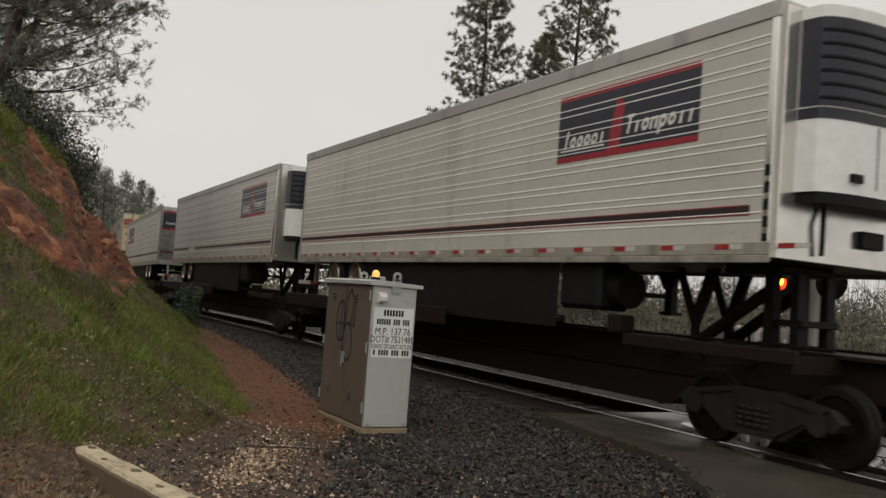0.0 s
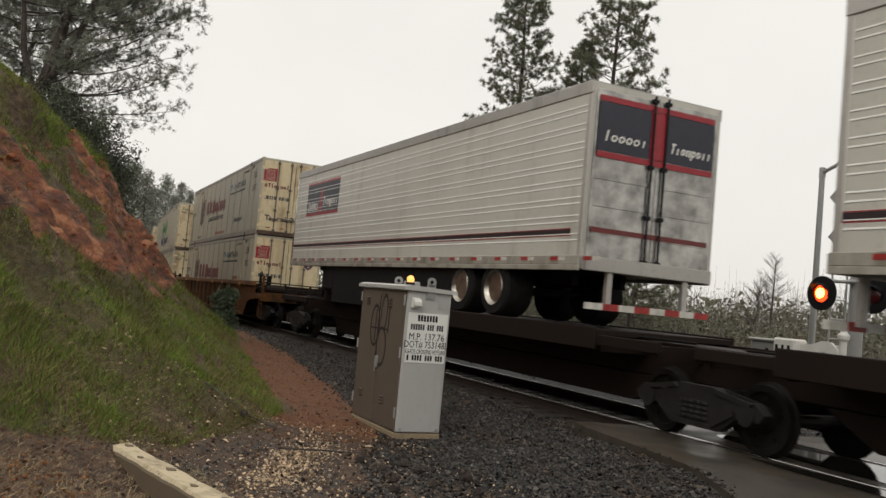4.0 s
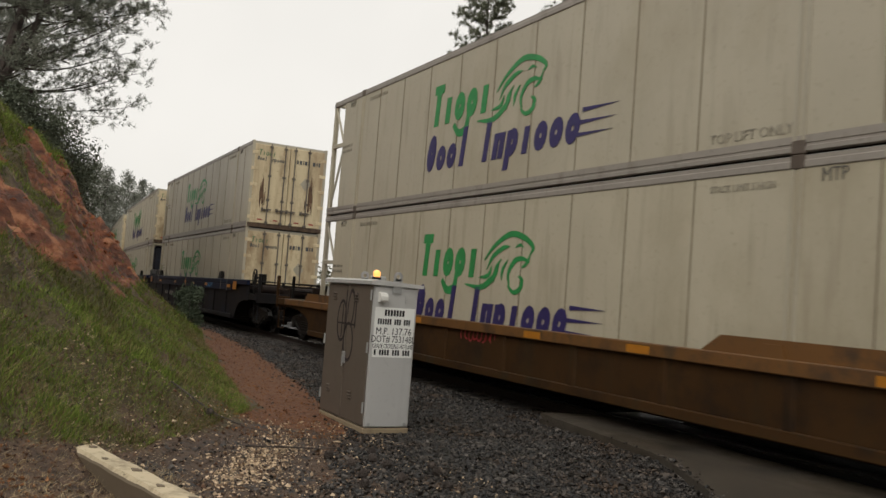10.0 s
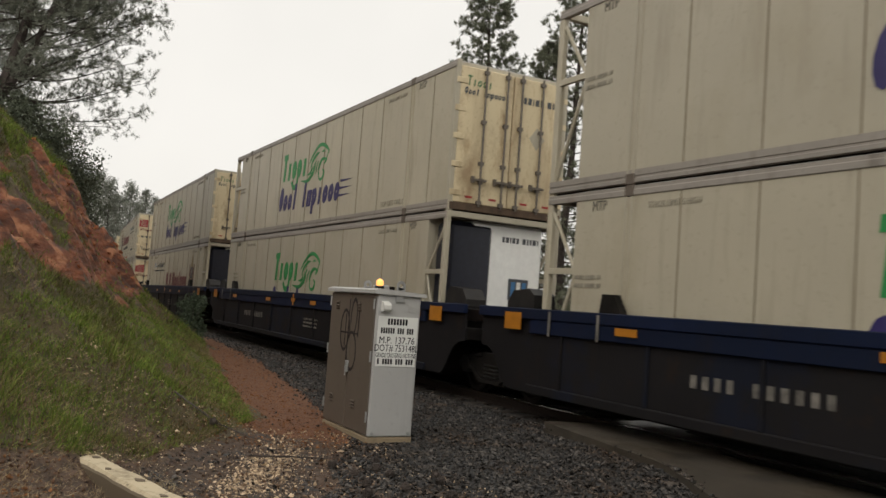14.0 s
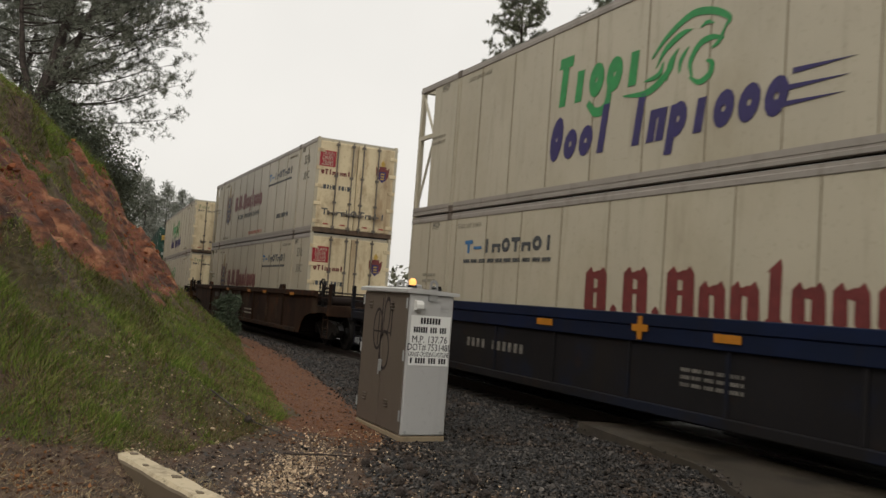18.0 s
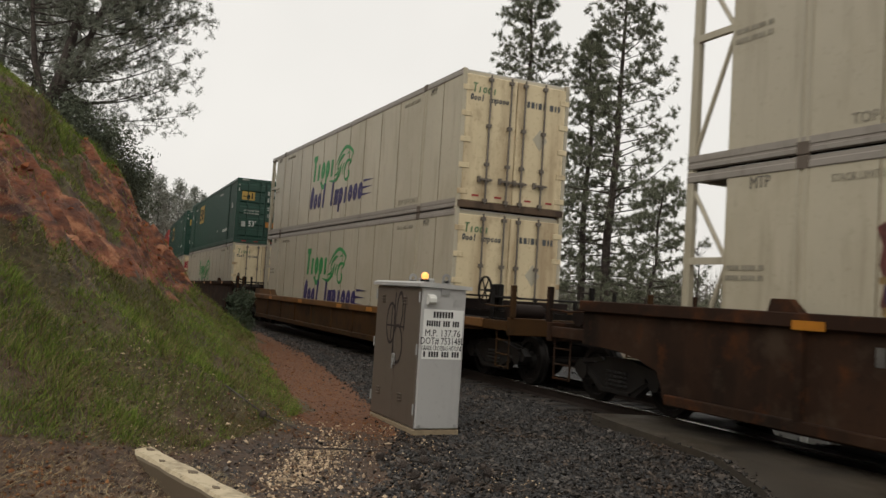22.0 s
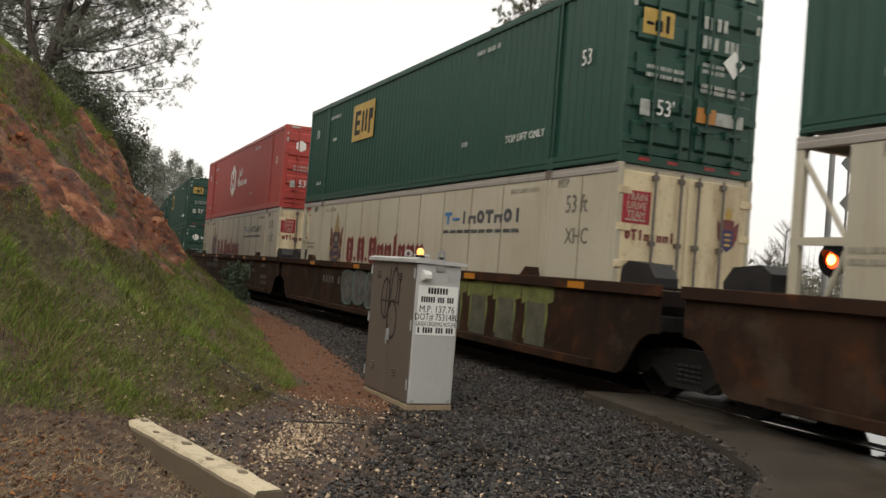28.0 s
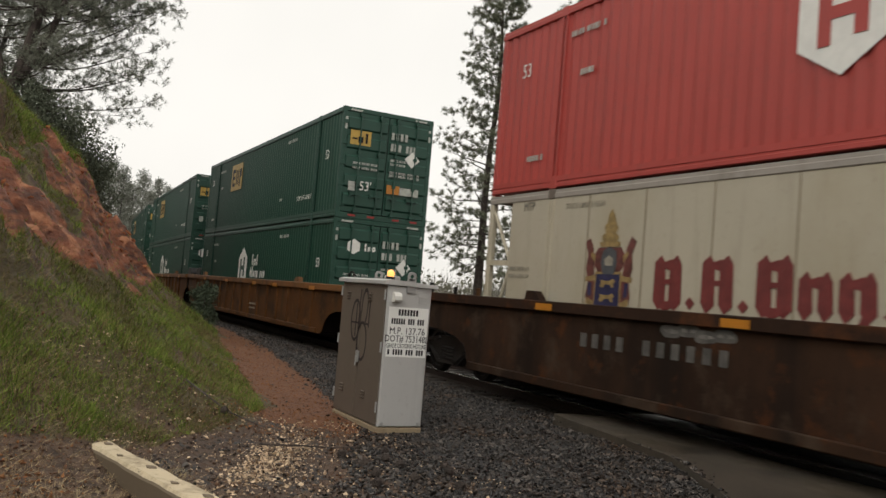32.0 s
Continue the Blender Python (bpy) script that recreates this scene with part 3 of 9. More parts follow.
def band_word(g, place, pattern, x0, x1, z0, h, stroke, slant=0.0, rise=0.0):
    """A row of plain shapes of a word's size and rhythm: I tall bar, i short bar, o oval, n arch, p hanging bar, space.
    rise lifts the row towards its end."""
    step = (x1 - x0) / len(pattern)
    for k, ch in enumerate(pattern):
        cx, zb = x0 + (k + 0.5) * step, z0 + rise * k / len(pattern)
        w = step * 0.42
        if ch == "I":
            bar(g, place, cx - stroke / 2, cx + stroke / 2, zb, zb + h, slant, zr=zb)
        elif ch == "T":
            bar(g, place, cx - stroke / 2, cx + stroke / 2, zb, zb + h, slant, zr=zb)
            bar(g, place, cx - w, cx + w, zb + h - stroke, zb + h, slant, 0.0065, zb)
        elif ch == "i":
            bar(g, place, cx - stroke / 2, cx + stroke / 2, zb, zb + h * 0.62, slant, zr=zb)
        elif ch == "o":
            ring(g, place, cx, zb + h * 0.33, w, h * 0.33, stroke * 0.9, slant, zr=zb)
        elif ch == "O":
            ring(g, place, cx, zb + h * 0.5, w, h * 0.5, stroke, slant, zr=zb)
        elif ch == "n":
            bar(g, place, cx - w, cx - w + stroke, zb, zb + h * 0.62, slant, zr=zb)
            bar(g, place, cx + w - stroke, cx + w, zb, zb + h * 0.62, slant, zr=zb)
            bar(g, place, cx - w, cx + w, zb + h * 0.62 - stroke * 0.8, zb + h * 0.62, slant, 0.0065, zb)
        elif ch == "p":
            bar(g, place, cx - w, cx - w + stroke, zb - h * 0.3, zb + h * 0.62, slant, zr=zb)
            ring(g, place, cx, zb + h * 0.33, w, h * 0.33, stroke * 0.9, slant, 0.0065, zr=zb)
        elif ch == "-":
            bar(g, place, cx - w, cx + w, zb + h * 0.3, zb + h * 0.3 + stroke * 0.7, slant, zr=zb)


def words(name, mat, parent, label, place, pattern, x0, x1, z0, h, stroke, slant=0.0):
    """As band_word, each shape a part of its own."""
    step = (x1 - x0) / len(pattern)
    for k, ch in enumerate(pattern):
        if ch != " ":
            g = Geo()
            band_word(g, place, ch, x0 + k * step, x0 + (k + 1) * step, z0, h, stroke, slant)
            part(name, g, mat, parent, label)


def near_side(y):
    return lambda u, v, t: (u, y - t, v)


def lead_end(x):
    return lambda u, v, t: (x + t, u, v)


# ---- the lie of the land ----
CURVE_AT, CURVE_R, CURVE_LEN = -26.0, 600.0, 60.0


def track(s):
    """Place on the track's centre line s metres along it, and the heading there in degrees."""
    if s >= CURVE_AT:
        return s, 0.0, 0.0
    a = min(CURVE_AT - s, CURVE_LEN) / CURVE_R
    x, y = CURVE_AT - CURVE_R * math.sin(a), CURVE_R * (1 - math.cos(a))
    rest = max(0.0, CURVE_AT - s - CURVE_LEN)
    return x - rest * math.cos(a), y + rest * math.sin(a), -math.degrees(a)


def grade(x):
    """Height of the line at x: it dips gently beyond the bend (works on arrays)."""
    d = np.clip(CURVE_AT - np.asarray(x, float), 0, 90)
    return -np.where(d < 40, 0.00025 * d * d, 0.4 + 0.02 * (d - 40))


def track_y(x):
    """Sideways place of the track's centre at x (works on arrays)."""
    x = np.asarray(x, float)
    d = np.clip(CURVE_AT - x, 0, None)
    a = CURVE_LEN / CURVE_R
    xe, ye = CURVE_R * math.sin(a), CURVE_R * (1 - math.cos(a))
    return np.where(d <= xe, CURVE_R - np.sqrt(np.maximum(CURVE_R ** 2 - np.minimum(d, xe) ** 2, 1)), ye + (d - xe) * math.tan(a))


def wobble(x, y, scale, seed=0.0):
    """Smooth noise from -1 to 1 on arrays."""
    x, y = np.asarray(x, float) / scale, np.asarray(y, float) / scale
    out = np.zeros(np.broadcast(x, y).shape)
    for k, (a, b, c) in enumerate(((1.0, 0.37, 0.3), (-0.61, 1.13, 1.9), (1.71, -1.32, 4.1), (2.3, 2.05, 2.6), (-3.1, 1.2, 0.7))):
        out = out + np.sin(a * x + b * y + c + seed * (k + 1) + 0.8 * np.sin(b * x - a * y + seed)) / (1 + 0.55 * k)
    return out / 2.6


def lattice(x, y, scale, seed=0):
    """Value noise from 0 to 1 on arrays."""
    x, y = np.asarray(x, float) / scale, np.asarray(y, float) / scale
    i, j = np.floor(x), np.floor(y)
    u, v = x - i, y - j
    u, v = u * u * (3 - 2 * u), v * v * (3 - 2 * v)

    def hsh(a, b):
        q = np.sin(a * 127.1 + b * 311.7 + seed * 74.7) * 43758.5453
        return q - np.floor(q)
    return (hsh(i, j) * (1 - u) + hsh(i + 1, j) * u) * (1 - v) + (hsh(i, j + 1) * (1 - u) + hsh(i + 1, j + 1) * u) * v


TOE_X = [-400, -60, -45, -34, -28, -24, -18.5, -12, -9.75, -8.7, -8.0, -6.5, -4, 0, 10, 60, 400]
TOE_Y = [-13, -12, -8.5, -5.4, -3.9, -3.5, -4.5, -5.6, -6.0, -6.7, -7.3, -8.3, -9.8, -12.5, -16, -20, -20]
STEEP_X = [-60, -25, -18, -12, -6, 0, 20]
STEEP_K = [0.85, 1.0, 0.86, 0.68, 0.55, 0.45, 0.3]
RISE_D = [0, 1.0, 2.3, 3.1, 4.2, 5.8, 7.4, 12, 30, 80, 200]
RISE_Z = [0, 0.95, 2.0, 3.3, 4.9, 6.4, 7.0, 8.5, 13, 20, 26]


def toe(x):
    return np.interp(x, TOE_X, TOE_Y) + track_y(x)


def slope_rise(x, y):
    d = toe(x) - y + 0.25 * wobble(x, y, 0.9, 2.0)
    z = sum(np.interp(np.maximum(d + k, np.minimum(d, 0)), RISE_D, RISE_Z) for k in (-0.8, -0.4, 0.0, 0.4, 0.8)) / 5
    return z * np.interp(x, STEEP_X, STEEP_K)


def land(x, y):
    """Height of the ground at x, y (works on arrays)."""
    x, y = np.asarray(x, float), np.asarray(y, float)
    off = np.abs(y - track_y(x))
    bed = np.where(off < 2.0, -0.19, -0.12)
    bed = np.where(off > 5, np.where(y > 0, -0.12 - 0.35 * np.clip((off - 5) / 12, 0, 1), bed), bed)
    h = slope_rise(x, y)
    rough = 0.05 * wobble(x, y, 0.35, 1.0) + 0.14 * wobble(x, y, 1.1, 3.0)
    ledge = 0.45 * lattice(x * 0.6, h * 1.5, 0.8, 3) + 0.30 * lattice(x, y + h, 0.42, 5) + 0.22 * lattice(x, y, 0.22, 7) + 0.12 * lattice(x, y + 0.5 * h, 0.13, 9)
    crag = np.where(x < -7.5, np.clip((h - 1.0) / 0.8, 0, 1) * np.clip((5.4 - h) / 1.2, 0, 1), 0) * (ledge - 0.5) * 1.5
    return grade(x) + bed + h + crag + np.where(h > 0.05, np.clip(h, 0, 1) * rough, 0.018 * wobble(x, y, 0.5, 5.0)) * np.where(off < 2.2, 0.2, 1)

# ---- ground ----
def spread(fine0, fine1, step, reach):
    out = list(np.arange(fine0, fine1 + 1e-6, step))
    d, a, b = step, fine0, fine1
    while b < reach or a > -reach:
        d *= 1.28
        a, b = a - d, b + d
        out = [a] + out + [b]
    return np.array(out)


def dirt_line(x):
    """y of the edge between the ballast and the red dirt path along the bank."""
    return np.interp(x, [-60, -27, -20, -16, -12.7, -10.9, -9, -8, 0], [-2.1, -2.2, -2.95, -3.55, -4.18, -4.5, -5.0, -5.4, -7]) + track_y(x)


def verge_line(x):
    """y of the edge between the ballast and the muddy verge by the kerb."""
    return -5.14 - 0.50 * (np.asarray(x, float) + 9.1)


def gully(x, y, h):
    """Noise drawn out down the slope: strips of the scarp that have grown over."""
    return 0.65 * lattice(x + 0.45 * h, 0.16 * h, 0.75, 51) + 0.35 * lattice(x, y, 0.3, 53)


def bare_cut(x, y, hn):
    """Where the bank is bare red clay: a band along the cut, parted by a grown-over wedge. Also the height over its upper edge."""
    n1 = wobble(x, y, 0.8, 7.0)
    lower = np.interp(x, [-60, -26, -18, -13, -11, -9.5, -8], [1.3, 1.35, 1.45, 1.95, 2.65, 3.35, 4.9]) + 0.22 * n1
    upper = np.interp(x, [-60, -26, -19, -12, -9], [4.4, 4.5, 4.6, 4.6, 4.4]) + 0.45 * wobble(x, y, 2.2, 9.0)
    wedge = (hn > 2.45) & (x < -13.2 - 0.2 * (hn - 2.5) + 0.25 * n1) & (x > -13.7 - 2.5 * (hn - 2.5) + 0.25 * n1) & (gully(x, y, hn) > 0.40)
    patches = (hn >= upper) & (hn < upper + 0.9) & (x > -14.5) & (lattice(x, y, 0.7, 59) > 0.62)
    return ((hn > lower) & (hn < upper) & (gully(x, y, hn) < 0.72) & ~wedge) | patches, hn - upper


def build_ground():
    xs, ys = spread(-34, -3, 0.12, 2500), spread(-14.5, 0, 0.1, 2500)
    X, Y = np.meshgrid(xs, ys, indexing="ij")
    Z = land(X, Y)
    nx, ny = len(xs), len(ys)
    v = np.stack([X, Y, Z], -1).reshape(-1, 3)
    i = (np.arange(nx - 1)[:, None] * ny + np.arange(ny - 1)[None]).ravel()
    f = np.stack([i, i + ny, i + ny + 1, i + 1], -1)
    me = bpy.data.meshes.new("ground")
    me.from_pydata(v.tolist(), [], f.tolist())
    me.shade_smooth()
    h = slope_rise(X, Y)
    n1, n2 = wobble(X, Y, 0.8, 7.0), wobble(X, Y, 2.2, 9.0)
    off = np.abs(Y - track_y(X))
    hn = h / np.interp(X, STEEP_X, STEEP_K)
    # bare red scarp on the cut, grass above and below it
    scarp = bare_cut(X, Y, hn)[0]
    path_red = (h < 0.16 + 0.10 * n1) & (Y < dirt_line(X) + 0.07 * n1) & (X < -9.1 + 0.35 * n1 + 0.5 * np.clip(Y + 5.5, -1, 0.6))
    red = np.where(scarp, 1.0, 0.0)
    grass = np.where((h > 0.10 + 0.08 * n1) & (X < -7.62 + 0.4 * n1 + 0.5 * np.clip(-Y - 7.8, 0, 4)) & ~scarp, 1.0, 0.0)
    grey = np.where((Y > dirt_line(X) + 0.07 * n1) & (red < 0.5) & ~path_red & (Y < 3.2 + track_y(X)), 1.0, 0.0)
    grey = np.where((X > -9.2) & (Y < verge_line(X) + 0.2 * n1), 0.0, grey)
    mud = (X > -9.3 + 0.3 * n1) & (X < -3.5) & (Y < verge_line(X) + 0.2 * n1) & (Y > -7.90 + 0.236 * (X + 7.62)) & (h < 0.1)
    grey = np.where(mud & ~path_red, 0.38 + 0.28 * n1, grey)
    grass = np.where(lattice(X * 0.42, Y * 1.25, 0.55, 61) > 0.78, 0.25, grass)
    grass = np.where((Y > 4) | (np.abs(X) > 60) | (Y < -25), np.where(n2 > -0.2, 1, 0), grass)
    col = np.stack([grass, red, grey, np.where(path_red, 1.0, 0.0)], -1).reshape(-1)
    at = me.color_attributes.new("soil", "FLOAT_COLOR", "POINT")
    at.data.foreach_set("color", col.astype(np.float32))
    me.materials.append(GROUND)
    g = new("ground", me)
    return tagged(g, "wet earth with a red clay cutting and grassy verge", "ground", kind="structure")


build_ground()
rng = np.random.default_rng(4)


def cloud(name, verts, faces, mat, label, category, parent=None, smooth=False):
    me = bpy.data.meshes.new(name)
    me.from_pydata(verts.tolist() if hasattr(verts, "tolist") else verts, [], faces.tolist() if hasattr(faces, "tolist") else faces)
    if smooth:
        me.shade_smooth()
    me.materials.append(mat)
    ob = new(name, me)
    ob.parent = parent
    return tagged(ob, label, category, kind="stuff")


ICO_V = np.array([(0, 0, 1), (0.89, 0, 0.45), (0.28, 0.85, 0.45), (-0.72, 0.53, 0.45), (-0.72, -0.53, 0.45), (0.28, -0.85, 0.45),
                  (0.72, 0.53, -0.45), (-0.28, 0.85, -0.45), (-0.89, 0, -0.45), (-0.28, -0.85, -0.45), (0.72, -0.53, -0.45), (0, 0, -1)])
ICO_F = np.array([(0, 1, 2), (0, 2, 3), (0, 3, 4), (0, 4, 5), (0, 5, 1), (1, 6, 2), (2, 7, 3), (3, 8, 4), (4, 9, 5), (5, 10, 1),
                  (6, 7, 2), (7, 8, 3), (8, 9, 4), (9, 10, 5), (10, 6, 1), (6, 11, 7), (7, 11, 8), (8, 11, 9), (9, 11, 10), (10, 11, 6)])


OCT_V = np.array([(1, 0, 0), (0, 1, 0), (-1, 0, 0), (0, -1, 0), (0, 0, 1), (0, 0, -1)], float)
OCT_F = np.array([(0, 1, 4), (1, 2, 4), (2, 3, 4), (3, 0, 4), (1, 0, 5), (2, 1, 5), (3, 2, 5), (0, 3, 5)])


def stones(name, px, py, size, mat, label, category, sink=0.25, small=False):
    n = len(px)
    shape, tris = (OCT_V, OCT_F) if small else (ICO_V, ICO_F)
    m = len(shape)
    pz = land(px, py)
    v = shape[None] * (0.5 + 0.95 * rng.random((n, m, 1)))
    v = v * (0.45 + 0.9 * rng.random((n, 1, 3))) * np.array([1.0, 1.0, 0.62])
    a = rng.random(n) * 6.283
    b = rng.normal(0, 0.5, n)
    ca, sa, cb, sb = np.cos(a)[:, None], np.sin(a)[:, None], np.cos(b)[:, None], np.sin(b)[:, None]
    x, y, z = v[..., 0], v[..., 1], v[..., 2]
    y, z = y * cb - z * sb, y * sb + z * cb
    x, y = x * ca - y * sa, x * sa + y * ca
    v = np.stack([x, y, z], -1) * size[:, None, None] * 0.5
    v = v + np.stack([px, py, pz + size * (0.5 - sink)], -1)[:, None]
    f = tris[None] + (np.arange(n) * m)[:, None, None]
    return cloud(name, v.reshape(-1, 3), f.reshape(-1, 3), mat, label, category)


def road_edge(y):
    """x of the ragged edge of the crossing road at y; the road lies on the +x side."""
    return np.interp(y, [-30, -8, -5, -2.92, -2.18, -1.73, 0, 3, 8, 30], [3.0, -1.6, -3.6, -5.57, -7.02, -10.0, -9.6, -8.6, -7.6, -4])


def scatter_ballast():
    n = 165000
    x = -2.5 - 30 * rng.random(n) ** 1.7
    y = -7.6 + 6.4 * rng.random(n)
    n1 = wobble(x, y, 0.8, 7.0)
    # the stones thin out over the edge of the dirt path
    over = dirt_line(x) + 0.07 * n1 - y
    keep = (x < road_edge(y) + 0.10 * wobble(x, y, 0.3) - 0.03) & (y > toe(x) + 0.2) & ((x > -8.6) | (over < 0) | (rng.random(n) < 0.35 * np.exp(-over / 0.10) + 0.004))
    keep &= ~((x < -8.82) & (x > -10.4) & (y > -4.92) & (y < -4.2))
    keep &= ~((x > -9.2) & (y < verge_line(x) + 0.12 + 0.25 * n1) & (rng.random(n) < 0.95))
    x, y = x[keep], y[keep]
    size = np.clip(rng.normal(0.027, 0.012, len(x)), 0.010, 0.07) * np.interp(x, [-30, -14, -8], [1.5, 1.15, 1.0])
    near = x > -9.3
    stones("ballast", x[near], y[near], size[near], BALLAST, "dark wet angular ballast stones beside the track", "gravel")
    stones("ballast", x[~near], y[~near], size[~near], BALLAST, "dark wet ballast stones along the track", "gravel", small=True)
    # stray stones along the ragged edge of the road
    n = 2600
    y = -7.5 + 5.9 * rng.random(n)
    x = road_edge(y) + rng.gamma(1.2, 0.16, n)
    stones("stray_gravel", x, y, np.clip(rng.gamma(2.0, 0.010, n), 0.008, 0.06), BALLAST, "stray ballast on the edge of the road", "gravel", 0.2, True).location.z = 0.07
    # track bed, beyond the near rail
    n = 4500
    x, y = -9.4 - 26 * rng.random(n) ** 1.3, -1.5 + 5.0 * rng.random(n)
    k = np.abs(np.abs(y) - 0.75) > 0.1
    x, y = x[k], y[k]
    stones("track_bed_ballast", x, y + track_y(x), np.clip(rng.normal(0.06, 0.016, len(x)), 0.03, 0.1), BALLAST, "dark ballast stones between the ties", "gravel", small=True)
    # pale chips and rubble at the foot of the bank and by the kerb
    n = 90000
    x = -9.6 + 6.0 * rng.random(n)
    y = -8.0 + 3.3 * rng.random(n)
    u, w = (x + 7.55) * 0.89 - (y + 6.45) * 0.46, (x + 7.55) * 0.46 + (y + 6.45) * 0.89
    patch = 0.55 + 0.9 * lattice(x, y, 0.28, 41)
    dens = 0.85 * patch * np.exp(-(u / 1.0) ** 2 - (w / 0.22) ** 2) + 0.06 * patch
    k = rng.random(n) < dens
    x, y = x[k], y[k]
    stones("gravel_chips", x, y, np.clip(rng.gamma(2.2, 0.0072, len(x)), 0.006, 0.055), CHIPS, "pale broken stone chips scattered on mud", "gravel", 0.3, True)


    n = 2600
    x, y = -5.6 + 0.8 * rng.normal(size=n), -8.62 + 0.28 * rng.normal(size=n)
    stones("stone_litter", x, y, np.clip(rng.gamma(2.0, 0.007, n), 0.006, 0.05), PATH_GRIT, "reddish stone litter on the bare soil", "gravel", 0.3, True)


scatter_ballast()


def scatter_clods():
    n = 5000
    x = -9 - 20 * rng.random(n)
    y = toe(x) - 0.6 - 6.5 * rng.random(n)
    h = slope_rise(x, y)
    hn = h / np.interp(x, STEEP_X, STEEP_K)
    k = bare_cut(x, y, hn)[0]
    k |= (h < 0.2) & (y < dirt_line(x)) & (x < -9) & (rng.random(n) < 0.3)
    x, y, h = x[k], y[k], h[k]
    size = np.clip(rng.gamma(1.4, 0.028, len(x)), 0.015, 0.2) * np.where(h < 0.2, 0.3, 1.0)
    stones("clay_clods", x, y, size, CLODS, "red clay lumps and rock jutting from the cutting", "rock", 0.5)


scatter_clods()


def scatter_crumbs():
    """Small red crumbs and grit on the dirt path."""
    n = 14000
    x = -8.6 - 14 * rng.random(n) ** 1.4
    y = toe(x) + (dirt_line(x) - toe(x)) * (-0.2 + 1.35 * rng.random(n))
    stones("path_grit", x, y, np.clip(rng.gamma(1.8, 0.0058, n), 0.006, 0.045), PATH_GRIT, "red-brown grit and crumbs on the dirt path", "gravel", 0.3, True)


scatter_crumbs()


def scatter_mud():
    """Dark crumbs of mud and rotten wood round the kerb and below the cabinet."""
    n = 30000
    x, y = -9.6 + 6.2 * rng.random(n), -8.6 + 3.7 * rng.random(n)
    k = (x > -9.2 + 0.6 * wobble(x, y, 0.8, 7.0)) & (y < verge_line(x) + 0.1 + 0.3 * wobble(x, y, 0.8, 7.0)) & (rng.random(n) < 0.75 + 0.5 * wobble(x, y, 0.3, 4.0))
    x, y = x[k], y[k]
    stones("mud_crumbs", x, y, np.clip(rng.gamma(1.5, 0.0075, len(x)), 0.005, 0.05), MUD_CRUMB, "dark crumbs of wet mud and bark on the verge", "soil", 0.3, True)


scatter_mud()


def blades(name, px, py, height, width, mat, label, lean=0.35):
    n = len(px)
    pz = land(px, py) - 0.02
    a = rng.random(n) * 6.283
    dx, dy = np.cos(a) * width, np.sin(a) * width
    bend = rng.random(n) * 6.283
    lx, ly = np.cos(bend) * height * lean * rng.random(n), np.sin(bend) * height * lean * rng.random(n)
    p = np.stack([px, py, pz], -1)
    v = np.empty((n, 3, 3))
    v[:, 0] = p + np.stack([-dx, -dy, 0 * dx], -1)
    v[:, 1] = p + np.stack([dx, dy, 0 * dx], -1)
    v[:, 2] = p + np.stack([lx, ly, height * 0.95], -1)
    f = np.arange(n * 3).reshape(-1, 3)
    return cloud(name, v.reshape(-1, 3), f, mat, label, "grass")


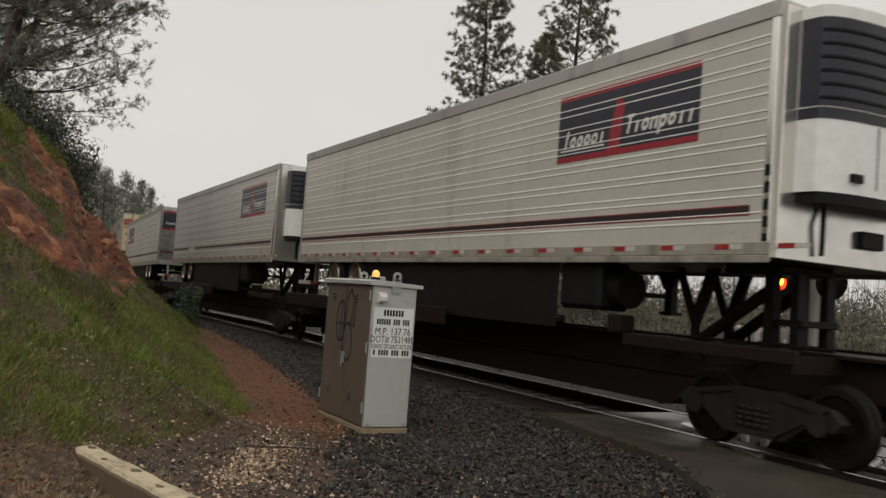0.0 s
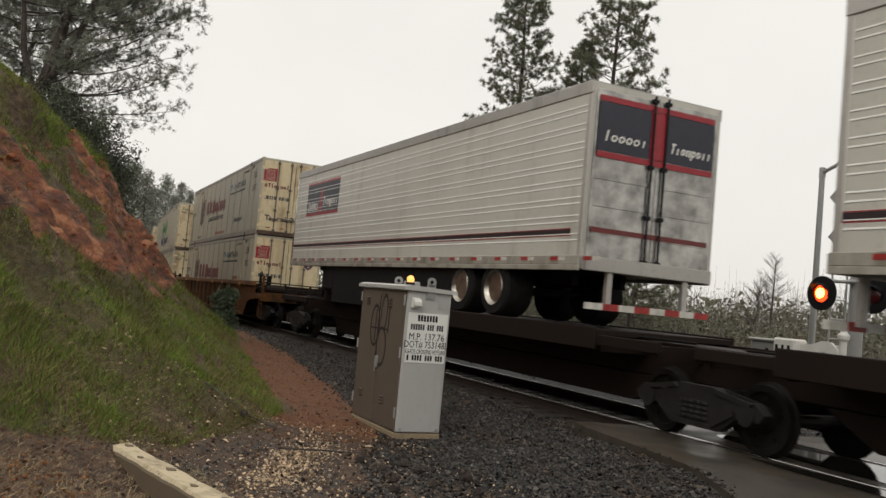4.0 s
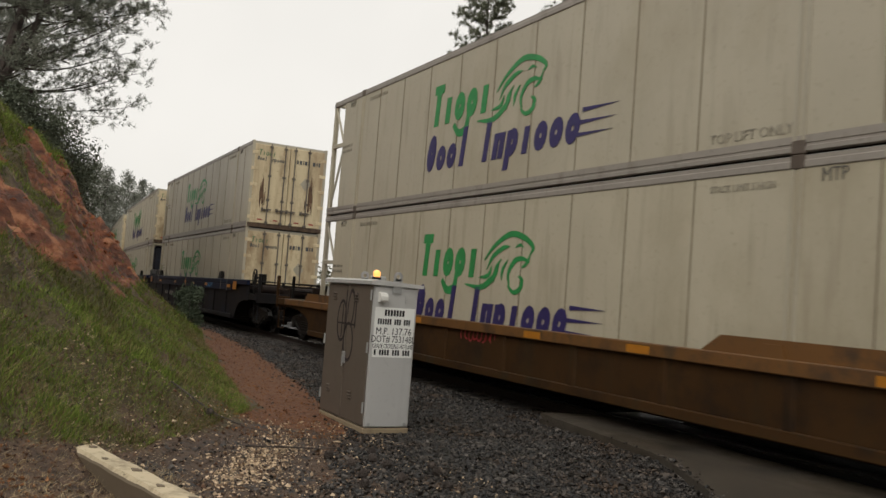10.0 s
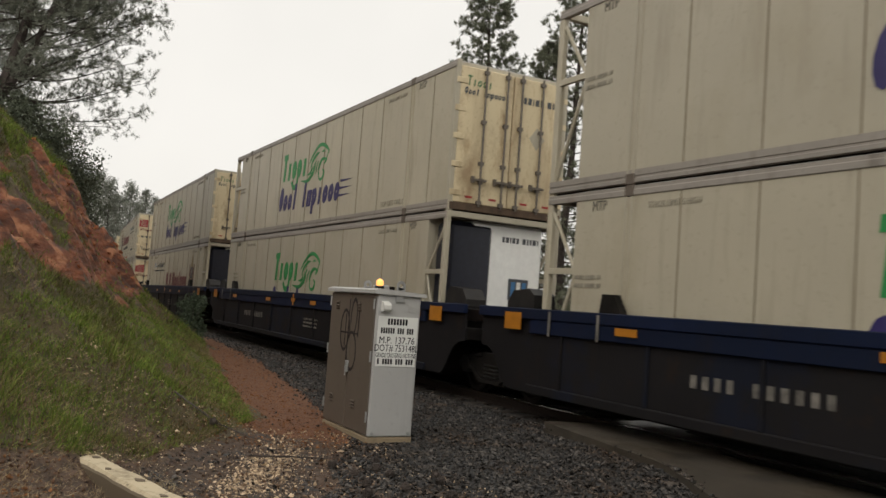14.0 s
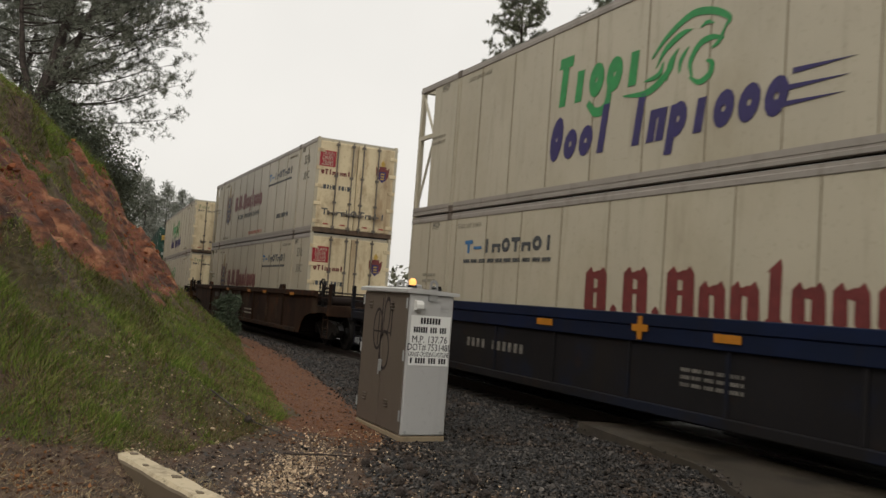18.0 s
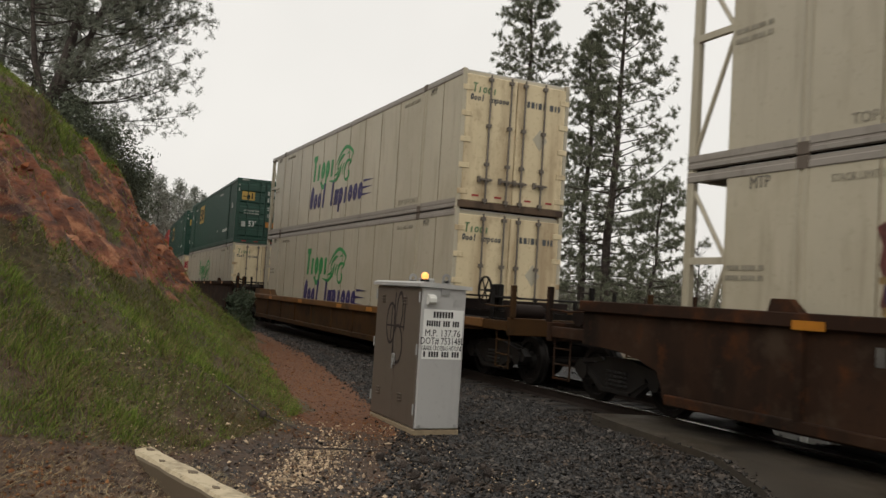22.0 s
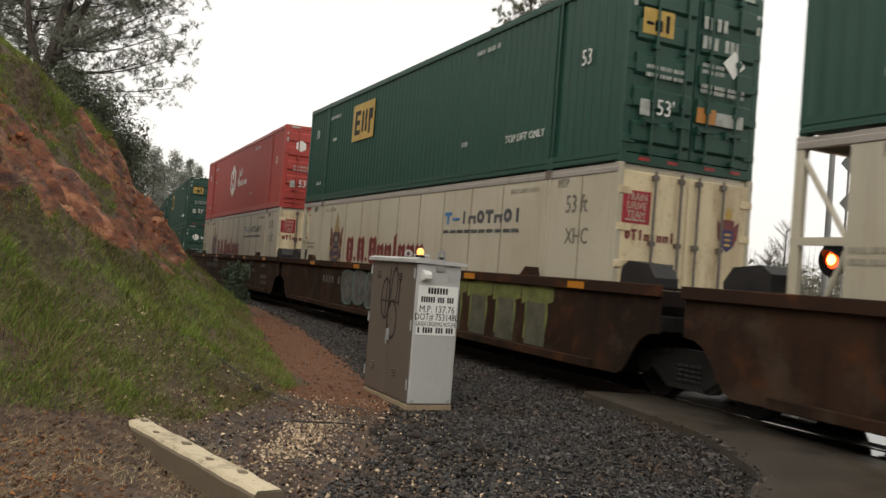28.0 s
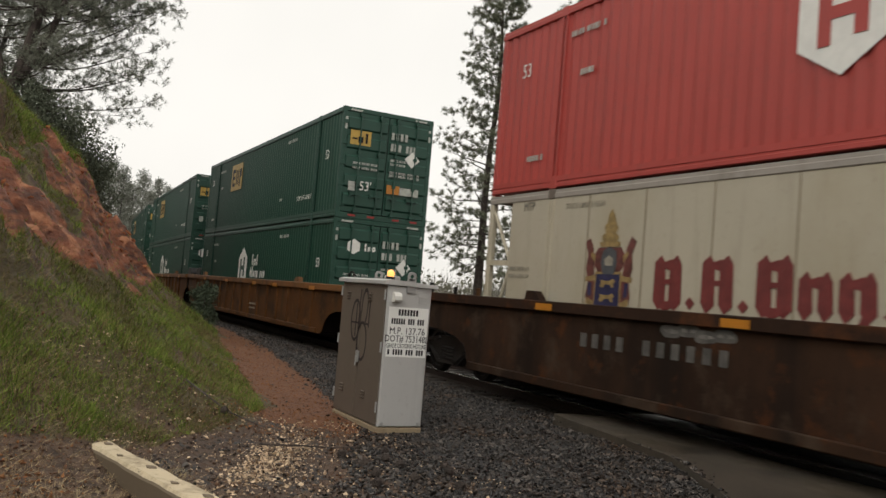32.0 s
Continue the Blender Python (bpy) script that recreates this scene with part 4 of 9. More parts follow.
def scatter_grass():
    n = 900000
    x = -5.5 - 27 * rng.random(n) ** 1.35
    d = 9.5 * rng.random(n) ** 1.25
    y = toe(x) - d + 0.1
    h = slope_rise(x, y)
    n1 = wobble(x, y, 0.8, 7.0)
    hn = h / np.interp(x, STEEP_X, STEEP_K)
    scarp, above = bare_cut(x, y, hn)
    bald = lattice(x * 0.42, y * 1.25, 0.55, 61) * 0.55 + lattice(x * 0.6, y * 1.2, 0.17, 63) * 0.45
    keep = (h > 0.03 + 0.10 * n1) & (x < -7.62 + 0.4 * n1 + 0.5 * np.clip(-y - 7.8, 0, 4)) & (~scarp | (rng.random(n) < 0.04 + 0.55 * np.clip(1 + above, 0, 1) * (lattice(x, y, 0.35, 57) > 0.5))) & (rng.random(n) < 2.1 - 2.2 * bald)
    x, y, h, bald, above = x[keep], y[keep], h[keep], bald[keep], above[keep]
    # fresh grass in the middle of the bank, dull and dead towards its foot
    foot = np.clip(1.1 - h / 0.5, 0, 1)
    patch = 0.45 * lattice(x * 0.42, y * 1.2, 1.0, 71) + 0.35 * lattice(x * 0.5, y * 1.2, 0.36, 73) + 0.30 * rng.random(len(x))
    tuft = np.exp(-((x + 7.8) / 0.75) ** 2 - ((y + 8.65) / 0.5) ** 2)
    patch = patch + 0.35 * tuft
    dry = rng.random(len(x)) < 0.11 + 0.26 * np.clip(bald - 0.40, 0, 1) / 0.3 + 0.12 * foot
    lush = ~dry & (patch - 0.10 * foot > 0.45)
    dark = ~dry & ~lush
    hgt = np.clip(rng.normal(0.066, 0.030, len(x)), 0.018, 0.20) * (0.45 + 1.1 * lattice(x, y, 0.3, 31)) * (1 - 0.40 * foot)
    hgt = hgt * np.where((above > -0.1) & (above < 0.55), 1.7, 1.0) * (1 + 0.7 * tuft)
    wide = 0.0028 + 0.0035 * rng.random(len(x)) + 0.0002 * np.clip(-x - 8, 0, 20)
    blades("grass", x[lush], y[lush], hgt[lush], wide[lush], GRASS, "green spring grass on the cutting bank", 1.3)
    blades("olive_grass", x[dark], y[dark], hgt[dark] * 0.9, wide[dark], GRASS_DARK, "dull olive grass in the hollows of the bank", 1.5)
    blades("dry_grass", x[dry], y[dry], hgt[dry] * 1.15, wide[dry] * 0.8, GRASS_DEAD, "straw-coloured dead stalks among the grass", 1.8)
    # matted dead grass and stalks near the kerb
    n = 120000
    x, y = -10.5 + 6.0 * rng.random(n), -10.5 + 3.6 * rng.random(n)
    k = (y < -7.35 + 0.06 * (x + 8)) & (rng.random(n) < 0.5 + 0.6 * wobble(x, y, 0.35, 3.0))
    x, y = x[k], y[k]
    blades("matted_straw", x, y, np.clip(rng.normal(0.035, 0.018, len(x)), 0.01, 0.1), 0.003 + 0.002 * rng.random(len(x)), GRASS_DRY, "flattened dead straw on bare soil", 3.0)


scatter_grass()


def build_road():
    ys = np.concatenate([[-60, -40, -25, -16, -12, -10.4, -9.6], np.arange(-9, -1.0, 0.12), [-1.0, -0.82]])
    g = Geo()
    vs = []
    for y in ys:
        e = float(road_edge(y)) + 0.06 * float(wobble(y, 3.0, 0.35)) + 0.1 * float(wobble(y, 9.0, 1.3))
        z = -0.012 - 0.05 * min(1.0, max(0.0, (-1.0 - y)) / 8)
        vs += [(e, y, -0.3), (e + 0.05, y, z - 0.02), (e + 0.35, y, z), (9, y, z)]
    n = len(ys)
    f = [(4 * i + k, 4 * i + k + 1, 4 * i + 5 + k, 4 * i + 4 + k) for i in range(n - 1) for k in range(3)]
    f.append((4 * n - 4, 4 * n - 3, 4 * n - 2, 4 * n - 1))
    g.add(vs, f)
    part("road", g, ASPHALT, None, "wet worn asphalt road over the level crossing", kind="structure")
    g2 = Geo()
    g2.box(-9.75, 9, -0.66, 0.66, -0.3, -0.006)
    part("crossing_panel", g2, ASPHALT, None, "wet asphalt infill between the rails", kind="structure")
    g3 = Geo()
    ys = np.concatenate([[0.82, 1.0], np.arange(1.2, 14, 0.4), [18, 25, 40, 60]])
    vs = []
    for y in ys:
        e = float(road_edge(y)) + 0.08 * float(wobble(y, 5.0, 0.5))
        vs += [(e, y, -0.6), (e + 0.05, y, -0.03), (9, y, -0.012)]
    n = len(ys)
    g3.add(vs, [(3 * i + k, 3 * i + k + 1, 3 * i + 4 + k, 3 * i + 3 + k) for i in range(n - 1) for k in range(2)] + [(0, 2, 1)])
    part("road_far_side", g3, ASPHALT, None, "wet asphalt road beyond the track", kind="structure")
    # standing water on the crossing
    for nm, cx, cy, rx, ry, z in (("puddle", -6.1, 0.0, 2.8, 0.52, 0.000), ("puddle", -5.6, -1.02, 1.8, 0.16, -0.005), ("puddle", -6.4, 2.6, 2.4, 1.0, -0.006)):
        g = Geo()
        pts = []
        for k in range(40):
            a = 2 * math.pi * k / 40
            r = 1 + 0.16 * float(wobble(math.cos(a) * 2, math.sin(a) * 2, 0.6, cx))
            pts.append((cx + rx * r * math.cos(a), cy + ry * r * math.sin(a)))
        g.add([(x, y, z) for x, y in pts], [tuple(range(40))])
        part(nm, g, PUDDLE, None, "shallow rain puddle on the crossing mirroring the sky", kind="structure")


build_road()


def build_track():
    prof_web = [(-0.07, -0.17), (0.07, -0.17), (0.065, -0.155), (0.012, -0.13), (0.010, -0.045), (0.034, -0.035), (0.034, -0.008), (-0.034, -0.008), (-0.034, -0.035), (-0.010, -0.045), (-0.012, -0.13), (-0.065, -0.155)]
    prof_top = [(-0.034, -0.008), (0.034, -0.008), (0.030, 0.0), (-0.030, 0.0)]
    ss = [40, 0, -10, -20, -30] + [-30 - 3 * k for k in range(1, 21)] + [-140, -260]
    for off, nm in ((-0.752, "rail"), (0.752, "rail")):
        r = thing(nm, pose(0, 0, 0), "worn steel running rail with a shiny head", "rail", "running rails")
        for pn, prof, mat in (("rail_web", prof_web, RAIL_SIDE), ("rail_head", prof_top, RAIL_TOP)):
            g = Geo()
            n = len(prof)
            vs = []
            for s in ss:
                x, y, a = track(s)
                a = radians(a)
                for u, w in prof:
                    d = off + u
                    vs.append((x - d * math.sin(a), y + d * math.cos(a), w + float(grade(x))))
            g.add(vs, [(k * n + i, k * n + (i + 1) % n, (k + 1) * n + (i + 1) % n, (k + 1) * n + i) for k in range(len(ss) - 1) for i in range(n)])
            part(pn, g, mat, r)
    g = Geo().box(-0.115, 0.115, -1.3, 1.3, -0.34, -0.165, 0.015)
    me = mesh_of("tie", g, TIE)
    for k in range(70):
        x, y, a = track(-10.3 - 0.52 * k)
        ob = new("tie", me)
        ob.matrix_basis = pose(x, y, float(grade(x)), 0, 0, a)
        tagged(ob, "creosoted wooden railway tie half sunk in ballast", "railway tie", "ties under the rails")


build_track()

# ---- the train: what is common to its vehicles ----
MOVERS = []      # (thing, place of its middle along the train, half its wheelbase, height)
WHEELS = []      # wheelsets that roll
BOX_L, BOX_W, BOX_H = 15.95, 2.591, 2.896
HL, HW = BOX_L / 2, BOX_W / 2


def bogie(parent, x):
    """A three-piece freight truck under a car: parent > bogie > side frames and wheelsets."""
    b = new("bogie")
    b.parent = parent
    b.matrix_basis = pose(x, 0, 0)
    tagged(b, "black freight bogie with two wheelsets")
    for y in (-1.0, 1.0):
        if "sf" not in TEXTS:
            g = Geo()
            out = [(-1.12, 0.50), (-0.98, 0.62), (-0.55, 0.60), (-0.32, 0.72), (0.32, 0.72), (0.55, 0.60), (0.98, 0.62), (1.12, 0.50), (1.05, 0.40), (0.70, 0.40),
                   (0.42, 0.20), (-0.42, 0.20), (-0.70, 0.40), (-1.05, 0.40)]
            g.prism(out, lambda u, v, t: (u, t, v), -0.07, 0.07)
            for k in (-0.18, -0.06, 0.06, 0.18):
                for yy in (-0.055, 0.055):
                    for q in range(4):
                        g.tube((k, yy, 0.31 + 0.062 * q), (k, yy, 0.345 + 0.062 * q), 0.062, n=10)
            for yy in (-0.085, 0.085):
                for sx in (-1, 1):
                    g.prism([(sx * 0.30, 0.66), (sx * 0.36, 0.71), (sx * 0.96, 0.61), (sx * 0.92, 0.56)], lambda u, v, t, yy=yy: (u, yy + t, v), -0.02, 0.02)
                    g.prism([(sx * 0.28, 0.28), (sx * 0.34, 0.24), (sx * 0.70, 0.44), (sx * 0.66, 0.49)], lambda u, v, t, yy=yy: (u, yy + t, v), -0.02, 0.02)
                g.box(-0.34, 0.34, yy - 0.03, yy + 0.03, 0.21, 0.27)
            for k in (-0.86, 0.86):
                g.tube((k, -0.10, 0.46), (k, 0.1, 0.46), 0.13, n=12)
            TEXTS["sf"] = mesh_of("side_frame", g, TRUCK)
            g = Geo().box(-0.2, 0.2, -1.0, 1.0, 0.42, 0.68, 0.03).tube((0, 0, 0.6), (0, 0, 0.8), 0.2)
            TEXTS["bo"] = mesh_of("bolster", g, BOGIE)
            g = Geo()
            for s in (-1, 1):
                g.lathe([(0.10, 0.0), (0.455, 0.0), (0.455, 0.03), (0.42, 0.045), (0.415, 0.13), (0.34, 0.13), (0.32, 0.09), (0.16, 0.07), (0.13, 0.15), (0.07, 0.15)], 22,
                        lambda a, c, h, s=s: (a, s * (0.685 + h), c))
                for k in range(5):
                    an = radians(72 * k)
                    g.tube((0.25 * math.cos(an), s * 0.76, 0.25 * math.sin(an)), (0.25 * math.cos(an), s * 0.80, 0.25 * math.sin(an)), 0.03, n=6)
            g.tube((0, -0.98, 0), (0, 0.98, 0), 0.08, n=10)
            TEXTS["ws"] = mesh_of("wheelset", g, BOGIE)
        part("side_frame", TEXTS["sf"], BOGIE, b, at=pose(0, y, 0))
    part("bolster", TEXTS["bo"], BOGIE, b)
    for k in (-0.86, 0.86):
        w = part("wheelset", TEXTS["ws"], BOGIE, b, "steel wheels on an axle", pose(k, 0, 0.42))
        WHEELS.append((w, k))
    return b


def shared(key, make, mat):
    if key not in TEXTS:
        TEXTS[key] = mesh_of(key, make(), mat)
    return TEXTS[key]


def bar_at(place, a, b, c, d):
    g = Geo()
    bar(g, place, a, b, c, d)
    return g


def small_print(g, place, x0, w, z, h):
    """A line of small print as plain upright bars of uneven width."""
    x, k = x0, 0
    while x < x0 + w:
        d = h * (0.45 + 0.25 * math.sin(k * 2.3 + x0))
        if k % 6 != 5:
            bar(g, place, x, x + d, z, z + h)
        x += d + h * 0.28
        k += 1
    return g


def stroke(g, place, pts, w0, w1, t=0.006, n=14):
    """A smooth flat band through pts that swells from w0 at its ends to w1."""
    p = [Vector((*q, 0)) for q in pts]
    p = [p[0] * 2 - p[1]] + p + [p[-1] * 2 - p[-2]]
    c = []
    for i in range(1, len(p) - 2):
        for k in range(n if i < len(p) - 3 else n + 1):
            u = k / n
            c.append(0.5 * (2 * p[i] + (p[i + 1] - p[i - 1]) * u + (2 * p[i - 1] - 5 * p[i] + 4 * p[i + 1] - p[i + 2]) * u * u + (3 * p[i] - p[i - 1] - 3 * p[i + 1] + p[i + 2]) * u ** 3))
    v = []
    m = len(c)
    for k in range(m):
        d = c[min(k + 1, m - 1)] - c[max(k - 1, 0)]
        nrm = Vector((-d.y, d.x, 0)).normalized() * (w0 + (w1 - w0) * math.sin(math.pi * k / (m - 1))) / 2
        for q in (c[k] + nrm, c[k] - nrm):
            v += [place(q.x, q.y, 0), place(q.x, q.y, t)]
    f = []
    for k in range(m - 1):
        a = 4 * k
        f += [(a + 1, a + 3, a + 7, a + 5), (a, a + 4, a + 6, a + 2), (a, a + 1, a + 5, a + 4), (a + 2, a + 6, a + 7, a + 3)]
    f += [(0, 2, 3, 1), (4 * m - 4, 4 * m - 3, 4 * m - 1, 4 * m - 2)]
    g.add(v, f)
    return g


def throw_up(car, place, x0, x1, z0, z1, n, fill, line, halo):
    """Sprayed balloon shapes side by side: a soft fill, an outline, an inner stroke."""
    st = (x1 - x0) / n
    for k in range(n):
        cx, cz = x0 + st * (k + 0.5), (z0 + z1) / 2 + 0.03 * math.sin(k * 2.1)
        rx, rz = st * 0.56, (z1 - z0) / 2 - 0.03
        pts = []
        for q in range(20):
            a = 2 * math.pi * q / 20
            e = 1 + 0.08 * math.sin(3 * a + k) - 0.10 * (1 if math.sin(a) < -0.6 else 0) * math.cos(2 * a + k)
            ca, sa = math.cos(a), math.sin(a)
            pts.append((cx + rx * e * math.copysign(abs(ca) ** 0.7, ca), cz + rz * min(e, 1.04) * math.copysign(abs(sa) ** 0.8, sa)))
        t0 = 0.002 + 0.0005 * (k % 3)
        b = part("graffiti_shape", Geo().prism(pts, place, 0, t0), fill, car, "sprayed balloon shape")
        g = Geo()
        stroke(g, place, pts[:19:2] + [pts[0]], 0.035, 0.06, t0 + 0.001, 3)
        part("outline", g, line, b)
        g = Geo()
        stroke(g, place, [(cx - rx * 0.2, cz + rz * 0.4), (cx + rx * 0.15, cz), (cx - rx * 0.1, cz - rz * 0.45)], 0.02, 0.05, t0 + 0.0015, 4)
        part("inner_stroke", g, line if k % 2 else halo, b)


# ---- well cars ----
def well_car(label, paint_mat, style, ends, graffiti=""):
    """A double-stack well car, its middle at x 0, rail height at z 0. ends: (leading, trailing), each 'free' or 'joint'.
    style: 'ribbed' (deep side, posts), 'panel' (deep side with a proud upper band), 'low' (lower smooth side)."""
    car = thing("well_car", pose(0, 0, 0), label, "rail car", "well cars of the train")
    top = {"ribbed": 1.52, "panel": 1.52, "flat": 1.52, "low": 1.10}[style]
    reach = [1.85 if e == "free" else 1.35 for e in ends]
    xa, xb = -HL - reach[1], HL + reach[0]

    def arch(sgn, x_end, end):
        if end == "free":
            c = [(HL + 0.22, 0.28), (HL + 0.32, 0.36), (HL + 0.42, 0.52), (HL + 0.54, 0.65), (HL + 0.78, 0.79), (HL + 1.18, 0.88)]
            if sgn < 0:
                c = [(HL - 0.05, 0.28), (HL + 0.03, 0.36), (HL + 0.08, 0.52), (HL + 0.18, 0.67), (HL + 0.52, 0.78), (HL + 1.02, 0.86)]
        else:
            c = [(HL + 0.50, 0.28), (HL + 0.62, 0.33), (HL + 0.74, 0.47), (HL + 0.86, 0.66), (HL + 0.98, 0.79), (HL + 1.14, 0.88)]
        return [(sgn * u, v) for u, v in c] + [(x_end, 0.90)]
    outline = [(xa, top)] + arch(-1, xa, ends[1])[::-1] + arch(1, xb, ends[0]) + [(xb, top)]
    for y in (-1.49, 1.49):
        g = Geo().prism(outline, lambda u, v, t: (u, t, v), y - 0.012, y + 0.012)
        # darker than the chord: grime together with painted shade
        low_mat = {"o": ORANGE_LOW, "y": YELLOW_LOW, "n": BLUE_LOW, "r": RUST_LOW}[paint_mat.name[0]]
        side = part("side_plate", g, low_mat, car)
        s = 1 if y > 0 else -1
        g = Geo().box(xa - 0.02, xb + 0.02, min(y, y + s * 0.09), max(y, y + s * 0.09), top - 0.15, top + 0.01, 0.012)
        part("top_chord", g, paint_mat, side)
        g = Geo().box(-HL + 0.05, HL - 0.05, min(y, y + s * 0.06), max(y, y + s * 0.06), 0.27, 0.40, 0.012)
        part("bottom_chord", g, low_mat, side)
        if style == "ribbed":
            def rib():
                return Geo().prism([(-0.06, 0), (-0.045, 0.07), (0.045, 0.07), (0.06, 0)], lambda u, v, t: (u, v, t), 0.40, top - 0.15)
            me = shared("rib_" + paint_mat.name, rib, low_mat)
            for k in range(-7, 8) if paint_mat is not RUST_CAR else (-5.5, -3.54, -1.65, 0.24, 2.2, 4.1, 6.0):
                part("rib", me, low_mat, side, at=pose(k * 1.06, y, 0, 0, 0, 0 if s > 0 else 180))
        elif style == "panel":
            g = Geo().box(-HL + 0.1, HL - 0.1, min(y, y + s * 0.07), max(y, y + s * 0.07), 1.16, top - 0.15, 0.012)
            part("upper_band", g, paint_mat, side)
            def rib2():
                return Geo().box(-0.03, 0.03, 0, 0.05, 0.4, 1.16, 0.008)
            me = shared("panel_rib_" + paint_mat.name, rib2, low_mat)
            for k in range(-4, 5):
                part("rib", me, paint_mat, side, at=pose(k * 1.78, y, 0, 0, 0, 0 if s > 0 else 180))
        elif style == "low":
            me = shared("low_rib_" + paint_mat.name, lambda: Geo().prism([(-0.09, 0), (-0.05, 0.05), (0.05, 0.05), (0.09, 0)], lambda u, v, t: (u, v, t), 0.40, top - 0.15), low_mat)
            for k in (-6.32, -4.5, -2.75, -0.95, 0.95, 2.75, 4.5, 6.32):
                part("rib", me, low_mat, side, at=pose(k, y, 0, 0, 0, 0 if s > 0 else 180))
            for sx in (-1, 1):
                g = Geo().prism([(sx * (HL - 2.9), top), (sx * (HL - 2.6), 1.30), (sx * (HL + 0.25), 1.30), (sx * (HL + 0.45), top)],
                                lambda u, v, t: (u, t, v), y - 0.03, y + 0.05 * s + 0.03)
                part("corner_guide", g, paint_mat, side)
    # floor of the well, cross beams, platforms over the bogies
    g = Geo().box(-HL + 0.02, HL - 0.02, -1.46, 1.46, 0.28, 0.33)
    for k in range(-5, 6):
        g.box(k * 1.5 - 0.1, k * 1.5 + 0.1, -1.46, 1.46, 0.31, 0.372)
    # added low slab under the floor that blocks sky glints in the puddles
    g.box(-HL + 0.9, HL - 0.9, -0.68, 0.68, 0.11, 0.29, 0.02)
    part("well_floor", g, SPINE, car)
    for sx, e, xe in ((1, ends[0], xb), (-1, ends[1], xa)):
        x0, x1 = sorted((sx * (HL + 0.06), xe))
        g = Geo().box(x0, x1, -1.46, 1.46, 0.92, 1.12, 0.01)
        g.box(x0, x1, -0.28, 0.28, 0.72, 0.95, 0.01)
        for yy in (-1.0, -0.5, 0.5, 1.0):
            g.box(x0, x1, yy - 0.03, yy + 0.03, 1.10, 1.24)
        pl = part("end_platform", g, BOGIE, car)
        g = Geo().box(*sorted((sx * (HL + 0.02), sx * (HL + 0.12))), -1.46, 1.46, 0.34, 1.45, 0.01)
        part("end_bulkhead", g, SPINE, pl)
        for k in (-1.0, 1.0):
            gh = 0.26 if style == "panel" else 0.15
            g = Geo().prism([(sx * (HL - 2.15), top), (sx * (HL - 1.98), top + gh), (sx * (HL - 1.75), top + gh), (sx * (HL - 1.7), top)],
                            lambda u, v, t: (u, t, v), k * 1.5 - 0.06, k * 1.5 + 0.06)
            part("container_guide", g, BOGIE if style == "panel" else paint_mat, pl)
        if e == "free":
            tip = sx * (HL + 3.63)
            a, c = sorted((xe, tip))
            g = Geo().box(a, c, -0.13, 0.13, 0.72, 0.98, 0.03)
            g.box(*sorted((tip - sx * 0.35, tip)), -0.19, 0.19, 0.68, 1.02, 0.05)
            part("coupler", g, BOGIE, car)
            # end sill with steps, hand rails and brake wheel
            xs = xe + sx * 1.0
            g = Geo().box(*sorted((xs - sx * 0.12, xs)), -1.5, 1.5, 0.86, 1.16, 0.01)
            es = part("end_sill", g, low_mat, car)
            for yy in (-1.46, 1.46):
                part("side_sill", Geo().box(*sorted((xe, xs - sx * 0.13)), yy - 0.035, yy + 0.035, 0.93, 1.10, 0.01), low_mat, es)
                part("corner_post", Geo().box(xs - 0.05, xs + 0.05, yy - 0.04, yy + 0.04, 1.16, 1.72, 0.01), low_mat, es)
                part("grab_iron", Geo().path([(xe + sx * 0.02, yy, 1.36), (xe + sx * 0.5, yy, 1.34), (xs - sx * 0.06, yy, 1.36)], 0.016), low_mat, es)
            part("end_deck", Geo().box(*sorted((xe, xs - sx * 0.13)), -0.75, 0.75, 1.0, 1.08, 0.01), BOGIE, es)
            part("air_tank", Geo().tube((xe + sx * 0.5, -1.25, 1.26), (xe + sx * 0.5, -0.60, 1.26), 0.14, n=14), SPINE, es)
            for yy in (-1.42, 1.42):
                xl = xs - sx * 0.36
                for dx in (-0.22, 0.22):
                    part("step_rail", shared("step_rail_" + low_mat.name, lambda: Geo().tube((0, 0, 0.28), (0, 0, 1.0), 0.016, n=6), low_mat), low_mat, es, at=pose(xl + dx, yy, 0))
                for zz in (0.30, 0.52, 0.76):
                    part("step_rung", shared("step_rung_" + low_mat.name, lambda: Geo().tube((-0.22, 0, 0), (0.22, 0, 0), 0.014, n=6), low_mat), low_mat, es, at=pose(xl, yy, zz))
            g = Geo()
            for yy in (-1.35, -0.45, 0.45, 1.35):
                g.box(xe + sx * 0.02, xe + sx * 0.07, yy - 0.035, yy + 0.035, 1.1, 1.72 if abs(yy) > 1 else 1.5)
            for zz in (1.32, 1.5):
                g.tube((xe + sx * 0.05, -1.35, zz), (xe + sx * 0.05, 1.35, zz), 0.02, n=6)
            part("hand_rail", g, BOGIE, es)
            if sx > 0:
                g = Geo()
                ring(g, lambda u, v, t: (xe - 0.55 + u, -1.18 - t, 1.62 + v), 0, 0, 0.27, 0.27, 0.035, 0, 0.03, 18)
                for k in range(3):
                    an = radians(60 * k)
                    g.tube((xe - 0.55 - 0.25 * math.cos(an), -1.195, 1.62 - 0.25 * math.sin(an)), (xe - 0.55 + 0.25 * math.cos(an), -1.195, 1.62 + 0.25 * math.sin(an)), 0.014, n=5)
                g.tube((xe - 0.55, -1.18, 1.62), (xe - 0.55, -0.9, 1.62), 0.03, n=6)
                g.box(xe - 0.68, xe - 0.42, -0.98, -0.85, 1.1, 1.75, 0.02)
                part("brake_wheel", g, BOGIE, es)
            # running boards above the platform
            g = Geo()
